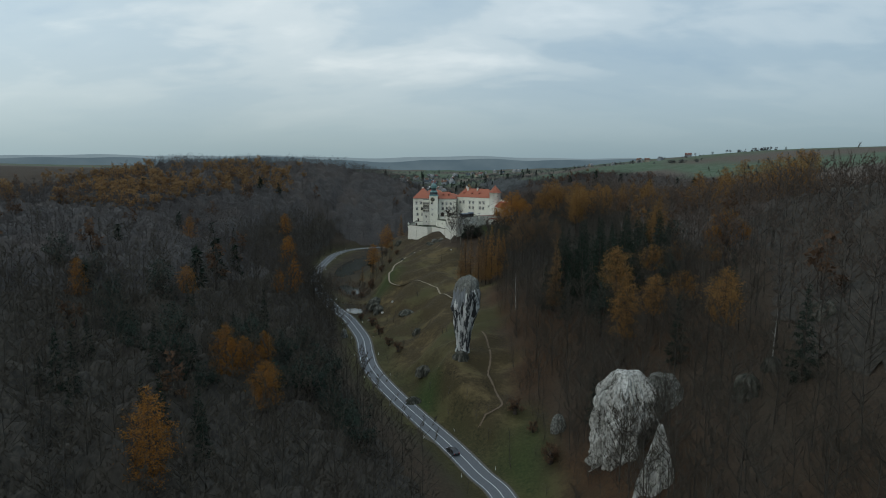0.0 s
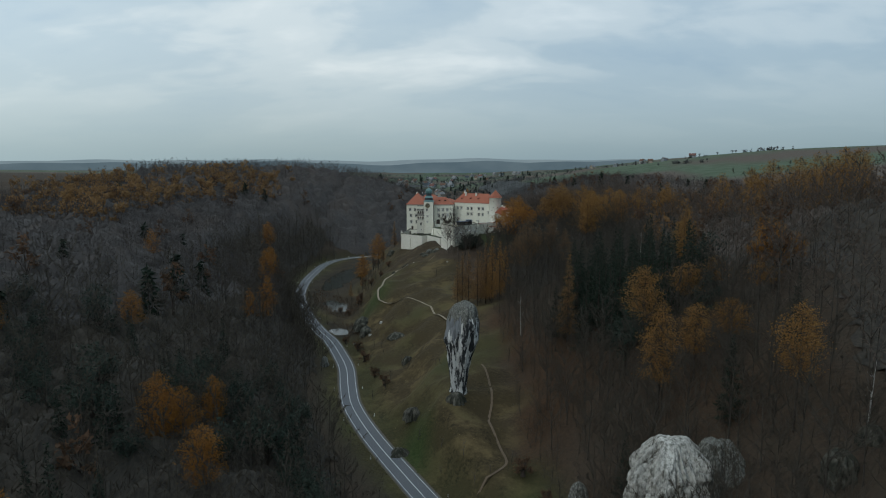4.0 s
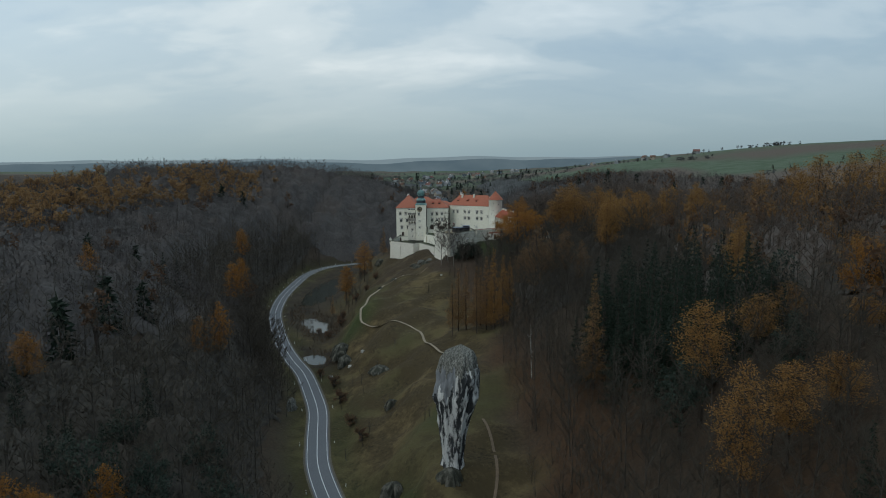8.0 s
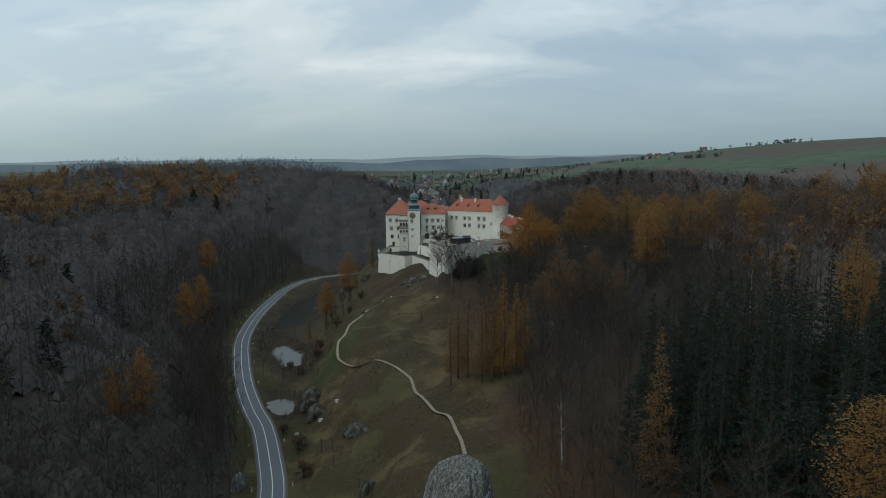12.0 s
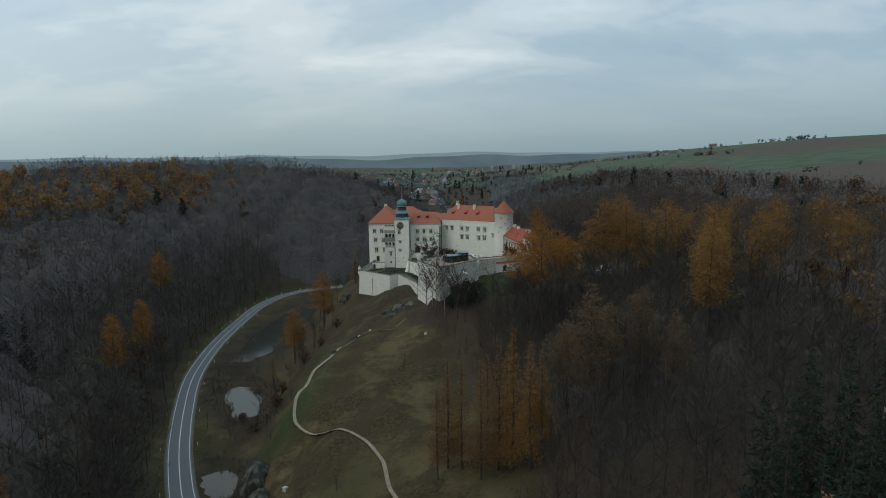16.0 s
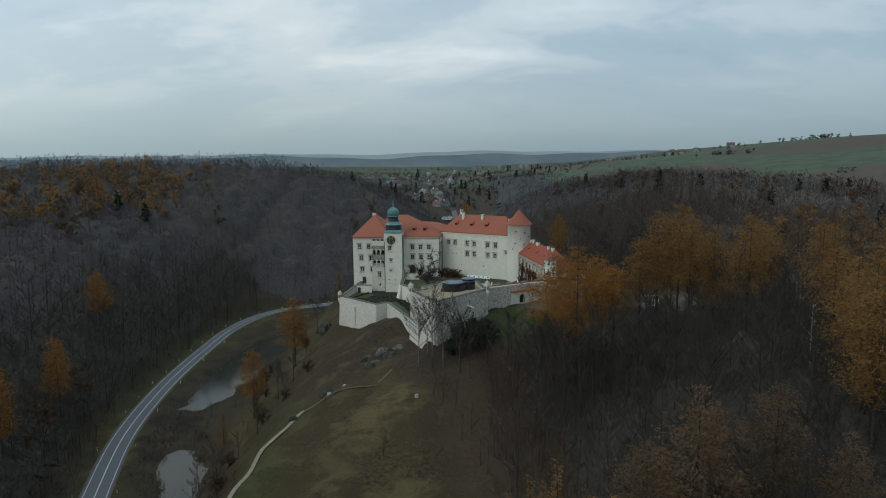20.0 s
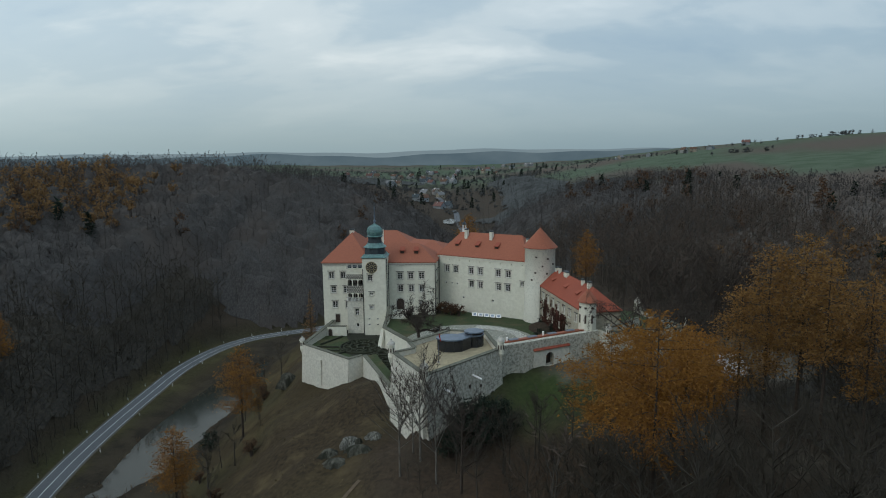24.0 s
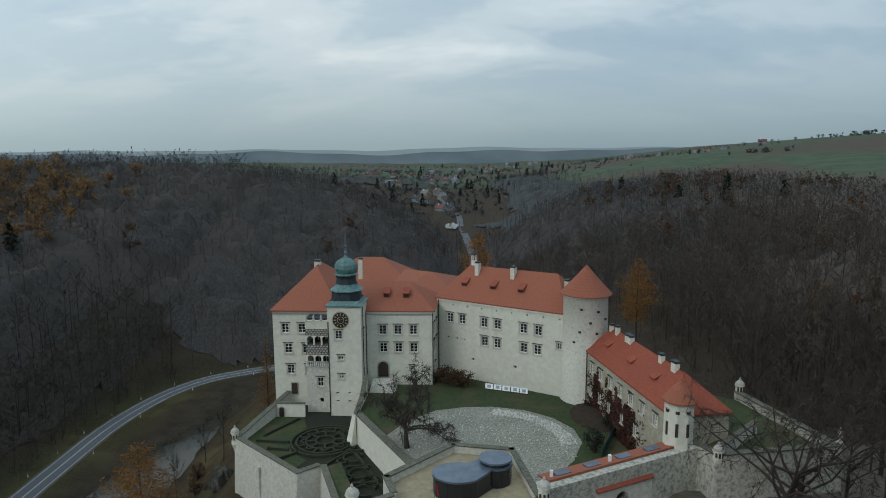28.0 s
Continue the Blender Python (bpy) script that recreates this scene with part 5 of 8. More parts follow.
def arcade(z0, z1, railed=True):
    """Three round arches between piers in front and one on the side, with a balustrade where railed."""
    m = Mesh()
    n, w = 3, (lx1 - lx0 - 0.25) / 3
    for k in range(n + 1):
        m.box(lx0 + 0.12 + k * w, ly + 0.15, (z0 + z1) / 2, 0.26, 0.3, z1 - z0)
    for k in range(n):
        cx, r = lx0 + 0.12 + (k + 0.5) * w, (w - 0.26) / 2
        arc = [(cx + r * math.cos(a), z1 - r - 0.12 + r * math.sin(a)) for a in np.linspace(math.pi, 0, 9)]
        for (xa, za), (xb, zb) in zip(arc, arc[1:]):
            m.add([(xa, ly, za), (xb, ly, zb), (xb, ly, z1), (xa, ly, z1), (xa, ly + 0.3, za), (xb, ly + 0.3, zb)], [(0, 1, 2, 3), (0, 4, 5, 1)])
    part("arcade", m, PLASTER, loggia)
    part("side_pier", Mesh().box(lx0 + 0.15, 23.9, (z0 + z1) / 2, 0.3, 0.5, z1 - z0), PLASTER, loggia)
    if not railed:
        return
    rail = Mesh().box((lx0 + lx1) / 2, ly - 0.05, z0 + 0.95, lx1 - lx0 + 0.3, 0.25, 0.14).box((lx0 + lx1) / 2, ly - 0.05, z0 + 0.06, lx1 - lx0 + 0.3, 0.3, 0.14)
    bal = part("balustrade", rail, TRIM, loggia)
    for k in range(13):
        x = lx0 + 0.1 + k * (lx1 - lx0 - 0.2) / 12
        part("baluster", Mesh().lathe(x, ly - 0.05, [(0.05, z0 + 0.12), (0.1, z0 + 0.35), (0.05, z0 + 0.6), (0.08, z0 + 0.88)], 6), WHITE, bal)


def lozenge_band(z0, z1):
    m = Mesh().box((lx0 + lx1) / 2, (ly + 24.2) / 2, (z0 + z1) / 2, lx1 - lx0, 24.2 - ly, z1 - z0)
    band = part("parapet_band", m, JOINTSTONE, loggia, "band of pointed lozenge stones with dark joints")
    rows_ = 4 if z1 - z0 > 1.3 else 3
    w, t = 0.54, (z1 - z0 - 0.12) / rows_
    for r in range(rows_):
        for k in range(9 - r % 2):
            cx, cz = lx0 + 0.3 + (k + (r % 2) / 2) * w, z0 + 0.06 + (r + 0.5) * t
            q = Mesh().add([(cx - w * 0.44, ly - 0.003, cz), (cx, ly - 0.003, cz - t * 0.42), (cx + w * 0.44, ly - 0.003, cz), (cx, ly - 0.003, cz + t * 0.42), (cx, ly - 0.2, cz)],
                           [(0, 1, 4), (1, 2, 4), (2, 3, 4), (3, 0, 4)])
            part("stone", q, TRIM, band)


arcade(63.4, 65.6), lozenge_band(65.6, 67.4), arcade(67.4, 69.1, False), lozenge_band(69.1, 70.3)
part("upper_parapet", Mesh().box((lx0 + lx1) / 2, ly + 0.2, 71.0, lx1 - lx0, 0.4, 1.4).box((lx0 + lx1) / 2, ly + 0.15, 71.76, lx1 - lx0 + 0.2, 0.6, 0.12), PLASTER, loggia, "plain plastered parapet")
part("upper_parapet", Mesh().box(lx0 + 0.2, 22.8, 71.0, 0.4, 2.8, 1.4), PLASTER, loggia)
for x in (lx0 + 0.2, lx0 + 1.5, lx0 + 2.85, lx1 - 0.2):
    part("pinnacle", Mesh().lathe(x, ly + 0.15, [(0.26, 71.8), (0.3, 72.0), (0.14, 72.15), (0.2, 72.45), (0.1, 72.7), (0.02, 73.0)], 8), TRIM, loggia)
for z0, z1 in ((63.4, 65.6), (67.4, 69.1)):
    # west side closed with an added wall that keeps light out
    part("side_wall", Mesh().box(lx0 + 0.14, 22.65, (z0 + z1) / 2, 0.24, 2.6, z1 - z0), PLASTER, loggia)
    # added dark panels give the deep shade behind the arches by colour
    for k in range(3):
        part("balcony_door", Mesh().box(lx0 + 0.85 + 1.35 * k, 24.1, z0 + 0.95, 1.1, 0.16, 1.9), WOODDARK, loggia, "dark panel for the deep shade behind the arch")
part("ceiling_slab", Mesh().box((lx0 + lx1) / 2, 22.8, 72.0, lx1 - lx0 - 0.1, 2.8, 0.3), SLATE, loggia, "dark sheet roof over the balcony")

# clock tower
tower = thing("clock_tower", (-26, 22.5, GARDEN), "slender white clock tower with green copper onion dome", "tower")
tx0, tx1, ty0, ty1 = -29.65, -23.8, 19.5, 25.3
tw = [(1.9, 69.7, 1.25, 1.6), (2.2, 65.6, 0.95, 0.8), (2.2, 62.2, 0.95, 0.8), (1.5, 59.2, 0.66, 0.4), (3.6, 59.2, 0.66, 0.4), (1.5, 57.7, 0.66, 0.4), (3.6, 57.7, 0.66, 0.4)]
windowed_wall(tower, "front_wall", (tx0, ty0), (tx1, ty0), 53.5, 74.8, tw)
windowed_wall(tower, "side_wall", (tx1, ty0), (tx1, ty1), 53.5, 74.8, [(1.6, 69.7, 0.9, 1.2)])
windowed_wall(tower, "side_wall", (tx0, ty1), (tx0, ty0), 53.5, 74.8, [])
windowed_wall(tower, "back_wall", (tx1, ty1), (tx0, ty1), 72, 74.8, [])
tcx, tcy = (tx0 + tx1) / 2, (ty0 + ty1) / 2
q4 = math.pi / 4


def onion_part(name, profile, mat, n=8, start=math.pi / 8, label=""):
    return part(name, Mesh().lathe(tcx, tcy, profile, n, start), mat, tower, label)


m = Mesh().lathe(tcx, tcy, [(4.5, 74.7), (4.6, 74.85), (4.0, 75.15), (3.75, 75.45), (3.6, 75.6)], 4, q4)
part("lower_skirt", m, COPPER, tower, "green copper skirt roof")
onion_part("drum", [(2.75, 75.4), (2.6, 77.1), (2.75, 77.25)], SLATE, label="dark shingled drum")
onion_part("upper_skirt", [(3.0, 77.1), (3.05, 77.22), (2.5, 77.6), (2.1, 78.05), (2.0, 78.3)], COPPER)
onion_part("lantern", [(1.85, 78.1), (1.7, 79.2), (1.85, 79.95)], SLATE, label="dark shingled lantern")
onion_part("onion_skirt", [(2.1, 79.8), (2.15, 79.95), (1.75, 80.2)], COPPER)
DOME = [(1.62, 80.05), (1.9, 80.45), (2.0, 81.0), (1.88, 81.65), (1.5, 82.2), (0.95, 82.55), (0.45, 82.8), (0.25, 83.1)]
onion_part("onion_dome", DOME, COPPER, 16, 0, "ribbed green copper onion dome")
for k in range(8):
    a = k * q4
    m = Mesh()
    for (r0, z0), (r1, z1) in zip(DOME[:6], DOME[1:7]):
        m.tube((tcx + (r0 + 0.04) * math.cos(a), tcy + (r0 + 0.04) * math.sin(a), z0), (tcx + (r1 + 0.04) * math.cos(a), tcy + (r1 + 0.04) * math.sin(a), z1), 0.06, 0.06, 4)
    part("dome_rib", m, COPPER, tower)
onion_part("finial", [(0.28, 83.0), (0.18, 83.3), (0.34, 83.55), (0.32, 83.75), (0.16, 84.0), (0.12, 84.6), (0.28, 84.85), (0.12, 85.1), (0.09, 86.6), (0.16, 86.75), (0.07, 86.9), (0.05, 88.2)], ZINC, 8, 0, "thin grey metal spire with small balls")
downpipe(tower, tx0 + 0.12, ty0 - 0.12, 54.5, 72.0), downpipe(tower, tx1 + 0.15, ty0 + 1.2, 58.5, 74.4)
cx, cz = tx0 + 2.35, 72.35
m = Mesh()
ringpts = [(math.cos(a), math.sin(a)) for a in np.linspace(0, 2 * math.pi, 40, endpoint=False)]
m.add([(cx + 1.5 * c, ty0 - 0.06, cz + 1.5 * s) for c, s in ringpts], [tuple(range(40))])
m.add([(cx + 1.5 * c, ty0, cz + 1.5 * s) for c, s in ringpts] + [(cx + 1.5 * c, ty0 - 0.06, cz + 1.5 * s) for c, s in ringpts], [(k, (k + 1) % 40, 40 + (k + 1) % 40, 40 + k) for k in range(40)])
clock = part("clock", m, IRON, tower, "round dark clock face with pale ring and numerals")
m = Mesh()
for r0, r1 in ((1.5, 1.36), (0.62, 0.54)):
    m.add([(cx + r0 * c, ty0 - 0.09, cz + r0 * s) for c, s in ringpts] + [(cx + r1 * c, ty0 - 0.09, cz + r1 * s) for c, s in ringpts], [(k, (k + 1) % 40, 40 + (k + 1) % 40, 40 + k) for k in range(40)])
part("ring", m, GOLD, clock)
for k in range(12):
    a = k * math.pi / 6
    m = Mesh()
    for da in (-0.06, 0.0, 0.06):
        c, s = math.cos(a + da), math.sin(a + da)
        p, q = Vector((cx + 0.85 * c, ty0 - 0.1, cz + 0.85 * s)), Vector((cx + 1.2 * c, ty0 - 0.1, cz + 1.2 * s))
        m.tube(p, q, 0.03, 0.03, 4)
    part("numeral", m, GOLD, clock)
part("hour_hand", Mesh().tube((cx, ty0 - 0.13, cz), (cx - 0.45, ty0 - 0.13, cz + 0.35), 0.06, 0.04, 4), GOLD, clock)
part("minute_hand", Mesh().tube((cx, ty0 - 0.14, cz), (cx + 0.75, ty0 - 0.14, cz + 0.5), 0.05, 0.03, 4), GOLD, clock)
part("boss", Mesh().lathe(cx, 0, [(0.3, 0), (0.0, 0)], 12), WHITE, clock).matrix_basis = Matrix.Identity(4)

# east range
east = thing("east_range", (0, 27, COURT), "long white castle range with red tiled roof", "castle")
ea, eb = (-11.4, 31.55), (11.0, 19.5)
ed, eo = wall_frame(ea, eb)
ewin = [(u, 70.2, W, HGT) for u in (2.8, 5.4, 10.0, 12.7, 17.8, 20.6)] + [(u, 66.7, W, HGT) for u in (10.1, 12.7, 17.9, 20.5)] + [(7.7, 62.9, 0.66, 0.6), (16.3, 62.9, 0.66, 0.6), (24.5, 68.0, 0.9, 1.2), (2.4, 66.4, 0.55, 0.45), (4.3, 66.4, 0.55, 0.45), (5.8, 66.4, 0.55, 0.45)]
attic = [(u, 72.7, 0.3, 0.3) for u in np.arange(3.5, 25, 3.0)]
windowed_wall(east, "front_wall", ea, eb, 56, 73.7, ewin, holes=attic)
back = [Vector((*p, 0)) - eo * 11.5 for p in (ea, eb)]
windowed_wall(east, "back_wall", (back[1].x, back[1].y), (back[0].x, back[0].y), 54, 73.7, [])
windowed_wall(east, "end_wall", eb, (back[1].x, back[1].y), 54, 73.7, [])
windowed_wall(east, "end_wall", (back[0].x, back[0].y), ea, 54, 73.7, [])
r0, r1 = (Vector((*ea, 0)) + ed * 4.0 - eo * 5.7), (Vector((*eb, 0)) - ed * 3.6 - eo * 5.7)
m = Mesh()
hip_roof(m, [ea, eb, (back[1].x, back[1].y), (back[0].x, back[0].y)], 73.85, (r0.x, r0.y), (r1.x, r1.y), 79.4)
part("roof", m, TILE, east, "red clay tile hip roof")
for u in (4.6, 10.6, 16.2):
    p = Vector((*ea, 0)) + ed * u - eo * 2.1
    dormer(east, p.x, p.y, 75.9, math.atan2(ed.y, ed.x))
eturn = math.atan2(ed.y, ed.x)
for u, w, tall in ((6.2, 0.75, 80.2), (13.6, 0.75, 80.0), (24.6, 0.7, 78.9)):
    p = Vector((*ea, 0)) + ed * u - eo * (4.6 if u < 20 else 3.0)
    chimney(east, p.x, p.y, 76.5, tall, w, 1.1, eturn)
p = r0 - eo * 1.5
m = Mesh().lathe(p.x, p.y, [(0.55, 78.5), (0.55, 80.0), (0.5, 80.1)], 6)
bell = part("bell_turret", m, WHITE, east, "small white bell turret")
part("turret_roof", Mesh().lathe(p.x, p.y, [(0.75, 81.2), (0.7, 81.35), (0.35, 81.75), (0.08, 82.0), (0.03, 82.9)], 6), SLATE, bell)
for k in range(6):
    a = k * math.pi / 3
    part("post", Mesh().box(p.x + 0.48 * math.cos(a), p.y + 0.48 * math.sin(a), 80.6, 0.14, 0.14, 1.2), WHITE, bell)
downpipe(east, ea[0] + 0.25, ea[1] - 0.35, 59, 73.5), downpipe(east, eb[0] - 0.2, eb[1] - 0.15, 59, 73.5)
cornice(east, ea, eb, 73.45, PLASTER, 0.25, 0.2)

# round tower
keep = thing("round_tower", (14.4, 19.6, COURT), "round whitewashed stone tower with conical red tiled roof", "tower")
m = Mesh().lathe(14.4, 19.6, [(4.15, 55), (3.95, 60), (3.75, 68), (3.68, 77.0), (3.85, 77.1), (3.9, 77.5)], 40)
part("tower_wall", m, TOWERSTONE, keep, smooth=True)
m = Mesh().lathe(14.4, 19.6, [(3.6, 77.35), (4.25, 77.4), (4.25, 77.55), (2.1, 79.85), (0.05, 82.2)], 32)
part("cone_roof", m, TILE, keep, "conical red clay tile roof")
for k in range(1, 11):
    f = k / 11
    part("tile_course", Mesh().lathe(14.4, 19.6, [(4.25 * (1 - f) + 0.045, 77.55 + 4.65 * f - 0.05), (4.25 * (1 - f) - 0.03, 77.55 + 4.65 * f + 0.06)], 32), TILE, keep)
# dark blocks stand for the shade inside the put-log holes
for a, z in ((-1.9, 75.4), (-1.15, 75.0), (-1.5, 73.2), (-1.95, 71.6), (-1.2, 71.4), (-0.7, 73.6), (-2.2, 69.8)):
    x, y = 14.4 + 3.72 * math.cos(a), 19.6 + 3.72 * math.sin(a)
    part("put_log_hole", Mesh().box(x, y, z, 0.42, 0.3, 0.34, a + math.pi / 2), WOODDARK, keep)

# gatehouse wing
gate = thing("gatehouse", (19, 3, COURT), "low white gatehouse wing with steep red tiled roof and ivy", "building")
ga, gb = (14.3, 15.6), (20.4, -10.2)
gd, go = wall_frame(ga, gb)
gback = [Vector((*p, 0)) - go * 8.0 for p in (ga, gb)]
gwin = [(u, 66.4, 1.05, 1.6) for u in (2.2, 5.6, 9.0, 12.4, 15.8, 19.2, 22.8)] + [(u, 62.6, 1.05, 1.6) for u in (2.2, 5.6, 9.0, 13.4, 17.6)]
windowed_wall(gate, "front_wall", ga, gb, 56, 68.5, gwin, OCHRE)
windowed_wall(gate, "south_wall", gb, (gback[1].x, gback[1].y), 56, 68.5, [], OCHRE)
windowed_wall(gate, "back_wall", (gback[1].x, gback[1].y), (gback[0].x, gback[0].y), 56, 68.5, [])
windowed_wall(gate, "north_wall", (gback[0].x, gback[0].y), ga, 56, 68.5, [])
gr0, gr1 = Vector((*ga, 0)) - go * 4 + gd * 0.3, Vector((*gb, 0)) - go * 4 - gd * 4.2
m = Mesh()
hip_roof(m, [ga, gb, (gback[1].x, gback[1].y), (gback[0].x, gback[0].y)], 68.6, (gr0.x, gr0.y), (gr1.x, gr1.y), 72.5, 0.6)
part("roof", m, TILE_DARK, gate, "steep red clay tile roof")
gturn = math.atan2(gd.y, gd.x)
for u in (3.5, 11.5, 18.5):
    p = Vector((*ga, 0)) + gd * u - go * 1.7
    dormer(gate, p.x, p.y, 70.2, gturn, 1.3, 1.3, 0.35)
for u, w, l, top in ((0.8, 0.6, 0.6, 73.0), (3.0, 0.6, 0.6, 73.3), (7.2, 0.7, 1.9, 73.0), (17.0, 0.6, 0.8, 73.1), (20.6, 0.7, 1.1, 73.2)):
    p = Vector((*ga, 0)) + gd * u - go * 3.7
    chimney(gate, p.x, p.y, 71.0, top, l, w, gturn)
downpipe(gate, ga[0] - 0.15, ga[1] - 0.3, 59, 68.4)
ivy = thing("ivy", (17, 4, COURT), "dark red and green ivy climbing the gatehouse wall", "climbing plant", kind="stuff")
r = np.random.default_rng(8)
n = 6500
u = np.concatenate([r.normal(4.2, 1.3, n * 3 // 10), r.normal(9.5, 1.0, n // 5), r.normal(14.2, 2.0, n - n * 3 // 10 - n // 5)])
z = 59.0 + r.uniform(0, 1, n) ** 1.3 * (6.6 + 1.4 * np.sin(u * 1.7) + 0.8 * np.sin(u * 4.1))
open_at = np.array([(np.abs(u - a) < 0.62) & (np.abs(z - b) < 0.9) for a, b, _, _ in gwin]).any(0)
u, z = u[~open_at & (z < 67.9)], z[~open_at & (z < 67.9)]
n = len(u)
p = np.array(ga)[None] + np.outer(u, (gd.x, gd.y)) + np.outer(r.uniform(0.03, 0.3, n), (go.x, go.y))
d = r.normal(0, 1, (n, 3)) * (0.5, 0.5, 1) + (0, 0, -0.6)
d /= np.linalg.norm(d, axis=1)[:, None]
part("leaves", array_mesh("leaves", *slivers(np.c_[p, z], d, r.uniform(0.22, 0.45, n), r.uniform(0.18, 0.36, n), r), IVY), IVY, ivy)

# small turret at the gatehouse corner
TUX, TUY = 21.1, -11.0
turret = thing("corner_turret", (TUX, TUY, 62), "small white octagonal turret with red cone roof", "turret")
part("turret_wall", Mesh().lathe(TUX, TUY, [(1.85, 58), (1.8, 63), (1.72, 71.0)], 8, math.pi / 8), PLASTER, turret)
part("cone_roof", Mesh().lathe(TUX, TUY, [(1.6, 70.9), (2.05, 70.9), (2.05, 71.05), (1.0, 72.4), (0.05, 73.4)], 20), TILE, turret)
for a in (-1.18, -1.96, -2.75):
    x, y = TUX + 1.66 * math.cos(a), TUY + 1.66 * math.sin(a)
    part("slit_window", Mesh().box(x, y, 67.6, 0.36, 0.2, 1.7, a + math.pi / 2), WOODDARK, turret)
    part("round_window", Mesh().lathe(x, y, [(0.26, 69.7), (0.26, 70.1)], 10), WOODDARK, turret)


# ---- walls and bastions ----
def bartizan(parent, x, y, z0, z1, r=0.95):
    """A small round watch turret on a corner, with a corbelled foot, slits and a domed cap."""
    b = part("bartizan", Mesh().lathe(x, y, [(0.15, z0 - 1.6), (r * 0.7, z0 - 0.6), (r, z0), (r, z0 + 0.15), (r * 0.92, z0 + 0.2), (r * 0.92, z1 - 1.0), (r * 1.12, z1 - 0.95), (r * 1.12, z1 - 0.8)], 8, math.pi / 8), PLASTER, parent, "white corner watch turret")
    part("cap", Mesh().lathe(x, y, [(r * 1.12, z1 - 0.8), (r * 0.95, z1 - 0.5), (r * 0.5, z1 - 0.2), (0.12, z1 - 0.1), (0.16, z1 + 0.1), (0.03, z1 + 0.3)], 8, math.pi / 8), TRIM, b)
    # slits are dark blocks, coloured as the shade of their openings
    for a in (-2.3, -1.57, -0.8):
        part("slit", Mesh().box(x + r * 0.86 * math.cos(a), y + r * 0.86 * math.sin(a), (z0 + z1) / 2 - 0.3, 0.22, 0.12, 0.8, a + math.pi / 2), WOODDARK, b)


def wall_run(parent, pts, z0, z1, thick=0.8, mat=None, batter=0.0, cope=True, name="wall_section"):
    """A wall along points, its outer face to the right of the way; z1 may differ from point to point."""
    tops = z1 if isinstance(z1, (list, tuple)) else [z1] * len(pts)
    for (p, q), (za, zb) in zip(zip(pts, pts[1:]), zip(tops, tops[1:])):
        d, out = wall_frame(p, q)
        a, b = Vector((*p, 0)), Vector((*q, 0))
        lo = out * batter * (za - z0)
        m = Mesh()
        k = 6
        rows = []
        for f in np.linspace(0, 1, k):
            o, i = a.lerp(b, f) + lo, a.lerp(b, f) - out * thick
            t = za + (zb - za) * f
            rows.append([(o.x, o.y, z0), ((a.lerp(b, f)).x, (a.lerp(b, f)).y, t), (i.x, i.y, t), (i.x, i.y, z0)])
        for r0_, r1_ in zip(rows, rows[1:]):
            m.add(r0_ + r1_, [(0, 4, 5, 1), (1, 5, 6, 2), (2, 6, 7, 3)])
        m.add(rows[0], [(0, 1, 2, 3)]), m.add(rows[-1], [(3, 2, 1, 0)])
        part(name, m, mat or STONE, parent)
        if cope:
            m = Mesh()
            o, i = out * 0.1, -out * (thick + 0.1)
            e = [a + o, b + o, b + i, a + i]
            zz = [za, zb, zb, za]
            m.add([(v.x, v.y, h + 0.01) for v, h in zip(e, zz)] + [(v.x, v.y, h + 0.16) for v, h in zip(e, zz)], [(4, 5, 6, 7), (0, 1, 5, 4), (1, 2, 6, 5), (2, 3, 7, 6), (3, 0, 4, 7)])
            part("coping", m, COPE, parent)


garden_walls = thing("garden_bastion", (-32, 4, 48), "pale stone bastion wall round the parterre garden", "castle wall")
wall_run(garden_walls, [(-38.6, 24), (-42.2, 7.4), (-29.0, -3.8), (-26.2, -1.4), (-17.2, -23.5)], 43, [57.6, 56.2, 56.2, 56.3, 57.2], 0.75, STONE, 0.05)
bartizan(garden_walls, -42.2, 7.6, 55.2, 57.9, 0.62)
wall_run(garden_walls, [(-38.9, 18.6), (-33.9, 18.6)], 54, 57.4, 0.4, PLASTER)
door(garden_walls, (-38.9, 18.6), (-33.9, 18.6), 0.9, 55, 0.9, 1.8)
part("grass_bank", Mesh().prism([(-25.6, -2.0), (-17.4, -20.8), (-15.6, -19.2), (-23.4, -0.4)], 54, 56.4), LAWN, garden_walls, "grass-topped bank")
x = -36.6
part("drain_rib", Mesh().box(x, 7.4 - 0.85 * (x + 42.2) - 0.5, 51.0, 0.3, 0.35, 6.0, -0.7), STONE, garden_walls)

setting("garden_floor", Mesh().prism([(-40.9, 24.1), (-41.6, 8), (-29, -3), (-26, -0.7), (-17.6, -21), (-13.6, -20.5), (-8.6, -14.4), (-23.2, 9.8), (-23.2, 24)], 47, GARDEN), SOIL, "dark soil and turf of the parterre garden", "garden")
setting("garden_lawn", Mesh().prism([(-40.3, 18.3), (-41.0, 9), (-30.4, 0.0), (-29.4, 2.6), (-32.6, 5.5), (-33.4, 9.5), (-32.4, 14.0), (-34.0, 18.3)], GARDEN - 0.5, GARDEN + 0.04), LAWN, "dark green grass plot in the garden", "lawn")


def circle(cx, cy, r, a0=0.0, a1=2 * math.pi, n=28):
    return [(cx + r * math.cos(a), cy + r * math.sin(a)) for a in np.linspace(a0, a1, n)]


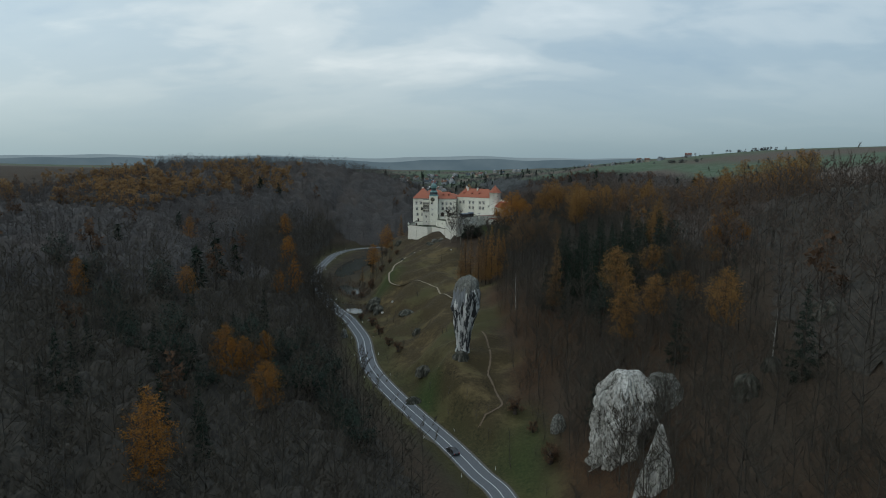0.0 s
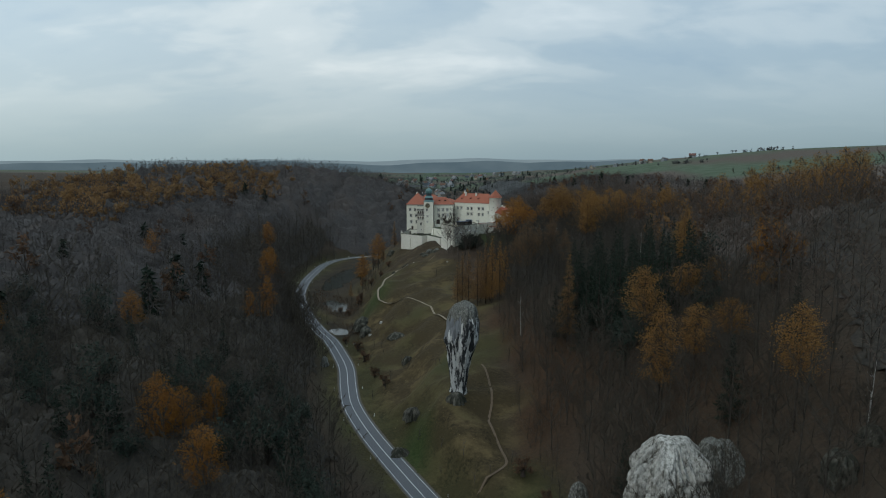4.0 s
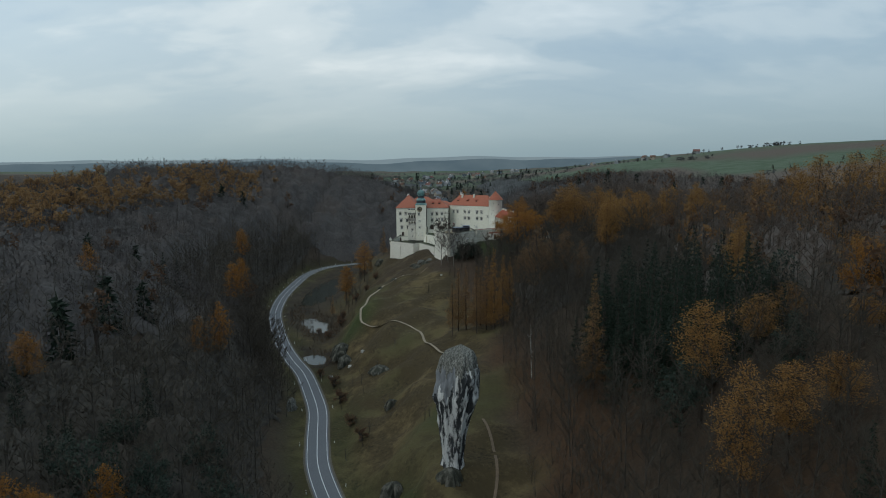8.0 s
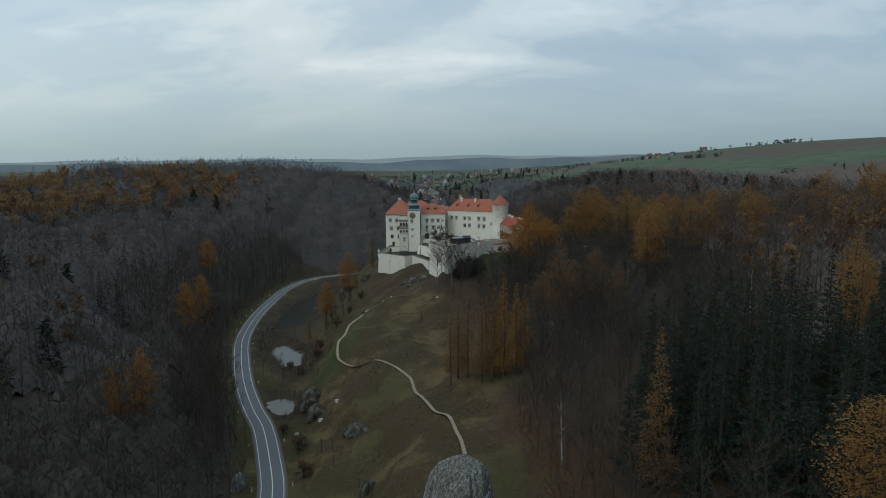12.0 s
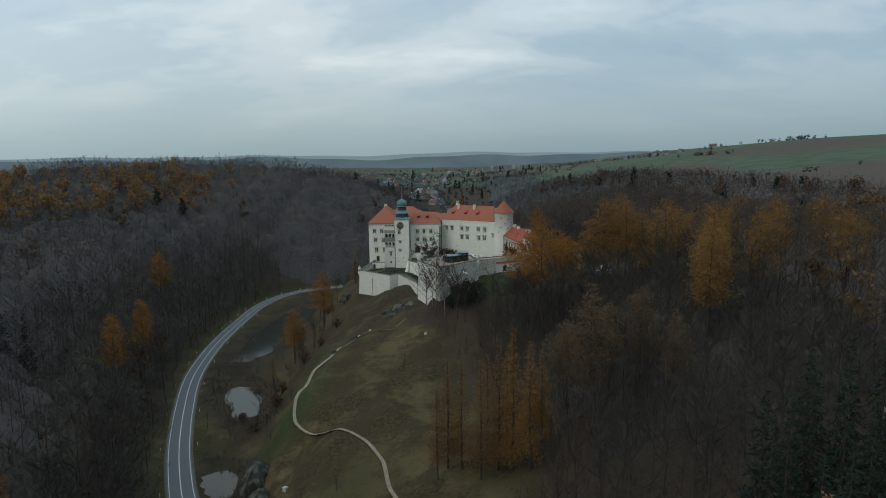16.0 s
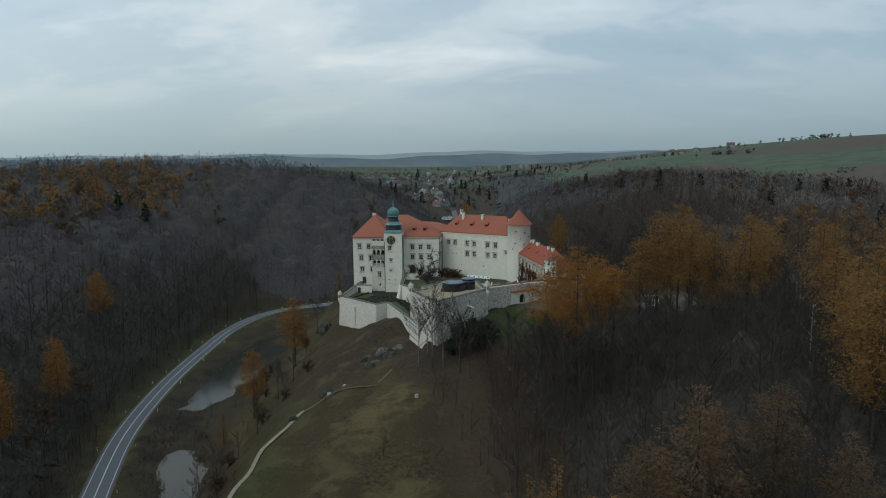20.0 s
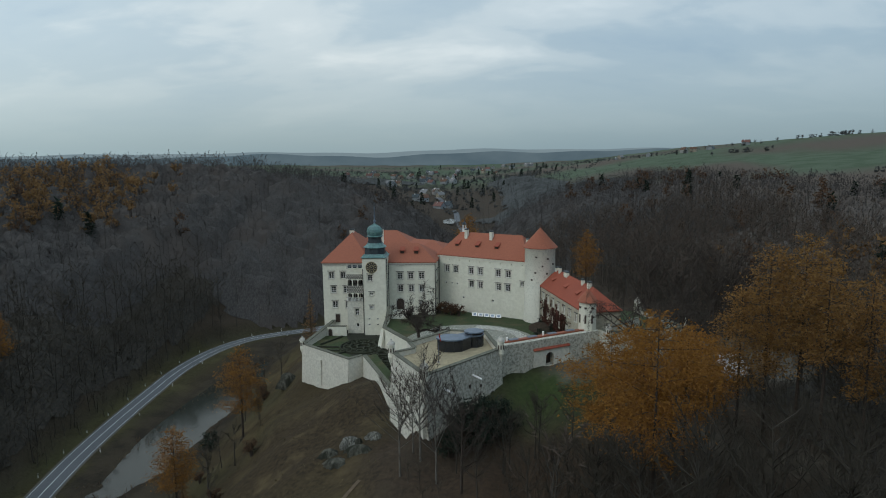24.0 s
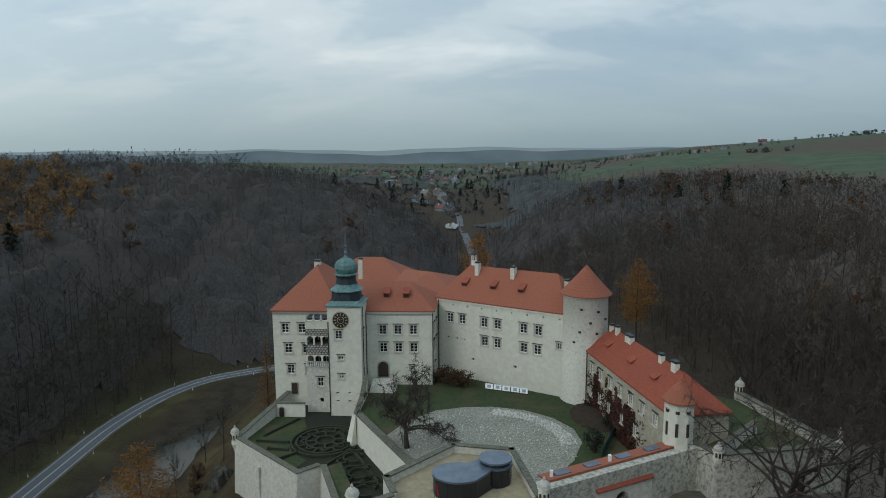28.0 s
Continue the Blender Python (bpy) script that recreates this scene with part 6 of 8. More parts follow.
def hedge(pts, w=0.32, t=0.45, base=GARDEN):
    """One run of low clipped box along a line of points."""
    p = pts[len(pts) // 2]
    h = thing("box_hedge", (p[0], p[1], base), "low clipped box hedge in the knot garden", "hedge", "hedges of the knot garden")
    m = Mesh()
    for (x0, y0), (x1, y1) in zip(pts, pts[1:]):
        m.box((x0 + x1) / 2, (y0 + y1) / 2, base + t / 2, math.hypot(x1 - x0, y1 - y0) + 0.12, w, t, math.atan2(y1 - y0, x1 - x0), 0.92)
    part("foliage", m, HEDGE, h)


KX, KY = -28.0, 9.0
for r_ in (5.4, 4.6):
    hedge(circle(KX, KY, r_, 0.25, 5.9, 30))
for r_, n in ((3.1, 22), (1.5, 14)):
    hedge(circle(KX, KY, r_, 0, 2 * math.pi, n))
for k in range(8):
    a = k * math.pi / 4 + 0.2
    for r0_, r1_ in ((1.6, 3.0), (3.2, 4.5)):
        b_ = a + (0.39 if r0_ > 3 else 0)
        hedge([(KX + r0_ * math.cos(b_), KY + r0_ * math.sin(b_)), (KX + r1_ * math.cos(b_), KY + r1_ * math.sin(b_))])
    hedge([(KX + 3.3 * math.cos(a - 0.2), KY + 3.3 * math.sin(a - 0.2)), (KX + 4.0 * math.cos(a), KY + 4.0 * math.sin(a)), (KX + 3.3 * math.cos(a + 0.2), KY + 3.3 * math.sin(a + 0.2))], 0.25)
hedge([(-38.6, 10.3), (-34.6, 17.6)], 0.4), hedge([(-39.2, 8.6), (-33.6, 8.2)], 0.4), hedge([(-36.5, 6.0), (-33.0, 5.6)], 0.4), hedge([(-33.6, 2.6), (-31.0, 5.2)], 0.4)
for gx_, gy_ in ((-22.4, 3.4), (-20.6, -1.4), (-18.9, -6.2), (-17.6, -11.2), (-23.4, 18.2)):
    hedge(circle(gx_, gy_, 1.5, 0.5, 5.4, 14)), hedge(circle(gx_ - 1.4, gy_ - 1.2, 0.8, 2.0, 7.0, 10))
    hedge([(gx_ - 2.2, gy_ + 1.7), (gx_ + 1.2, gy_ + 2.4)])
hedge([(-24.2, 8.0), (-17.4, -4.0), (-11.6, -13.6)], 0.4), hedge([(-26.0, 1.0), (-22.6, 7.0)])

for gx_, gy_ in ((-18.2, -3.6), (-15.4, -9.0), (-13.2, -14.0)):
    hedge(circle(gx_, gy_, 1.3, 0.2, 5.6, 14)), hedge([(gx_ - 1.9, gy_ - 0.6), (gx_ - 0.4, gy_ + 1.8)])
hedge([(-19.4, 5.2), (-14.2, -3.4)], 0.7, 0.5, COURT), hedge([(-11.6, -7.4), (-10.2, -9.8)], 0.7, 0.5, COURT)
retaining = thing("retaining_wall", (-20, 3, GARDEN), "pale rendered retaining wall between garden and courtyard", "castle wall")
wall_run(retaining, [(-23.4, 10.0), (-12.6, -8.0), (-8.5, -14.6)], 53, [59.5, 59.9, 60.2], 1.0, PLASTER, 0.05)
part("buttress", Mesh().add([(-23.9, 10.1, 54), (-22.7, 8.3, 54), (-23.7, 7.2, 54), (-24.9, 9.0, 54), (-23.7, 9.9, 59.4), (-23.0, 8.7, 59.4)], [(0, 1, 5, 4), (1, 2, 5), (2, 3, 4, 5), (3, 0, 4)]), PLASTER, retaining)
wall_run(retaining, [(-23.4, 19.4), (-23.4, 15.2), (-23.4, 10.0)], 53, [62.5, 60.3, 59.5], 0.6, PLASTER)

setting("courtyard_lawn", Mesh().prism([(-23.2, 24.2), (-23.1, 10.2), (-8.3, -14.2), (-6.7, -13), (0.8, -13.8), (4.6, -20.5), (22.5, -11), (20.0, -8), (14.3, 15.5), (11, 19.4), (-11.4, 31.4), (-11.9, 24.6)], 52, COURT), LAWN, "green lawn of the castle courtyard", "lawn")
m = Mesh()
bank = [(11.6, 2.0), (11.0, 6.5), (8.2, 10.6), (4.0, 13.4), (-1.0, 14.6), (-6.0, 14.2), (-10.5, 12.6), (-14.5, 8.5), (-17.4, 2.4), (-12.4, -6.4), (-8.2, -13.0), (-7, -12.6), (0.8, -13.2), (5.6, -10), (9.5, -4)]
m.prism(bank, COURT - 1, COURT + 0.05)
setting("courtyard_gravel", m, GRAVEL, "pale limestone rubble surface of the oval courtyard", "courtyard")
r = np.random.default_rng(4)
stones = []
for k in range(2400):
    a, q = r.uniform(0.05, 1.5), r.uniform(0.8, 0.97)
    if k % 3 == 0:
        a, q = r.uniform(-0.4, 3.4), math.sqrt(r.uniform(0.02, 0.9))
    x, y = -2.0 + 13.2 * q * math.cos(a), 0.5 + 13.4 * q * math.sin(a)
    s = r.uniform(0.08, 0.26) if k % 3 else r.uniform(0.06, 0.16)
    v = r.normal(0, 1, (8, 3))
    v = np.array([(-1, -1, -1), (1, -1, -1), (1, 1, -1), (-1, 1, -1), (-0.7, -0.7, 1), (0.7, -0.7, 1), (0.7, 0.7, 1), (-0.7, 0.7, 1)]) * s * 0.5 + v * s * 0.1 + (x, y, COURT + 0.05 + s * 0.3)
    stones.append((v, np.array([(0, 1, 5), (0, 5, 4), (1, 2, 6), (1, 6, 5), (2, 3, 7), (2, 7, 6), (3, 0, 4), (3, 4, 7), (4, 5, 6), (4, 6, 7)])))
rubble = thing("rubble_stones", (0, 5, COURT), "loose pale limestone rubble strewn over the courtyard", "stones", kind="stuff")
STONES_MAT = material("rubble_stone", (0.6, 0.59, 0.53), (0.36, 0.35, 0.31), 0.95, 3.0, 0.5, 0.3, island=0.35)
part("stones", array_mesh("stones", *pile(stones), STONES_MAT), STONES_MAT, rubble)

# terrace bastion
bastion = thing("terrace_bastion", (-6, -26, 48), "tall rough stone bastion carrying a sandy terrace", "castle wall")
tm, tf, tr, tbr, tb, tl, tn = (-16.2, -27.4), (-9.2, -39.8), (3.4, -25.0), (0.9, -13.4), (-6.7, -12.4), (-14.0, -21.0), (-12.6, -24.6)
wall_run(bastion, [tm, tf], 43, 65.3, 0.7, STONE, 0.05)
wall_run(bastion, [tf, tr], 43, 65.3, 0.7, ROUGHWALL, 0.07)
wall_run(bastion, [tr, tbr, tb, tl, tn, tm], 52, 65.3, 0.6, STONE, 0.02)
for x, y in (tm, tf, tr):
    bartizan(bastion, x, y, 64.5, 67.6, 0.68)
part("terrace_floor", Mesh().prism([(-15.6, -27.2), (-9.2, -38.8), (2.7, -25.0), (0.4, -14.0), (-6.5, -13.0), (-13.5, -21.2), (-12.1, -24.7)], 60, TERRACE), SAND, bastion, "sandy gravel terrace floor")
fd, fo = wall_frame(tf, tr)
for u, z in ((4.0, 62.3), (11.5, 62.6)):
    p = Vector((*tf, 0)) + fd * u
    part("gutter_spout", Mesh().tube((p.x, p.y, z), (p.x + fo.x * 1.5 + 0.5, p.y + fo.y * 1.5, z - 0.5), 0.2, 0.17, 8), WHITE, bastion, "white stone gutter spout")
# loopholes are dark blocks too, their inner shade given as colour
for u, z, w, t in ((6.5, 61.2, 0.5, 0.6), (10.5, 60.8, 0.5, 0.6), (3.0, 59.6, 0.5, 0.6), (7.8, 58.2, 0.5, 0.7), (13.4, 60.2, 0.4, 0.5)):
    p = Vector((*tf, 0)) + fd * u + fo * (0.07 * (65.3 - z))
    part("loophole", Mesh().box(p.x, p.y, z, w, 0.12, t, math.atan2(fd.y, fd.x)), WOODDARK, bastion)
p0 = tuple(Vector((*tf, 0)) + fo * 0.55)[:2]
p1 = tuple(Vector((*tr, 0)) + fo * 0.55)[:2]
door(bastion, p0, p1, 16.2, 56.2, 1.3, 2.3)
md, mo = wall_frame(tm, tf)
for u, z in ((2.6, 63.0), (4.4, 61.8), (6.3, 60.4), (9.0, 59.0)):
    p = Vector((*tm, 0)) + md * u + mo * (0.05 * (65.3 - z))
    part("loophole", Mesh().box(p.x, p.y, z, 0.45, 0.12, 0.7, math.atan2(md.y, md.x)), WOODDARK, bastion)
pole = thing("flagpole", (-7.6, -30.2, TERRACE), "slim grey flagpole with a small red pennant on the terrace", "flagpole")
part("pole", Mesh().tube((-7.6, -30.2, TERRACE), (-7.6, -30.2, TERRACE + 6.2), 0.05, 0.03, 8), ZINC, pole)
part("foot", Mesh().box(-7.6, -30.2, TERRACE + 0.1, 0.5, 0.5, 0.2), TRIM, pole)
RED = material("red_cloth", (0.35, 0.02, 0.02), None, 0.8, 3.0, 0.4, 0.1)
m = Mesh()
for k in range(6):
    a, b = 0.16 * k, 0.16 * (k + 1)
    m.add([(-7.56 + a * 0.3, -30.2 + 0.05 * math.sin(3 * a), 69.6 - 1.3 * a), (-7.56 + b * 0.3, -30.2 + 0.05 * math.sin(3 * b), 69.6 - 1.3 * b), (-7.3 + b * 0.2, -30.2, 69.5 - 1.4 * b), (-7.3 + a * 0.2, -30.2, 69.5 - 1.4 * a)], [(0, 1, 2, 3)])
part("pennant", m, RED, pole)

# pavilion: two round lobes of dark glass under a zinc roof
pav = thing("glass_pavilion", (-3.8, -21.5, TERRACE), "curved dark glass pavilion with a flat zinc roof", "pavilion")


def lobe_outline(grow=0.0):
    big_lobe = [(-5.6 + (2.7 + grow) * math.cos(a), -22.3 + (2.1 + grow) * math.sin(a)) for a in np.linspace(1.2, 5.55, 22)]
    small_lobe = [(-1.5 + (1.75 + grow) * math.cos(a), -19.8 + (1.6 + grow) * math.sin(a)) for a in np.linspace(-1.75, 2.5, 20)]
    return big_lobe + small_lobe


low_wall = [q for q in lobe_outline()]
part("glass_wall", Mesh().prism(low_wall, TERRACE, 66.5), DARKGLASS, pav, "dark tinted glass wall")
part("roof", Mesh().prism(lobe_outline(0.18), 66.5, 66.72), ZINC, pav, "smooth grey-blue zinc roof")
drum = [(-1.5 + 1.7 * math.cos(a), -19.8 + 1.55 * math.sin(a)) for a in np.linspace(0, 2 * math.pi, 28, endpoint=False)]
part("raised_drum", Mesh().prism(drum, 66.5, 67.1), DARKGLASS, pav)
part("drum_roof", Mesh().prism([(x * 1.0 + (x + 1.5) * 0.1, y + (y + 19.8) * 0.1) for x, y in drum], 67.1, 67.3), ZINC, pav)
for k, (x, y) in enumerate(low_wall):
    if k % 3 == 0:
        part("mullion", Mesh().box(x, y, 65.45, 0.1, 0.1, 2.1), IRON, pav)

# curtain wall with the gate
curtain = thing("curtain_wall", (14, -16, 57), "long rough stone curtain wall with an arched gate", "castle wall")
ca, cb = (3.6, -23.2), (23.4, -12.0)
cd, co = wall_frame(ca, cb)
clen = (Vector((*cb, 0)) - Vector((*ca, 0))).length
m = Mesh()
facade(m, ca, cb, 50, 65.3, [(10.75, 61.35, 1.9, 2.5)], 2.0)
i0, i1 = Vector((*ca, 0)) - co * 2.0, Vector((*cb, 0)) - co * 2.0
m2 = Mesh()
facade(m2, (i1.x, i1.y), (i0.x, i0.y), 50, 65.3, [(clen - 10.75, 61.35, 1.9, 2.5)], 0)
m.add(m2.v, m2.f)
m.add([(ca[0], ca[1], 65.3), (cb[0], cb[1], 65.3), (i1.x, i1.y, 65.3), (i0.x, i0.y, 65.3)], [(0, 1, 2, 3)])
part("wall_face", m, ROUGHWALL, curtain)
m = Mesh()
a, b = Vector((*ca, 0)) - co * 1.1 + cd * 1.5, Vector((*cb, 0)) - co * 1.1 - cd * 1.2
c, d = b - co * 2.4, a - co * 2.4
m.add([(a.x, a.y, 65.6), (b.x, b.y, 65.6), (c.x, c.y, 65.1), (d.x, d.y, 65.1), (a.x, a.y, 65.3), (b.x, b.y, 65.3), (c.x, c.y, 65.0), (d.x, d.y, 65.0)], [(0, 1, 2, 3), (4, 5, 1, 0), (5, 6, 2, 1), (6, 7, 3, 2), (7, 4, 0, 3)])
roofcap = part("tiled_cap", m, TILE, curtain, "orange tiled lean-to cap")
for u in (2.4, 6.6, 11.2, 15.6):
    p = Vector((*ca, 0)) + cd * (u + 1.5) - co * 2.1
    part("skylight", Mesh().box(p.x, p.y, 65.5, 1.9, 1.0, 0.16, math.atan2(cd.y, cd.x)), ZINC, roofcap, "dark skylight panel")
for u in (0.8, 9.0, 18.5):
    p = Vector((*ca, 0)) + cd * (u + 1.5) - co * 1.9
    part("vent", Mesh().box(p.x, p.y, 65.75, 0.35, 0.35, 0.9), WHITE, roofcap)
p0, p1 = Vector((*ca, 0)) + cd * 7.1 + co * 0.16, Vector((*ca, 0)) + cd * 15.2 + co * 0.16
m = Mesh()
facade(m, (p0.x, p0.y), (p1.x, p1.y), 52, 63.3, [(3.65, 61.35, 1.9, 2.5)], 0.2)
for p in (p0, p1):
    q = p - co * 0.16
    m.add([(p.x, p.y, 52), (q.x, q.y, 52), (q.x, q.y, 63.3), (p.x, p.y, 63.3)], [(0, 3, 2, 1) if p is p0 else (0, 1, 2, 3)])
# the rounded head of the gate
mid_gate = p0 + cd * 3.65
for s_ in (-1, 1):
    arc = [(s_ * 0.95 * math.sin(a), 61.65 + 0.95 * math.cos(a)) for a in np.linspace(0, math.pi / 2, 8)] + [(s_ * 0.95, 62.6)]
    ring = [mid_gate + cd * u - co * b for b in (0.02, 0.5) for u, _ in arc]
    k = len(arc)
    m.add([(q.x, q.y, arc[i % k][1]) for i, q in enumerate(ring)], [tuple(range(k)), tuple(range(2 * k - 1, k - 1, -1))] + [(i, (i + 1) % k, k + (i + 1) % k, k + i) for i in range(k)])
fore = part("gate_front", m, STONE, curtain, "plastered gate front with a rounded gateway")
m = Mesh()
q = [p0 + co * 0.22 - cd * 0.1, p1 + co * 0.22 + cd * 0.1, p1 - co * 0.14 + cd * 0.1, p0 - co * 0.14 - cd * 0.1]
m.add([(v.x, v.y, 63.42 if k < 2 else 63.75) for k, v in enumerate(q)] + [(v.x, v.y, 63.3) for v in q], [(0, 1, 2, 3), (4, 5, 1, 0), (5, 6, 2, 1), (7, 4, 0, 3)])
part("red_coping", m, TILE_DARK, fore, "narrow red tiled coping")
leaf = Vector((*ca, 0)) + cd * 10.75 - co * 1.2
part("gate_leaf", Mesh().box(leaf.x, leaf.y, 61.35, 1.9, 0.15, 2.5, math.atan2(cd.y, cd.x)), WOODDARK, curtain)

# east platform with its own walls
outer = thing("east_bastion", (32, -3, 57), "weathered stone outer bastion with a small grassy platform", "castle wall")
wall_run(outer, [(23.4, -12.0), (24.3, -15.4), (40.2, -12.2), (34.8, 5.6)], 50, [65.5, 65.8, 65.9, 65.9], 0.8, ROUGHWALL, 0.05)
wall_run(outer, [(25.3, -14.3), (32.4, -6.8)], 58, 66.5, 0.5, WHITESTONE)
part("platform", Mesh().prism([(23.6, -11.2), (24.9, -14.6), (39.3, -11.5), (34.2, 5.0), (29.6, 8), (28.6, -7.4)], 52, 64.8), LAWN, outer, "grass platform")
bartizan(outer, 24.6, -15.0, 65.4, 67.2, 0.6)
bartizan(outer, 34.8, 5.4, 65.6, 67.8, 0.62)
post = thing("stone_pillar", (40.0, -11.8, 66.0), "weathered carved stone pillar on the outer wall", "pillar")
part("shaft", Mesh().lathe(40.0, -11.8, [(0.4, 65.9), (0.4, 66.3), (0.26, 66.4), (0.24, 67.1), (0.34, 67.2), (0.34, 67.4)], 10), ROUGHWALL, post)
part("finial", Mesh().lathe(40.0, -11.8, [(0.2, 67.4), (0.28, 67.6), (0.15, 67.9), (0.04, 68.2)], 10), ROUGHWALL, post)

# courtyard furniture
for k in range(5):
    x = -1.7 + 1.5 * k
    y = 24.2 - 0.5 * k - 1.4
    board = thing("display_board", (x, y, COURT), "white framed display panel leaning on low legs by the wall", "display board", "display boards on the lawn")
    part("panel", Mesh().add([(x - 0.68, y - 0.25, COURT + 0.25), (x + 0.68, y - 0.65, COURT + 0.25), (x + 0.72, y - 0.2, COURT + 1.05), (x - 0.64, y + 0.2, COURT + 1.05),
                             (x - 0.68, y - 0.19, COURT + 0.22), (x + 0.68, y - 0.59, COURT + 0.22), (x + 0.72, y - 0.14, COURT + 1.02), (x - 0.64, y + 0.26, COURT + 1.02)],
                            [(0, 1, 2, 3), (7, 6, 5, 4), (0, 4, 5, 1), (1, 5, 6, 2), (2, 6, 7, 3), (3, 7, 4, 0)]), WHITE, board)
    for s in (-0.5, 0.5):
        part("leg", Mesh().box(x + s, y - 0.35 * s, COURT + 0.3, 0.06, 0.3, 0.6), IRON, board)
    part("print", Mesh().add([(x - 0.3, y - 0.29, COURT + 0.42), (x + 0.35, y - 0.48, COURT + 0.42), (x + 0.38, y - 0.22, COURT + 0.88), (x - 0.27, y - 0.03, COURT + 0.88)], [(0, 1, 2, 3)]), ZINC, board)
for x, y in ((14.0, -2.0), (15.2, 1.0), (16.4, 3.8)):
    f_ = thing("fence_panel", (x, y, COURT), "curved teal metal fence panel by the bank", "fence", "teal fence panels")
    TEAL = bpy.data.materials.get("teal_metal") or material("teal_metal", (0.03, 0.11, 0.13), None, 0.5, 2.0, 0.5, 0.05)
    part("sheet", Mesh().box(x, y, COURT + 0.75, 2.9, 0.06, 1.3, 1.18), TEAL, f_)
    for s in (-1.3, 1.3):
        part("post", Mesh().box(x + 0.38 * s, y + 0.92 * s, COURT + 0.75, 0.1, 0.1, 1.5), IRON, f_)


# ---- rocks ----
def crag(name, place, rx, ry, h, seed, mat, label, n=56, rows=44, shape=None, rough=0.16, bands=None, lean=(0, 0), category="rock"):
    """A rock stack: a tapering column broken by fissures, ledges and hollows. shape(f) gives the girth at height f."""
    x0, y0, z0 = place
    rf = random.Random(seed)
    facets = [(q * 6.283 / 7 + rf.uniform(-0.35, 0.35), rf.uniform(0.84, 1.02), rf.uniform(-0.5, 0.5)) for q in range(7)]
    shape = shape or (lambda f: (1.05 - 0.25 * f) * (1 - max(0, f - 0.8) ** 2 * 9) ** 0.5 if f < 1 else 0.1)
    top = thing(name, place, label, category)
    verts, faces = [], []
    for j in range(rows + 1):
        f = j / rows
        for k in range(n):
            a = 2 * math.pi * k / n
            c, s = math.cos(a), math.sin(a)
            q = Vector((c * 2.2 + seed, s * 2.2, f * h * 0.16))
            g = noise.fractal(q, 0.9, 2.0, 5)
            ridge = abs(noise.noise(Vector((c * 3.1 + seed * 2, s * 3.1, f * h * 0.05)))) * 1.6
            fine_ = noise.noise(Vector((c * 9 + seed, s * 9, f * h * 0.28))) + 0.7 * noise.noise(Vector((c * 19 + seed, s * 19, f * h * 0.55)))
            r_ = shape(f) * (1 + 0.07 * math.cos(3 * a + seed) + 0.05 * math.cos(5 * a + 2 * seed) + rough * g - rough * 1.3 * max(0, 0.35 - ridge) + rough * 0.36 * fine_)
            r_ *= 0.25 + 0.75 * min(1.12, min((w_ + tl_ * 0.12 * math.sin(5 * f + tl_ * 9)) / max(0.3, math.cos(a - b_)) for b_, w_, tl_ in facets))
            dz = rough * 0.6 * noise.noise(Vector((c * 2 + 5, s * 2, seed + f * 6))) * h * 0.12
            verts.append((x0 + rx * r_ * c + lean[0] * f, y0 + ry * r_ * s + lean[1] * f, z0 + f * h + (dz if 0 < j else 0)))
    for j in range(rows):
        faces += [(j * n + k, j * n + (k + 1) % n, (j + 1) * n + (k + 1) % n, (j + 1) * n + k) for k in range(n)]
    verts.append((x0 + lean[0], y0 + lean[1], z0 + h * 1.01))
    faces += [(rows * n + k, rows * n + (k + 1) % n, len(verts) - 1) for k in range(n)]
    if bands:
        sets = [Mesh() for _ in bands[0]]
        keep = [[] for _ in bands[0]]
        for q in faces:
            c_ = [verts[i] for i in q]
            f = sum(p[2] - z0 for p in c_) / len(c_) / h
            a = math.atan2(sum(p[1] for p in c_) / len(c_) - y0 - lean[1] * f, sum(p[0] for p in c_) / len(c_) - x0 - lean[0] * f)
            keep[bands[1](f, a)].append(q)
        for (nm, mt, lb), ms, kp in zip(bands[0], sets, keep):
            used = sorted({i for q in kp for i in q})
            at = {i: k for k, i in enumerate(used)}
            part(nm, ms.add([verts[i] for i in used], [tuple(at[i] for i in q) for q in kp]), mt, top, lb)
    else:
        part("rock_face", Mesh().add(verts, faces), mat, top)
    return top


def club_girth(f):
    return float(np.interp(f, [0, 0.06, 0.14, 0.3, 0.46, 0.55, 0.62, 0.8, 0.9, 0.96, 1.0], [0.95, 0.56, 0.47, 0.55, 0.71, 0.85, 0.98, 1.0, 0.84, 0.58, 0.12]))


def club_band(f, a):
    """Crown on top, a smooth slab on the south-west shoulder, streaked rock below."""
    wob = 0.03 * math.sin(9 * a) + 0.02 * math.sin(23 * a + 1)
    if f > 0.83 + wob:
        return 1
    return 2 if f > 0.66 + wob * 1.5 and (a < -1.75 or a > 2.6) else 0


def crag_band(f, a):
    """A dark patch for the hollow low on the south-east side, pale rock elsewhere."""
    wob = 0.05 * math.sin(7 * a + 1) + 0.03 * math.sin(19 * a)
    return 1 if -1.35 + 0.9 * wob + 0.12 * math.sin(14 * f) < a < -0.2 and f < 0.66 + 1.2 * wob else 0


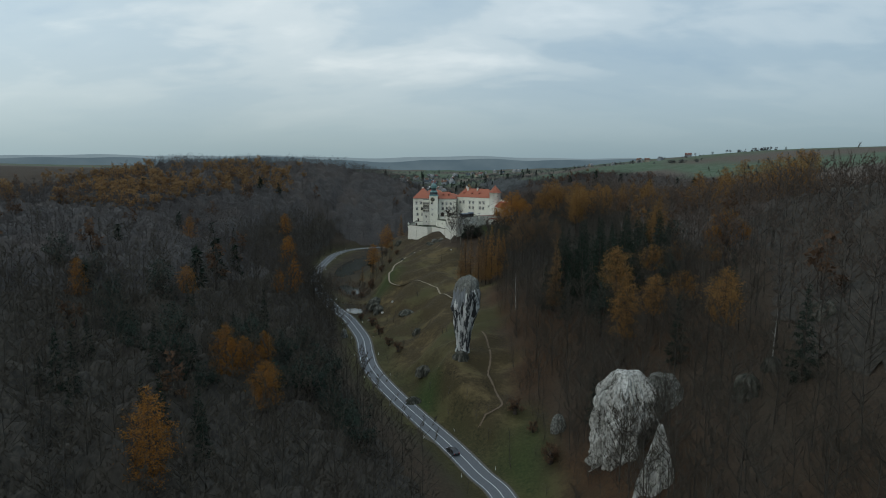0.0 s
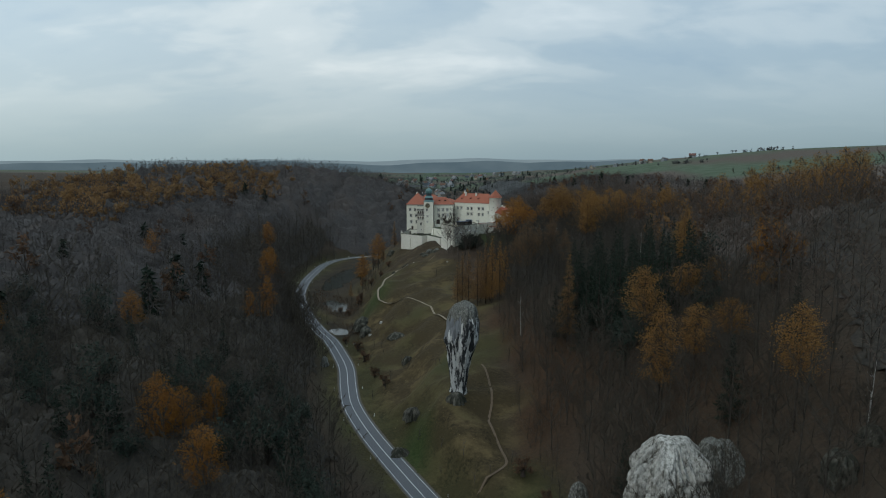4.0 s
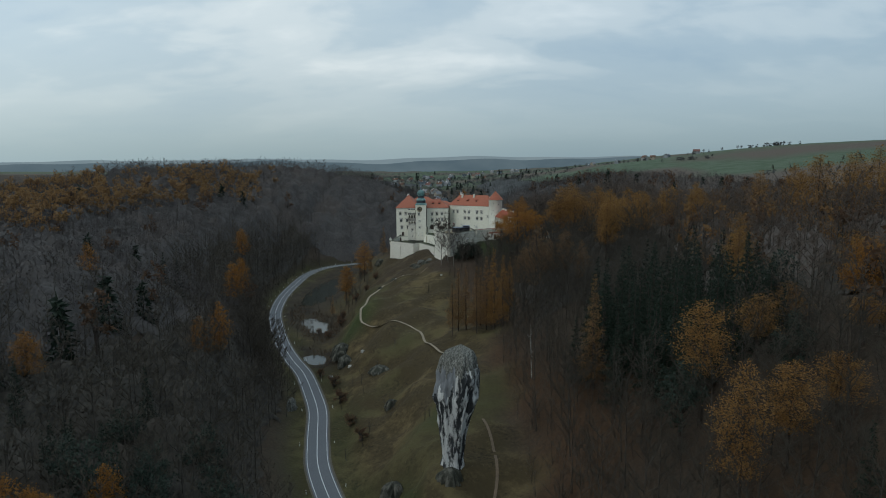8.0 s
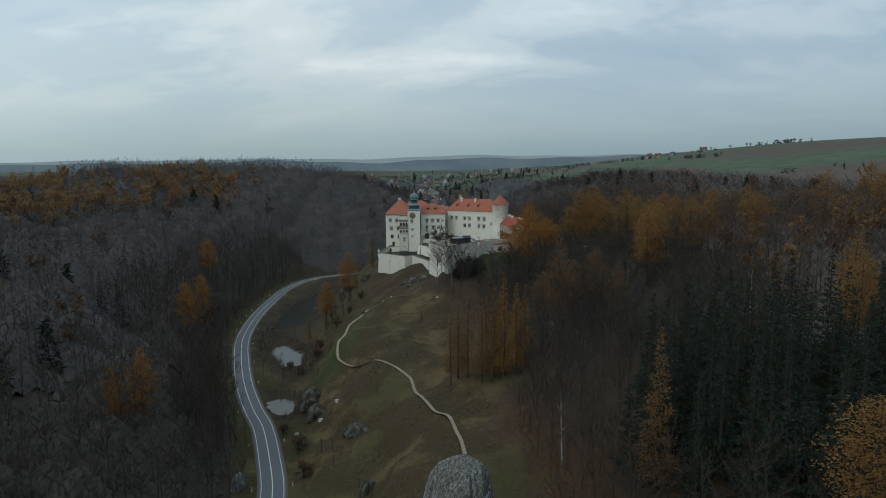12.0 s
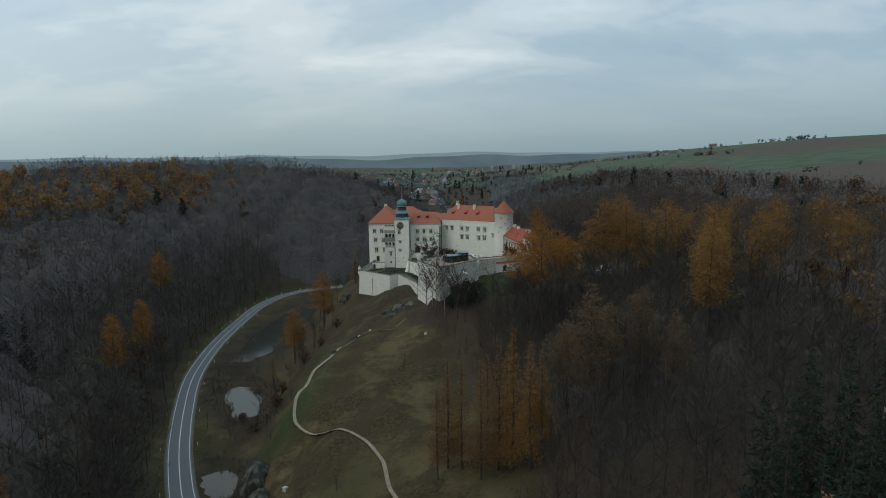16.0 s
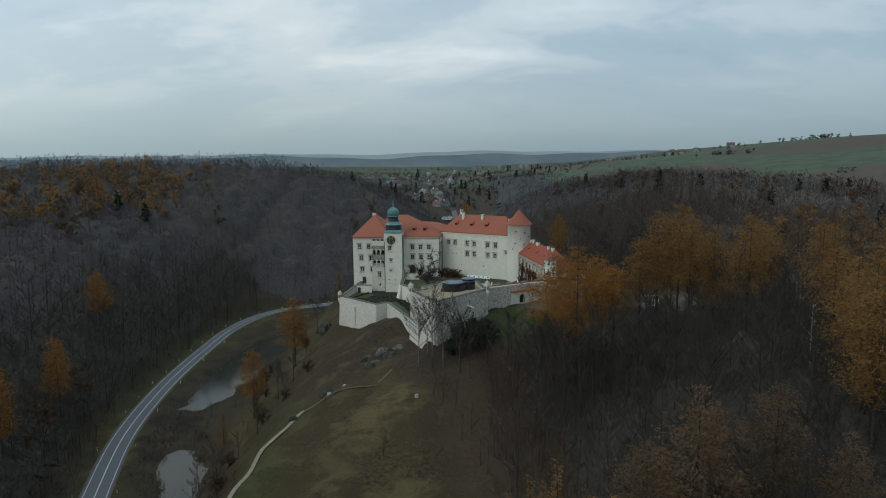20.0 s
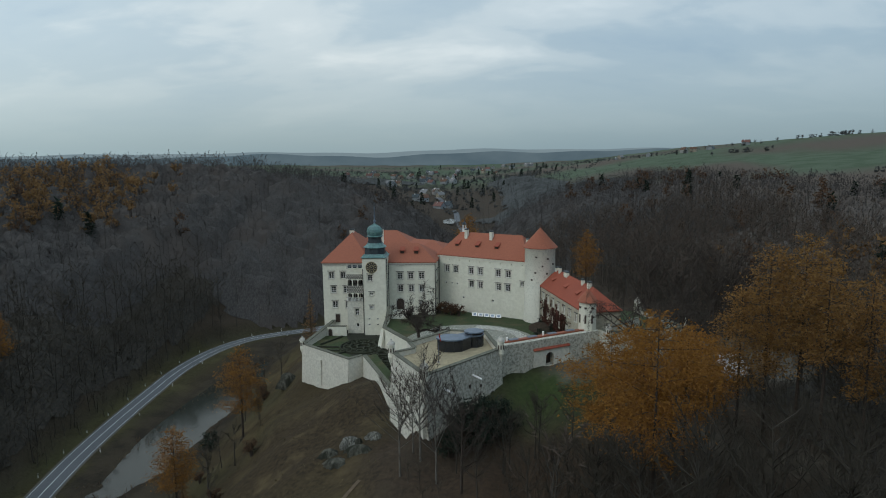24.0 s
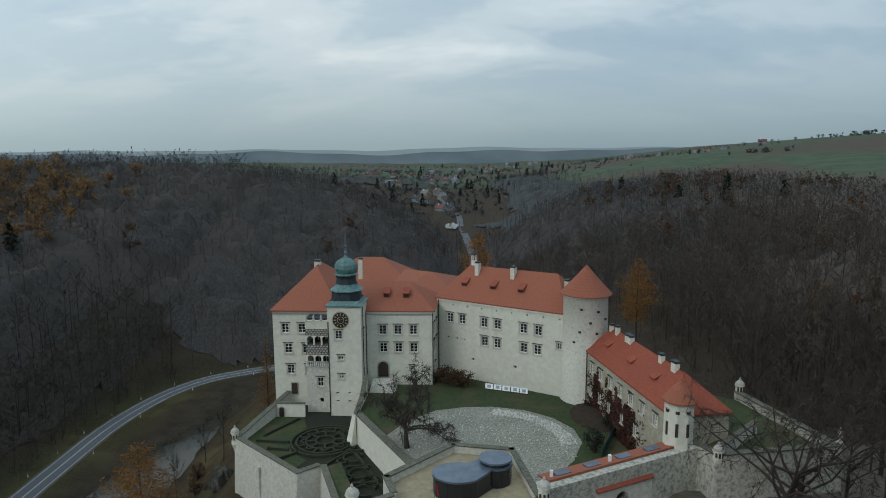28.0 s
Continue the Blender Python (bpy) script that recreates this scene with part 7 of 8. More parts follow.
crag("club_rock", (-3.2, -215, 36.5), 4.35, 3.9, 26.9, 3, STREAKED, "club-shaped limestone pillar with black weather streaks", 110, 90, club_girth, 0.15, ([("shaft", STREAKED, ""), ("crown", LICHEN, "lichen-speckled grey rock crown"), ("slab", SLABROCK, "smooth grey rock slab")], club_band), (2.0, 0.3))
crag("crag", (34.2, -276, 23), 7.6, 6.4, 30.3, 11, LIMESTONE, "massive pale limestone crag with a dark hollow", 120, 96, lambda f: 1.04 - 0.14 * f if f < 0.82 else 0.925 - (f - 0.82) ** 1.5 * 8.0, 0.26, ([("rock_face", LIMESTONE, ""), ("hollow", DARKROCK, "dark hollow in the rock, by colour only")], crag_band))
crag("crag", (42.3, -274.5, 24), 6.2, 5.2, 28.4, 13, LICHEN, "dark weathered shoulder of the limestone crag", 80, 60, lambda f: 1.05 - 0.25 * f if f < 0.8 else 0.85 - (f - 0.8) * 2.4, 0.24)
crag("rock_spike", (35.8, -297, 23), 5.2, 4.2, 27, 17, LIMESTONE, "pointed pale limestone spike in front of the crag", 64, 60, lambda f: 1.25 - 1.16 * f ** 1.1, 0.26)
for x, y, rx, ry, h, sd in ((55, -288, 2.6, 2.4, 5.5, 21), (61, -285, 2.0, 1.7, 4.0, 23), (74, -279, 3.4, 3.0, 6.5, 25), (22.2, -257, 1.6, 1.4, 6, 27)):
    crag("crag", (x, y, ground_z(x, y) - 1.5), rx, ry, h, sd, LICHEN if sd == 27 else DARKROCK, "grey limestone outcrop on the wooded slope", 40, 26, lambda f: 1.1 * (1 - f ** 2.4) ** 0.5 + 0.05, 0.3)
for x, y, rx, ry, h, sd in ((-47.5, -104, 3.4, 4.4, 5.6, 31), (-44.5, -112, 2.8, 3.2, 4.4, 33), (-50.5, -98, 2.2, 2.8, 4.4, 35), (-22.5, -34.5, 2.0, 1.1, 2.4, 37), (-26, -36, 2.0, 1.2, 2.2, 39), (-18.6, -34, 1.5, 0.9, 1.9, 41), (-20.5, -37, 2.4, 1.2, 1.9, 63), (-24, -38.5, 2.2, 1.4, 1.7, 65), (-3.4, -219, 2.2, 1.8, 3.2, 67), (-21, -35.2, 0.7, 0.6, 2.0, 59), (-23.6, -34, 0.8, 0.7, 2.5, 61),
                          (-54.2, -150, 1.4, 3.0, 4.5, 43), (-29, -133, 3.6, 3.2, 2.6, 45), (-15.5, -209, 2.6, 2.2, 3.6, 47), (-18, -222, 2.2, 2.0, 3.0, 49), (-39, -58, 1.2, 1.0, 1.8, 51), (-34, -46, 1.6, 1.0, 2.0, 53), (-22, -160, 2.0, 1.6, 3.2, 55), (-50, 20, 2.6, 2.0, 4.0, 57)):
    crag("boulder", (x, y, ground_z(x, y) - 1.0), rx, ry, h, sd, LICHEN if sd in (37, 41, 43, 61) else DARKROCK, "weathered grey limestone boulder on the meadow slope", 32, 20, lambda f: 1.1 * (1 - f ** 1.8) ** 0.55 + 0.05, 0.34, category="boulder")
r = np.random.default_rng(77)
for x, y in ((-37.5, -116.5), (-33, -50), (-12, -60), (-42, -118), (-48, -121), (-30, -47)):
    s = 0.5 if x > -37 else 0.75
    crag("stone", (x, y, ground_z(x, y) - 0.2), s, s * 0.8, s * 1.4, 60 + int(-x), LIMESTONE, "single pale stone lying in the grass", 12, 6, None, 0.2, category="stone")

# ---- trees that stand out ----
LARCH = [bough_tree(100 + k, 24, 3.9 + 0.25 * k, 5200, 0.3, 0.31 + 0.05 * k, LARCHFORM, 0.1, 46, 1.7) for k in range(4)]
GROVE = [bough_tree(110 + k, 24, 3.1 + 0.3 * k, 4200, 0.27, (0.1, 0.2, 0.14)[k], FIRFORM, 0.05, 90, 1.5) for k in range(3)]
LARCH_FAR = [leafy_tree(120 + k, 17, 4.0, 180, 1.15, 5) for k in range(4)]
SPRUCE = [bough_tree(140 + k, 21, 3.7, 2500, 0.38, 0.05, FIRFORM, -0.25, 84, 0.8) for k in range(3)]
SPRUCE_FAR = [cone_tree(150 + k, 16, 3.8, 210, 1.7, 0.05, -0.35, sides=3, power=0.8) for k in range(2)]
GOLDEN = [bough_tree(180 + k, 24, 5.4 + 0.4 * k, 10000, 0.26, 0.4, ([0, 0.15, 0.4, 0.7, 0.9, 1.0], [0.6, 0.95, 1.0, 0.85, 0.55, 0.15]), 0.14, 34, 1.25) for k in range(3)]
OAK = [leafy_tree(160 + k, 18, 5.8, 7500, 0.3, 34) for k in range(3)]
PINE = [leafy_tree(190 + k, 16, 4.2, 1500, 0.5, 18) for k in range(3)]
BUSH = [leafy_tree(170 + k, 3.0, 1.5, 700, 0.24, 12) for k in range(2)]


def plant_to_top(name, templates, mat, label, category, group, tops, seed, broad=None):
    """Trees whose tops are known: (x, y, height of the top); each is scaled to reach from the ground to it, no slimmer than broad."""
    r = np.random.default_rng(seed)
    models = [tree_model(name, t, BARK, mat, label, category, group) for t in templates]
    spots = []
    for k, (x, y, top) in enumerate(tops):
        z = ground_z(x, y) - 0.2
        h = max(v[2] for v in templates[k % len(templates)][1][0][:: 7])
        spots.append((x, y, z, (top - z) / h, max((top - z) / h, (broad or 0) * r.uniform(0.9, 1.1))))
    plant(models[: max(1, min(len(models), len(spots)))], spots, r)


grove = [(8.1, -132.7, 71.5), (13.2, -133.5, 68.5), (11.0, -135, 69.5)]
plant_to_top("larch", GROVE, LARCHLEAF, "slender orange-gold autumn larch at the meadow's edge", "larch", "larches of the grove", grove, 1)
grove = [(5.8, -130, 68.5), (11.5, -128.5, 66.5), (2.6, -133, 65.5), (-0.8, -129.5, 65), (-3.4, -128, 64), (4.0, -125, 64), (7.5, -126.5, 66), (-5.2, -130.5, 60.5)]
plant_to_top("larch", GROVE, OLDLARCH, "slender brown-gold larch with a thinning crown", "larch", "larches of the grove", grove, 21)
slope = [(68.8, -172, 85.8), (65.5, -179.5, 83), (42.8, -223, 74.5), (55, -216, 74.5), (40.4, -246, 70.5), (48.6, -243, 70), (57, -241, 70.5), (69.4, -225, 76), (66, -205, 74.5), (97, -165, 87), (84, -196, 84), (54.8, -274.4, 77.3)]
east = [(49, -111, 89), (47, -116, 86), (45, -47, 89), (46, -52, 86.5), (41, -46, 87.5), (37, -46.6, 82), (54, -62, 88), (60, -55, 86), (50, -55, 85), (66, -66, 88), (72, -58, 86), (60, -82, 85), (76, -80, 88), (64, -98, 88), (52, -102, 86), (84, -96, 89), (92, -70, 90), (88, -52, 88)]
plant_to_top("larch", LARCH, LARCHLEAF, "tall orange-gold autumn larch on the wooded slope", "larch", "larches on the east slope", slope, 2, 1.0)
plant_to_top("larch", LARCH, LARCHLEAF, "broad brownish-gold larch losing its needles", "larch", "larches east of the castle", east, 8, 1.05)
fading = [(21.8, -131, 78.5), (31.7, -125, 77), (27, -121, 73), (18.5, -126, 71), (36, -131, 74)]
plant_to_top("larch", LARCH, FADELEAF, "tall brownish larch with most needles fallen", "larch", "fading larches above the meadow", fading, 14)
plant_to_top("larch", GROVE, OLDLARCH, "slender pale-gold larch at the edge of the spruces", "larch", "larches on the east slope", [(28.8, -192, 74)], 22)
crest = [(117, -71, 94.5), (129, -74, 97.5), (138, -75, 100.5), (140, -95, 102), (139, -110, 103.5), (136, -125, 103), (136, -136, 105), (133, -150, 105), (125, -120, 95), (122, -142, 96), (124, -88, 94), (120, -164, 100), (116, -182, 99)]
plant_to_top("larch", LARCH, LARCHLEAF, "tall orange-brown larch on the crest of the hill", "larch", "larches on the east crest", crest, 12, 0.85)
bare_crest = [(123, -72, 96.5), (133, -73, 98), (139, -85, 100), (142, -102, 101.5), (140, -118, 103), (138, -131, 103), (136, -144, 104), (130, -157, 104), (128, -98, 95), (130, -112, 97), (129, -134, 98), (124, -152, 99), (118, -172, 99), (110, -190, 97), (114, -150, 94), (112, -130, 91)]
plant_to_top("bare_tree", BARE_MID, TWIG, "tall leafless brown tree on the crest of the hill", "tree", "bare trees on the crest", bare_crest, 13)
west = [(-56, -311, 60.5), (-62.5, -258.8, 58.3), (-57.6, -243.2, 52), (-48, -272, 53.2), (-74.7, -150.7, 58), (-111.3, -29, 53.5), (-59, -256, 54), (-64, -252, 53), (-80, -153, 54), (-104, -60, 56), (-128, 20, 62), (-96, -205, 64), (-132, -120, 72), (-118, -230, 70)]
plant_to_top("larch", LARCH, YELLOWLEAF, "golden-yellow autumn larch among bare trees", "larch", "larches on the west slope", west, 3)
plant_to_top("larch", LARCH, YELLOWLEAF, "golden-yellow larch beside the pond", "larch", "golden larches by the pond", [(-56, 3, 57), (-61.5, -20, 47.6)], 4, 1.1)
plant_to_top("larch", GROVE, OLDLARCH, "rust-orange larch beside the pond", "larch", "larches by the pond", [(-63, -14, 38), (-53, 6, 48), (-66.5, -30, 34), (-52, 52, 60)], 4)
firs = [(x + r.uniform(-1.8, 1.8), y + r.uniform(-1.8, 1.8), None) for x, y in [(27 + 5.2 * a, -213 + 5.8 * b) for a in range(9) for b in range(10)] if spruce_stand(x, y)]
firs = [(x, y, min(ground_z(x, y) + r.uniform(15, 25), 71.5 + 0.33 * (x - 28) + r.uniform(-2, 1.5))) for x, y, _ in firs]
plant_to_top("spruce", SPRUCE, SPRUCELEAF, "dark green spruce in a dense stand", "spruce", "spruce stand on the slope", firs, 5)
dark = [(-70 + r.uniform(-22, 22), -255 + r.uniform(-45, 50)) for _ in range(26)] + [(-130, -70), (-126, -66), (62, -295), (66, -250), (60, -215), (49, -262), (30, -262)]
plant_to_top("spruce", SPRUCE, SPRUCELEAF, "dark green spruce standing among bare trees", "spruce", "single spruces", [(x, y, ground_z(x, y) + r.uniform(12, 19)) for x, y in dark], 6)
pines = [(-90, -256), (-84, -262), (-80, -250), (-74, -262), (-68, -236), (-62, -240), (-56, -232), (-52, -240), (-46, -246), (-43, -252), (-40, -243), (-36, -258), (-30, -268), (-26, -275), (-33, -262), (-50, -258), (-60, -225), (-47, -226), (-96, -248), (-104, -240), (-112, -222), (-128, -205), (-140, -204), (-100, -215), (-70, -215), (-54, -214), (-41, -234), (-64, -268), (57, -226), (66, -200), (38, -226), (44, -205)]
plant_to_top("pine", PINE, PINELEAF, "dark green pine with a ragged rounded crown among bare trees", "pine", "pines on the west slope", [(x, y, ground_z(x, y) + r.uniform(13, 19)) for x, y in pines], 16)
plant_to_top("broadleaf_tree", OAK, YELLOWLEAF, "broad golden-leaved tree on the wooded slope", "tree", "golden trees on the slope", [(75.5, -214.6, 84.9), (80, -218, 83)], 7)
plant_to_top("larch", GOLDEN, YELLOWLEAF, "tall golden larch with a broad high crown beside the castle approach", "larch", "golden larches by the castle", [(17.8, -51, 75.8), (21.5, -54, 77.5), (20.3, -64.2, 82.3), (27, -55, 78), (31, -48, 75)], 10, 1.0)
plant_to_top("larch", LARCH, YELLOWLEAF, "slender golden larch behind the castle", "larch", "golden larches behind the castle", [(31.5, 55, 77.5), (-4, 74, 81)], 9, 1.0)

# tall trees where the wood comes down to the road bend
models = [tree_model("bare_tree", bare_tree(340 + k, 20, 18, 900, 5, 0.36, 0.9, 0.8, low=0.2), WOODBARK, TWIG, "tall leafless tree beside the road bend", "tree", "bare trees by the road bend") for k in range(3)]
plant(models, [(x, y, ground_z(x, y) - 0.2, s_) for x, y, s_ in ((-66, -130, 0.95), (-70, -122, 1.0), (-73, -114, 1.0), (-77, -106, 0.95), (-71, -133, 1.0), (-76, -124, 1.05), (-80, -112, 1.0), (-82, -101, 0.95), (-63, -139, 0.9), (-68, -143, 1.0), (-86, -94, 0.95), (-60, -150, 0.85))], rng)

# birches
for x, y, h in ((62.8, -281.5, 11), (16, -178, 15), (38, -188, 12), (60, -150, 17), (66, -146, 16), (52, -92, 15)):
    z = ground_z(x, y) - 0.2
    b = thing("birch", (x, y, z), "slim white-barked birch, nearly bare", "birch", "birches on the slope")
    (wv, wf), (lv, lf) = bare_tree(int(abs(y)), h, 7, 110, 5, 0.16, 0.75)
    for nm, v, f, mt in (("trunk", wv, wf, BIRCH), ("crown", lv, lf, TWIG)):
        ob = new(nm, array_mesh(nm, v, f, mt))
        ob.parent = b

# bare trees round the castle
def gnarled_tree(seed, h, spread, limbs, twigs):
    """A stout trunk that forks low into crooked limbs, each with side boughs and a haze of fine, drooping twigs. Gives wood and twigs."""
    r = np.random.default_rng(seed)
    fork = np.array([-0.15, 0.1, h * 0.3])
    wood, runs = [tube_arrays((0, 0, 0), fork * (0.6, 0.6, 0.5), 0.42, 0.33, 8), tube_arrays(fork * (0.6, 0.6, 0.5), fork, 0.33, 0.29, 8)], []

    def bough(p, d, length, girth, depth):
        steps = 4
        for k in range(steps):
            d = d + r.normal(0, 0.28, 3) + (0, 0, 0.1 - 0.16 * k * (depth > 0))
            d = d / np.linalg.norm(d)
            q = p + d * length / steps
            g0, g1 = girth * (1 - 0.2 * k), girth * (0.8 - 0.2 * k) + 0.012
            wood.append(tube_arrays(p, q, g0, g1, 5 if depth == 0 else 3))
            runs.append((p, q))
            if depth < 2 and k > 0:
                side = d + r.normal(0, 0.8, 3) + (0, 0, -0.1)
                bough(q, side / np.linalg.norm(side), length * r.uniform(0.4, 0.62), g1 * 0.7, depth + 1)
            p = q

    for k in range(limbs):
        ang = k * 2.4 + r.uniform(-0.3, 0.3)
        d = np.array([math.cos(ang), math.sin(ang), r.uniform(0.3, 1.7)])
        bough(fork + (0, 0, r.uniform(-0.1, 0.06) * h), d / np.linalg.norm(d), spread * r.uniform(0.7, 1.15), 0.17, 0)
    pick = r.integers(0, len(runs), twigs)
    a, b = np.array([runs[k][0] for k in pick]), np.array([runs[k][1] for k in pick])
    p = a + (b - a) * r.uniform(0, 1, (twigs, 1))
    d = (b - a) / (np.linalg.norm(b - a, axis=1)[:, None] + 1e-9) * 0.5 + r.normal(0, 0.6, (twigs, 3)) + (0, 0, -0.35)
    return pile(wood), slivers(p, d / np.linalg.norm(d, axis=1)[:, None], r.uniform(0.5, 1.6, twigs), np.full(twigs, 0.07), r)


for x, y, h, sp, lm, tw_ in ((-13.7, -1.0, 10.5, 6.4, 11, 4600), (-14.6, 21.0, 5.5, 2.6, 5, 350)):
    t_ = thing("courtyard_tree", (x, y, COURT), "gnarled leafless tree with drooping branches in the courtyard", "tree")
    (wv, wf), (lv, lf) = gnarled_tree(int(h * 7), h, sp, lm, tw_)
    for nm, v, f, mt in (("trunk", wv, wf, BARK), ("crown", lv, lf, BARK)):
        ob = new(nm, array_mesh(nm, v, f, mt))
        ob.parent = t_
for x, y, h, sp, lm, tw_ in ((29.3, -22.5, 18, 13.0, 9, 1900), (31.2, -21.4, 20, 12.0, 8, 1600)):
    t_ = thing("bare_tree", (x, y, ground_z(x, y) - 0.2), "old leafless tree with dark crooked limbs on the gravel yard", "tree", "old trees on the yard")
    (wv, wf), (lv, lf) = gnarled_tree(int(h * 5), h, sp, lm, tw_)
    for nm, v, f, mt in (("trunk", wv, wf, BARK), ("crown", lv, lf, BARK)):
        ob = new(nm, array_mesh(nm, v, f, mt))
        ob.parent = t_
models = [tree_model("bare_tree", bare_tree(300 + k, 16, 22, 900, 6, 0.5, 0.8, 0.6), PALEBARK, BARK, "tall leafless tree with pale spreading branches by the castle walls", "tree", "bare trees by the walls") for k in range(4)]
near = [(-9.5, -44.5, 1.0), (-12.5, -47, 0.9), (-7, -48.5, 0.95), (-11, -43, 0.8), (37.5, -18.5, 0.9), (44, -15, 1.0), (47.5, -8, 1.1), (52, -3, 1.05), (-3, -52, 0.8), (38, 8, 1.0), (46, 14, 1.0), (55, 9, 1.1)]
plant(models, [(x, y, ground_z(x, y) - 0.2, s) for x, y, s in near[:4]], rng)
models = [tree_model("bare_tree", bare_tree(310 + k, 17, 28, 1900, 6, 0.56, 1.2, 0.42, low=0.2), BARK, BARK, "tall dark leafless tree with spreading limbs by the castle walls", "tree", "bare trees by the walls") for k in range(4)]
plant(models, [(x, y, ground_z(x, y) - 0.2, s) for x, y, s in near[4:]], rng)
models = [tree_model("bare_tree", bare_tree(330 + k, 11, 16, 640, 5, 0.46, 0.7, 0.5), WOODBARK, TWIG, "small leafless tree with fine twigs below the castle wall", "tree", "small trees below the walls") for k in range(3)]
plant(models, [(x, y, ground_z(x, y) - 0.2, s_) for x, y, s_ in ((4, -46, 0.9), (9, -42, 0.8), (-4, -47, 0.8), (3, -47, 0.9), (8, -44, 0.9), (14, -42, 0.9), (19, -45, 0.8), (-1, -54, 0.8), (6, -56, 0.9), (12, -52, 0.8), (26, -52, 0.9), (33, -56, 0.8), (40, -48, 0.9), (22, -60, 0.9), (30, -66, 0.9), (44, -66, 1.0), (16, -64, 1.2), (38, -71, 0.9), (12, -72, 1.5), (19, -79, 1.5), (26, -66, 1.5), (22, -76, 1.6), (14, -63, 1.3), (18, -69, 1.4), (27, -80, 1.5), (11, -79, 1.4), (24, -72, 1.7), (17, -73, 1.7), (30, -74, 1.6), (34, -68, 1.5), (13, -68, 1.5), (9, -62, 1.3), (36, -77, 1.6), (32, -84, 1.6))], rng)
models = [tree_model("shrub", t, BARK, SPRUCELEAF, "dark evergreen shrub at the foot of the wall", "shrub", "evergreen shrubs") for t in BUSH]
plant(models, [(x, y, ground_z(x, y) - 0.3, s_) for x, y, s_ in ((-3.5, -40.5, 2.0), (-1.5, -38.5, 2.2), (0.8, -36.5, 1.9), (-0.5, -41, 1.7), (2.2, -39, 1.6), (3.2, -34.5, 1.4), (4.6, -36.5, 1.3), (-5.0, -43, 1.4))] + [ (12.8, -0.8, COURT, 1.1), (14.8, 13.8, COURT, 0.8), (16.5, 6.0, COURT, 0.9), (-68, 12, ground_z(-68, 12), 1.6), (-6.8, 24.0, COURT, 0.5)], rng)
models = [tree_model("shrub", t, BARK, RUSTLEAF, "reddish-brown leafless shrub growing in rough grass", "shrub", "brown shrubs") for t in BUSH]
spots = [(-7.5, 24.2, COURT, 1.0, 1.3), (-9.2, 25.4, COURT, 1.0, 1.4), (-5.8, 23.6, COURT, 0.9, 1.2), (-10.8, 25.8, COURT, 0.9, 1.3)]
for x, y in ((-45, -130), (-40, -145), (-33, -165), (-28, -178), (-60, -70), (-66, -62), (-57, -58), (-62, -8), (-58, -48), (-54, -35), (-50, -28), (-47, -16), (-60, 30), (-64, 40), (12, -245), (16, -255), (19, -268), (-52, -120)):
    spots.append((x, y, ground_z(x, y) - 0.1, r.uniform(0.8, 1.7)))
plant(models, spots, rng)

# coloured woods too dense to count
belt = spread_spots(-330, -150, -70, 230, 9.5, lambda x, y: wooded(x, y) * (land(x, y) > 62) * np.clip(0.55 + 0.5 * np.sin(x * 0.05 + 1.5 * np.sin(y * 0.031)), 0.05, 0.85), 21)
wood_stuff("larch_wood", LARCH_FAR, belt, BARK, RIDGELARCH, "belt of orange-gold larches along the ridge", "woodland", 31)
plateau = spread_spots(70, 215, -150, 70, 11.0, lambda x, y: wooded(x, y) * np.clip(0.45 + 0.5 * np.sin(x * 0.06 + 1.4 * np.sin(y * 0.04)), 0.05, 0.8), 24)
wood_stuff("plateau_larches", LARCH_FAR, plateau, BARK, OLDLARCH, "brown-gold larches scattered over the wooded plateau", "woodland", 38)
rust = spread_spots(-380, 260, -420, 420, 13.0, lambda x, y: wooded(x, y) * np.where(x > 0, 0.15, 0.05) * (np.abs(x) > 62) * ((x > 0) | (land(x, y) < 74)), 22)
wood_stuff("rust_wood", LARCH_FAR, rust, BARK, RUSTLEAF, "scattered rust-brown trees among the bare wood", "woodland", 32)
greens = spread_spots(-380, 260, -420, 420, 20.0, lambda x, y: wooded(x, y) * (off_line(x, y, ROADLINE[::4]) > 30) * np.where(x > 0, 0.06, 0.06) * (np.abs(x) > 75) * ((x > 0) | (land(x, y) < 70)), 23)
wood_stuff("spruce_wood", SPRUCE_FAR, greens, BARK, SPRUCELEAF, "scattered dark spruces among the bare wood", "woodland", 33)

# ---- marsh, meadow and roadside ----
r = np.random.default_rng(90)


def tufts(name, spots, mat, low, high, wide, label, category, blades=4):
    """Upright blades at many spots."""
    n = len(spots) * blades
    p = np.repeat(spots, blades, 0) + np.c_[r.normal(0, 0.25, (n, 2)), np.zeros(n)]
    d = r.normal(0, 0.3, (n, 3)) * (1, 1, 0) + (0, 0, 1)
    d /= np.linalg.norm(d, axis=1)[:, None]
    top = thing(name, (0, 0, 0), label, category, kind="stuff")
    ob = new("blades", array_mesh("blades", *slivers(p, d, r.uniform(low, high, n), r.uniform(0.5, 1.0, n) * wide, r), mat))
    ob.parent = top
    ob["kind"] = "stuff"


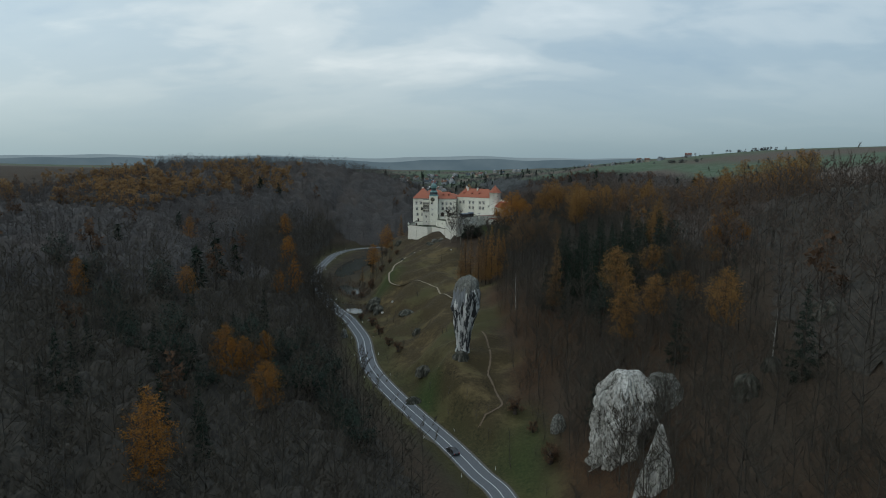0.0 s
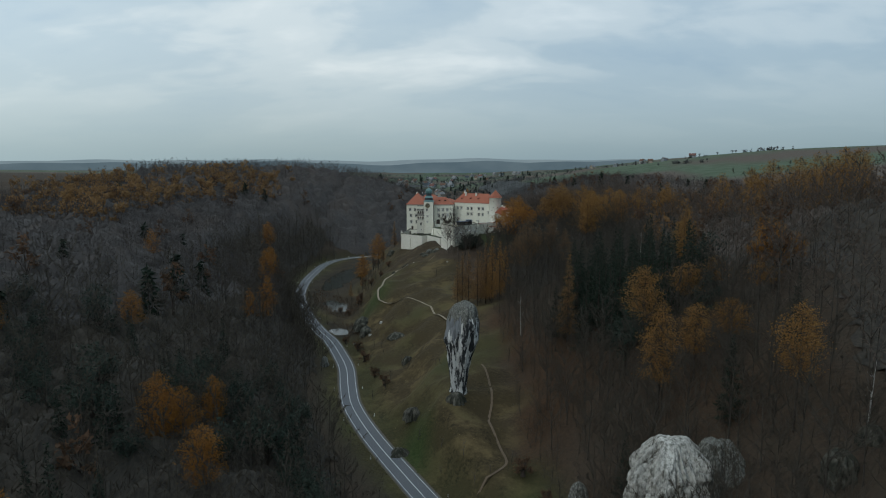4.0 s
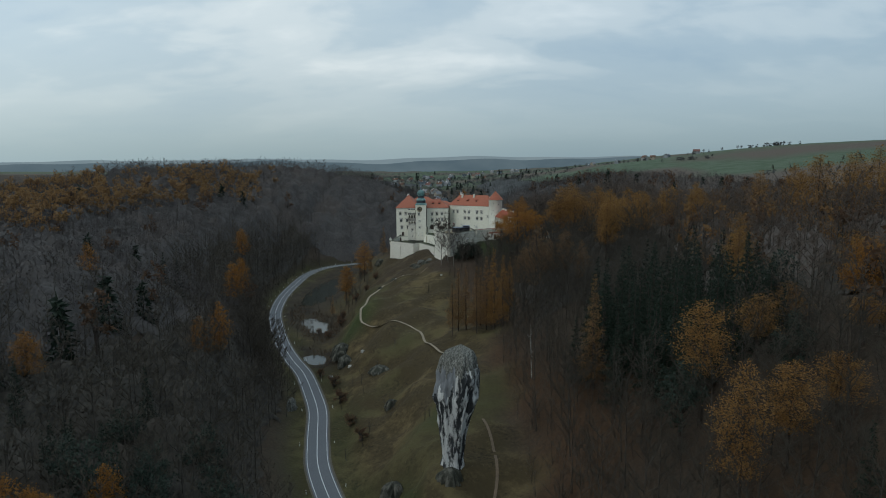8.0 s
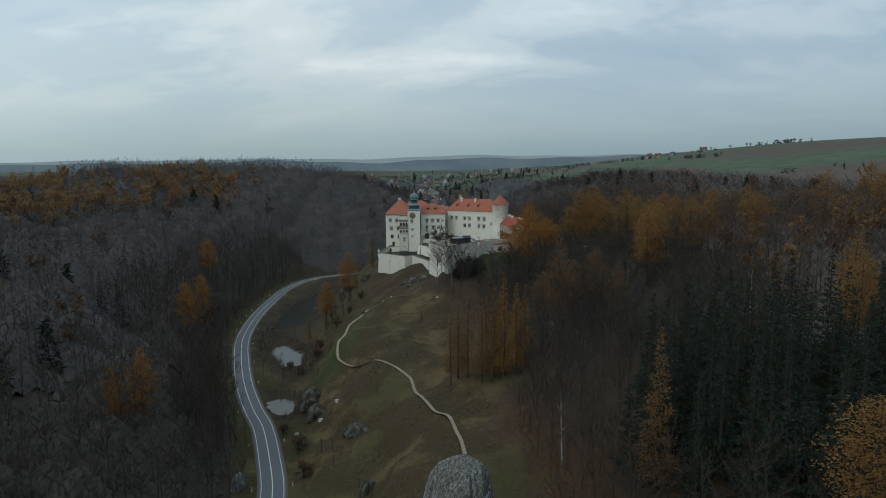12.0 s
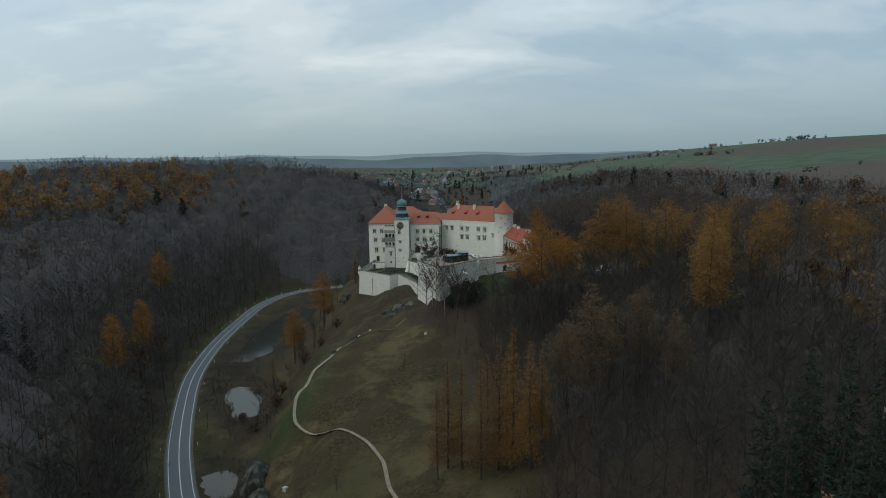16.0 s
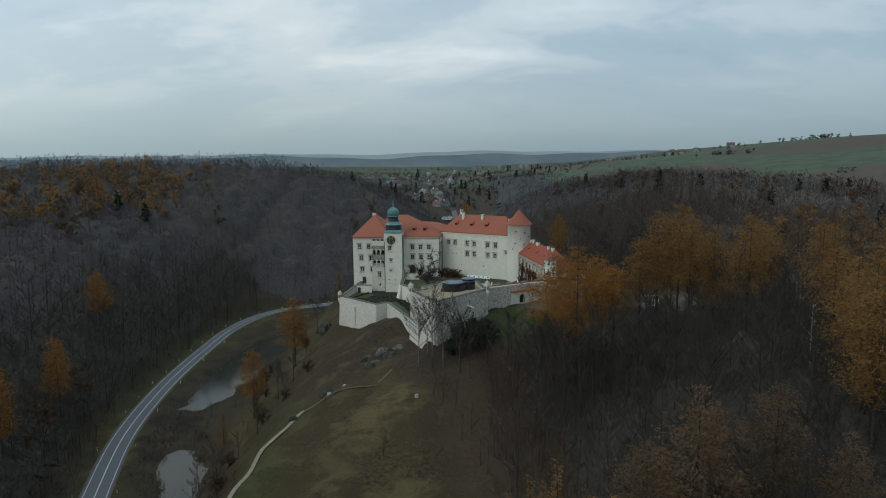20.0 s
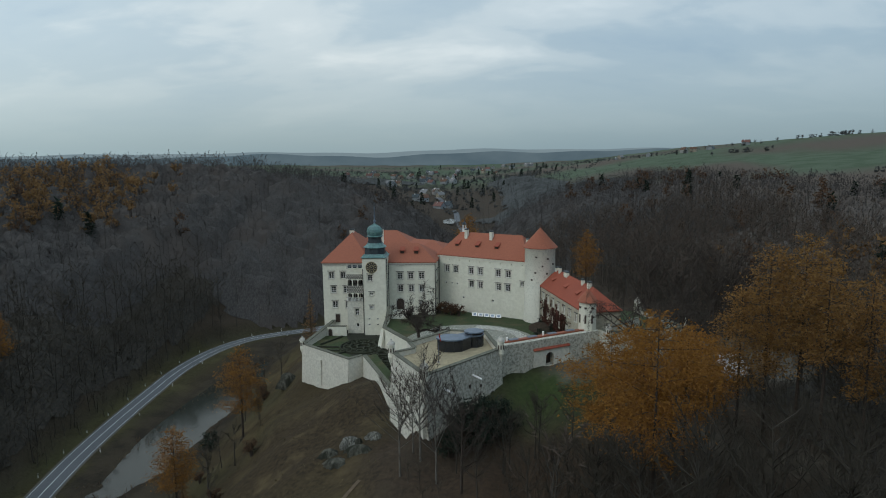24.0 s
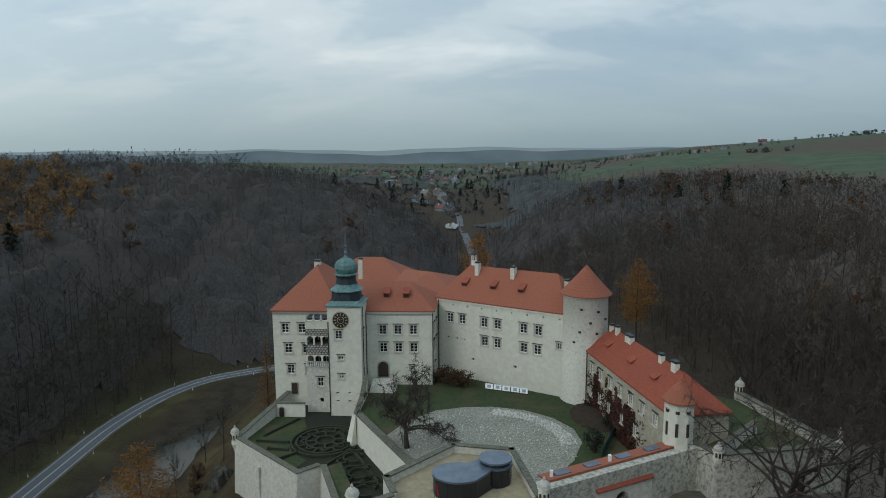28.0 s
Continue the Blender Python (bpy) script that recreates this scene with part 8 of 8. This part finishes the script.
shore = spread_spots(-112, -40, -125, 105, 1.25, lambda x, y: np.where((pond_depth(x, y) > -0.9) & (pond_depth(x, y) < 0.16) & (off_line(x, y, ROADLINE[::3]) > 6.5) & (y < -15), 0.62 + 0.3 * np.sin(x * 0.5 + 1.3 * np.sin(y * 0.23)), np.where((pond_depth(x, y) > -0.12) & (pond_depth(x, y) < 0.04) & (off_line(x, y, ROADLINE[::3]) > 6.5), 0.5, 0.0)), 51)
tufts("reeds", shore, REED, 0.8, 2.0, 0.17, "dry brown reeds round the ponds", "reeds", 5)
lawn_ = spread_spots(-100, 30, -300, 0, 1.9, lambda x, y: np.where((open_ground(x, y) > 0.3) & (off_line(x, y, ROADLINE[::3]) > 4.5) & (off_line(x, y, WAYLINE) > 0.9) & (pond_depth(x, y) < -0.1) & ~((x > -46) & (y > -45) & (ground_height(x, y) > 54)), 0.5, 0.0), 52)
tufts("grass_tufts", lawn_, GRASSTUFT, 0.2, 0.6, 0.22, "tufts of dry tawny grass on the meadow", "grass", 3)
scrub = spread_spots(-100, 25, -300, 0, 5.5, lambda x, y: np.where((open_ground(x, y) > 0.15) & (off_line(x, y, ROADLINE[::3]) > 7) & (off_line(x, y, WAYLINE) > 3) & (pond_depth(x, y) < -0.25) & ~((x > -46) & (y > -45)), 1.0, 0.0)
                     * np.where(ground_height(x, y) < 33, 0.42, 0.05), 53)
TWIGBUSH = [bare_tree(400 + k, 3.2, 9, 90, 3, 0.5, 0.4, 0.5) for k in range(3)]
wood_stuff("brushwood", TWIGBUSH, scrub, WOODBARK, TWIG, "low leafless brushwood on the valley floor", "brushwood", 34)
edge = spread_spots(-115, 40, -330, 110, 3.2, lambda x, y: np.where(((off_line(x, y, ROADLINE[::3]) > 5.2) & (off_line(x, y, ROADLINE[::3]) < 22) & (x < road_x(y)) & (y > -150)) | (np.abs(x - wood_edge(y)) < 3.0) & (y < -20), 0.6, 0.0) * ~castle_zone(x, y), 54)
wood_stuff("undergrowth", UNDER, edge, WOODBARK, TWIG, "tangled brown undergrowth along the wood's edge", "undergrowth", 35)
models = [tree_model("young_tree", bare_tree(500 + k, 8, 12, 200, 4, 0.34, 0.6, 0.7), WOODBARK, TWIG, "small bare tree beside the pond", "tree", "young trees by the water") for k in range(3)]
plant(models, [(x, y, ground_z(x, y) - 0.1, s) for x, y, s in ((-57, -58, 1.1), (-55, -50, 0.9), (-60, -64, 1.0), (-53, -42, 1.2), (-56, -33, 1.3), (-50, -30, 1.0), (-54, -22, 1.4), (-52, -12, 1.2), (-57, -8, 1.0), (-66, -72, 0.8), (-70, -60, 0.7), (-64, -52, 0.9), (-74, -68, 0.7), (-50, -66, 0.6), (-61, 18, 1.2), (-63, 28, 1.3), (-66, 48, 1.1), (-58, 40, 1.4))], rng)

# dirt trail and lay-by
SOILPATH = material("trodden_soil", (0.13, 0.095, 0.06), (0.08, 0.058, 0.038), 0.95, 1.5, 0.3, 0.3)
trail = spline([(3.5, -193), (5.5, -204), (6.0, -214), (5.0, -224), (7.5, -234), (8.5, -241), (4, -246), (0, -249)], 1.2)
setting("dirt_trail", array_mesh("dirt_trail", *ribbon(trail, -0.3, 0.3, 0, 0.1, True), SOILPATH), SOILPATH, "brown worn dirt trail below the rock pillar", "trail")
upper = spline([(-37.5, -55.5), (-34, -53.2), (-30.3, -52), (-26, -51.5), (-22.5, -50.5), (-19, -46)], 1.0)
setting("upper_trail", array_mesh("upper_trail", *ribbon(upper, -0.3, 0.3, 0, 0.1, True), SOILPATH), SOILPATH, "faint worn trail climbing to the castle", "trail")
setting("lay_by", Mesh().prism([(-1.5, -262), (-9, -252), (-14, -246), (-9.5, -244), (-4, -252), (2.0, -266)], 23.4, 24.045), VERGE, "muddy gravel lay-by beside the road", "lay-by")

# marker posts along the road
marks = ROADLINE[(ROADLINE[:, 1] > -330) & (ROADLINE[:, 1] < 140)]
tang = np.gradient(marks, axis=0)
tang /= np.linalg.norm(tang, axis=1)[:, None]
first, count = None, 0
for k in range(2, len(marks), 6):
    for s in ((-1, 1) if k % 4 == 0 else (-1,) if marks[k][1] > -10 else ()):
        x, y = marks[k][0] + tang[k][1] * s * 4.6, marks[k][1] - tang[k][0] * s * 4.6
        if first is None:
            first = thing("marker_post", (x, y, 24.0), "white plastic roadside marker post with dark band", "marker post", "marker posts along the road")
            part("post", Mesh().box(x, y, 24.5, 0.14, 0.1, 1.05, 0, 0.8), WHITE, first)
            part("band", Mesh().box(x, y, 24.85, 0.15, 0.11, 0.18), IRON, first)
        else:
            copy_thing(first, pose(x, y, 23.95))


# ---- vehicles ----
def vehicle(name, x, y, z, turn, length, width, height, body_mat, label, boxy=False):
    """A parked car or van: body and cabin in one shell, glass, lamps and wheels."""
    v = thing(name, (x, y, z), label, "car" if not boxy else "van")
    c, s = math.cos(turn), math.sin(turn)

    def put(mesh):
        mesh.v = [(x + c * a - s * b, y + s * a + c * b, z + h) for a, b, h in mesh.v]
        return mesh

    l, w, h = length / 2, width / 2, height
    if boxy:
        side = [(-l, 0.35), (l, 0.35), (l, 0.95), (l * 0.86, h * 0.62), (l * 0.72, h * 0.97), (l * 0.6, h), (-l * 0.96, h), (-l, h * 0.9)]
        glass = [(l * 0.66, h * 0.62, l * 0.36, h * 0.9), (l * 0.1, h * 0.6, -l * 0.4, h * 0.86)]
    else:
        side = [(-l, 0.35), (l, 0.35), (l, 0.75), (l * 0.55, 0.95), (l * 0.2, h), (-l * 0.55, h), (-l * 0.85, 0.98), (-l, 0.85)]
        glass = [(l * 0.42, 0.98, l * 0.14, h * 0.93), (l * 0.1, 0.98, -l * 0.5, h * 0.93)]
    n = len(side)
    m = Mesh()
    inset = [0.0 if b < 1.0 else 0.12 for _, b in side]
    m.add([(a, -w + i, b) for (a, b), i in zip(side, inset)] + [(a, w - i, b) for (a, b), i in zip(side, inset)], [tuple(range(n)), tuple(range(2 * n - 1, n - 1, -1))] + [(k, n + k, n + (k + 1) % n, (k + 1) % n) for k in range(n)])
    part("body", put(m), body_mat, v)
    for a0, b0, a1, b1 in glass:
        for sgn in (-1, 1):
            m = Mesh().add([(a0, sgn * (w - 0.1), b0), (a1, sgn * (w - 0.1), b0), (a1, sgn * (w - 0.1), b1), (a0 - 0.2, sgn * (w - 0.1), b1)], [(0, 1, 2, 3)])
            part("side_window", put(m), DARKGLASS, v)
    k0, k1 = (3, 4) if not boxy else (3, 4)
    (a0, b0), (a1, b1) = side[k0], side[k1]
    part("windscreen", put(Mesh().add([(a0 + 0.02, -w + 0.25, b0 + 0.03), (a0 + 0.02, w - 0.25, b0 + 0.03), (a1 + 0.02, w - 0.28, b1 - 0.02), (a1 + 0.02, -w + 0.28, b1 - 0.02)], [(0, 1, 2, 3)])), DARKGLASS, v)
    part("rear_window", put(Mesh().add([(-l - 0.01 if boxy else -l * 0.83, -w + 0.3, h * 0.65), (-l - 0.01 if boxy else -l * 0.83, w - 0.3, h * 0.65), (-l * 0.985 if boxy else -l * 0.6, w - 0.3, h * 0.93), (-l * 0.985 if boxy else -l * 0.6, -w + 0.3, h * 0.93)], [(0, 1, 2, 3)])), DARKGLASS, v)
    for sgn in (-1, 1):
        part("headlight", put(Mesh().box(l, sgn * (w - 0.3), 0.68, 0.06, 0.35, 0.16)), WHITE, v)
        part("tail_light", put(Mesh().box(-l, sgn * (w - 0.25), 0.8, 0.06, 0.22, 0.2)), RED, v)
        for a in (-l * 0.62, l * 0.62):
            m = Mesh()
            m.tube((a, sgn * (w - 0.22), 0.32), (a, sgn * w, 0.32), 0.32, 0.32, 14)
            wheel = part("wheel", put(m), RUBBER, v)
            part("rim", put(Mesh().tube((a, sgn * w * 0.99, 0.32), (a, sgn * (w + 0.015), 0.32), 0.19, 0.17, 10)), ZINC, wheel)
    return v


vehicle("car", -4.6, -256.5, 24.05, 2.1, 4.3, 1.75, 1.45, CARPAINT, "dark car parked on the muddy lay-by")
vehicle("van", 47.0, -17.4, ground_z(47.0, -17.4), 0.1, 4.4, 1.75, 1.95, WHITE, "white van parked on the gravel under bare trees", True)
vehicle("van", 45.3, -24.6, ground_z(45.3, -24.6), 2.5, 4.2, 1.75, 1.9, WHITE, "white van parked beside dark cars on the gravel", True)
vehicle("car", 40.2, -26.0, ground_z(40.2, -26.0), 2.3, 4.2, 1.75, 1.45, CARPAINT, "dark car parked on the gravel by the trees")
vehicle("car", 42.6, -25.4, ground_z(42.6, -25.4), 2.3, 4.3, 1.75, 1.45, ZINC, "grey car parked on the gravel by the trees")

# ---- village in the valley ----
# haze over the village is put into duller wall and roof colours
WALLS = [material("hazy_white_render", (0.26, 0.28, 0.29), (0.2, 0.215, 0.22), 0.9, 1.0, 0.3, 0.05), material("grey_render", (0.33, 0.33, 0.31), None, 0.9, 1.0, 0.3, 0.05), material("cream_render", (0.36, 0.32, 0.25), None, 0.9, 1.0, 0.3, 0.1)]
ROOFS = [material("hazy_red_roof", (0.17, 0.085, 0.07), None, 0.8, 1.5, 0.3, 0.2), SLATE, material("brown_roof", (0.13, 0.075, 0.05), None, 0.8, 1.5, 0.3, 0.2), material("grey_roof", (0.2, 0.2, 0.2), None, 0.7, 1.5, 0.3, 0.1)]
LABELS = ["white village house with red tiled gable roof", "white village house with dark slate gable roof", "pale village house with brown gable roof", "pale village house with grey sheet roof"]


def house(x, y, turn, l, w, h, kind, wall):
    z = ground_z(x, y) - 0.4
    v = thing("house", (x, y, z), LABELS[kind], "house", "village houses")
    c, s = math.cos(turn), math.sin(turn)

    def put(mesh):
        mesh.v = [(x + c * a - s * b, y + s * a + c * b, z + q) for a, b, q in mesh.v]
        return mesh

    rise = w * 0.48
    m = Mesh().add([(-l / 2, -w / 2, 0), (l / 2, -w / 2, 0), (l / 2, w / 2, 0), (-l / 2, w / 2, 0), (-l / 2, -w / 2, h), (l / 2, -w / 2, h), (l / 2, w / 2, h), (-l / 2, w / 2, h), (-l / 2, 0, h + rise), (l / 2, 0, h + rise)],
                   [(0, 1, 5, 4), (2, 3, 7, 6), (1, 2, 6, 9, 5), (3, 0, 4, 8, 7)])
    part("wall", put(m), WALLS[wall], v)
    e = 0.5
    m = Mesh()
    for sg in (-1, 1):
        lo = h - e * rise / (w / 2)
        pts = [(-l / 2 - e, sg * (w / 2 + e), lo), (l / 2 + e, sg * (w / 2 + e), lo), (l / 2 + e, 0, h + rise), (-l / 2 - e, 0, h + rise)]
        m.add(pts + [(a, b, q + 0.25) for a, b, q in pts], [(4, 5, 6, 7), (3, 2, 1, 0), (0, 1, 5, 4), (1, 2, 6, 5), (3, 0, 4, 7)])
    roof = part("roof", put(m), ROOFS[kind], v)
    part("chimney", put(Mesh().box(l * 0.2, w * 0.12, h + rise * 0.9, 0.7, 0.7, 2.2)), WHITE, roof)
    for a in (-l * 0.28, l * 0.28):
        part("window", put(Mesh().box(a, -w / 2 - 0.02, h * 0.55, 1.2, 0.1, 1.4)), DARKGLASS, v)
    part("window", put(Mesh().box(-l / 2 - 0.02, 0, h * 0.6, 0.1, 1.2, 1.4)), DARKGLASS, v)
    part("door", put(Mesh().box(0, -w / 2 - 0.02, 1.3, 1.1, 0.12, 2.1)), WOODDARK, v)


r = np.random.default_rng(12)
for cx, cy, sx, sy, n in ((-79, 690, 10, 12, 3), (-46, 640, 8, 14, 2), (-135, 930, 18, 24, 3), (-62, 800, 20, 40, 4), (-80, 1130, 40, 80, 9), (-190, 1250, 80, 120, 8), (-110, 1450, 150, 120, 8), (-60, 1750, 230, 160, 8), (430, 1090, 60, 25, 6), (330, 1250, 60, 30, 3)):
    for _ in range(n):
        k = int(r.integers(0, 4))
        house(cx + r.uniform(-1, 1) * sx, cy + r.uniform(-1, 1) * sy, r.uniform(0, 3.1), r.uniform(9, 14), r.uniform(7, 9.5), r.uniform(4.0, 6.5), k, int(r.integers(0, 3)) if k > 1 else 0)

setting("far_pond", Mesh().prism([(-34, 500), (-26, 498), (-24, 525), (-30, 548), (-38, 540), (-38, 515)], 25, 30.6), WATER, "pale still pond in the valley below the village", "pond")

# hedgerows, copses and far belts of trees
copse = []
for cx, cy, sx, sy, n in ((598, 1005, 22, 12, 26), (640, 1015, 12, 6, 6), (420, 1060, 70, 10, 16), (330, 1220, 70, 12, 18), (395, 880, 26, 9, 26), (300, 470, 40, 6, 8), (180, 1500, 240, 30, 120), (-100, 1350, 200, 40, 150),
                          (-300, 1500, 300, 60, 180), (60, 1100, 70, 60, 110), (-250, 900, 160, 80, 200), (-40, 850, 70, 60, 110), (-100, 1900, 300, 40, 120), (-130, 620, 50, 60, 70), (-20, 660, 60, 50, 50), (-40, 1120, 130, 40, 90)):
    copse.append(np.c_[r.normal(cx, sx, n), r.normal(cy, sy, n)])
copse = np.concatenate(copse)
spots = np.c_[copse, ground_height(copse[:, 0], copse[:, 1]) - 2.4]
COPSE = [leafy_tree(600 + k, 7, 4.2, 32, 1.9, 1) for k in range(3)]
wood_stuff("hedgerow_trees", COPSE, spots, WOODBARK, PALETWIG, "dark hedgerows and copses between the far fields", "woodland", 36)
wood_stuff("garden_conifers", SPRUCE_FAR, spots[np.abs(spots[:, 0]) < 160][::16], BARK, SPRUCELEAF, "dark conifers among the village houses", "woodland", 37)
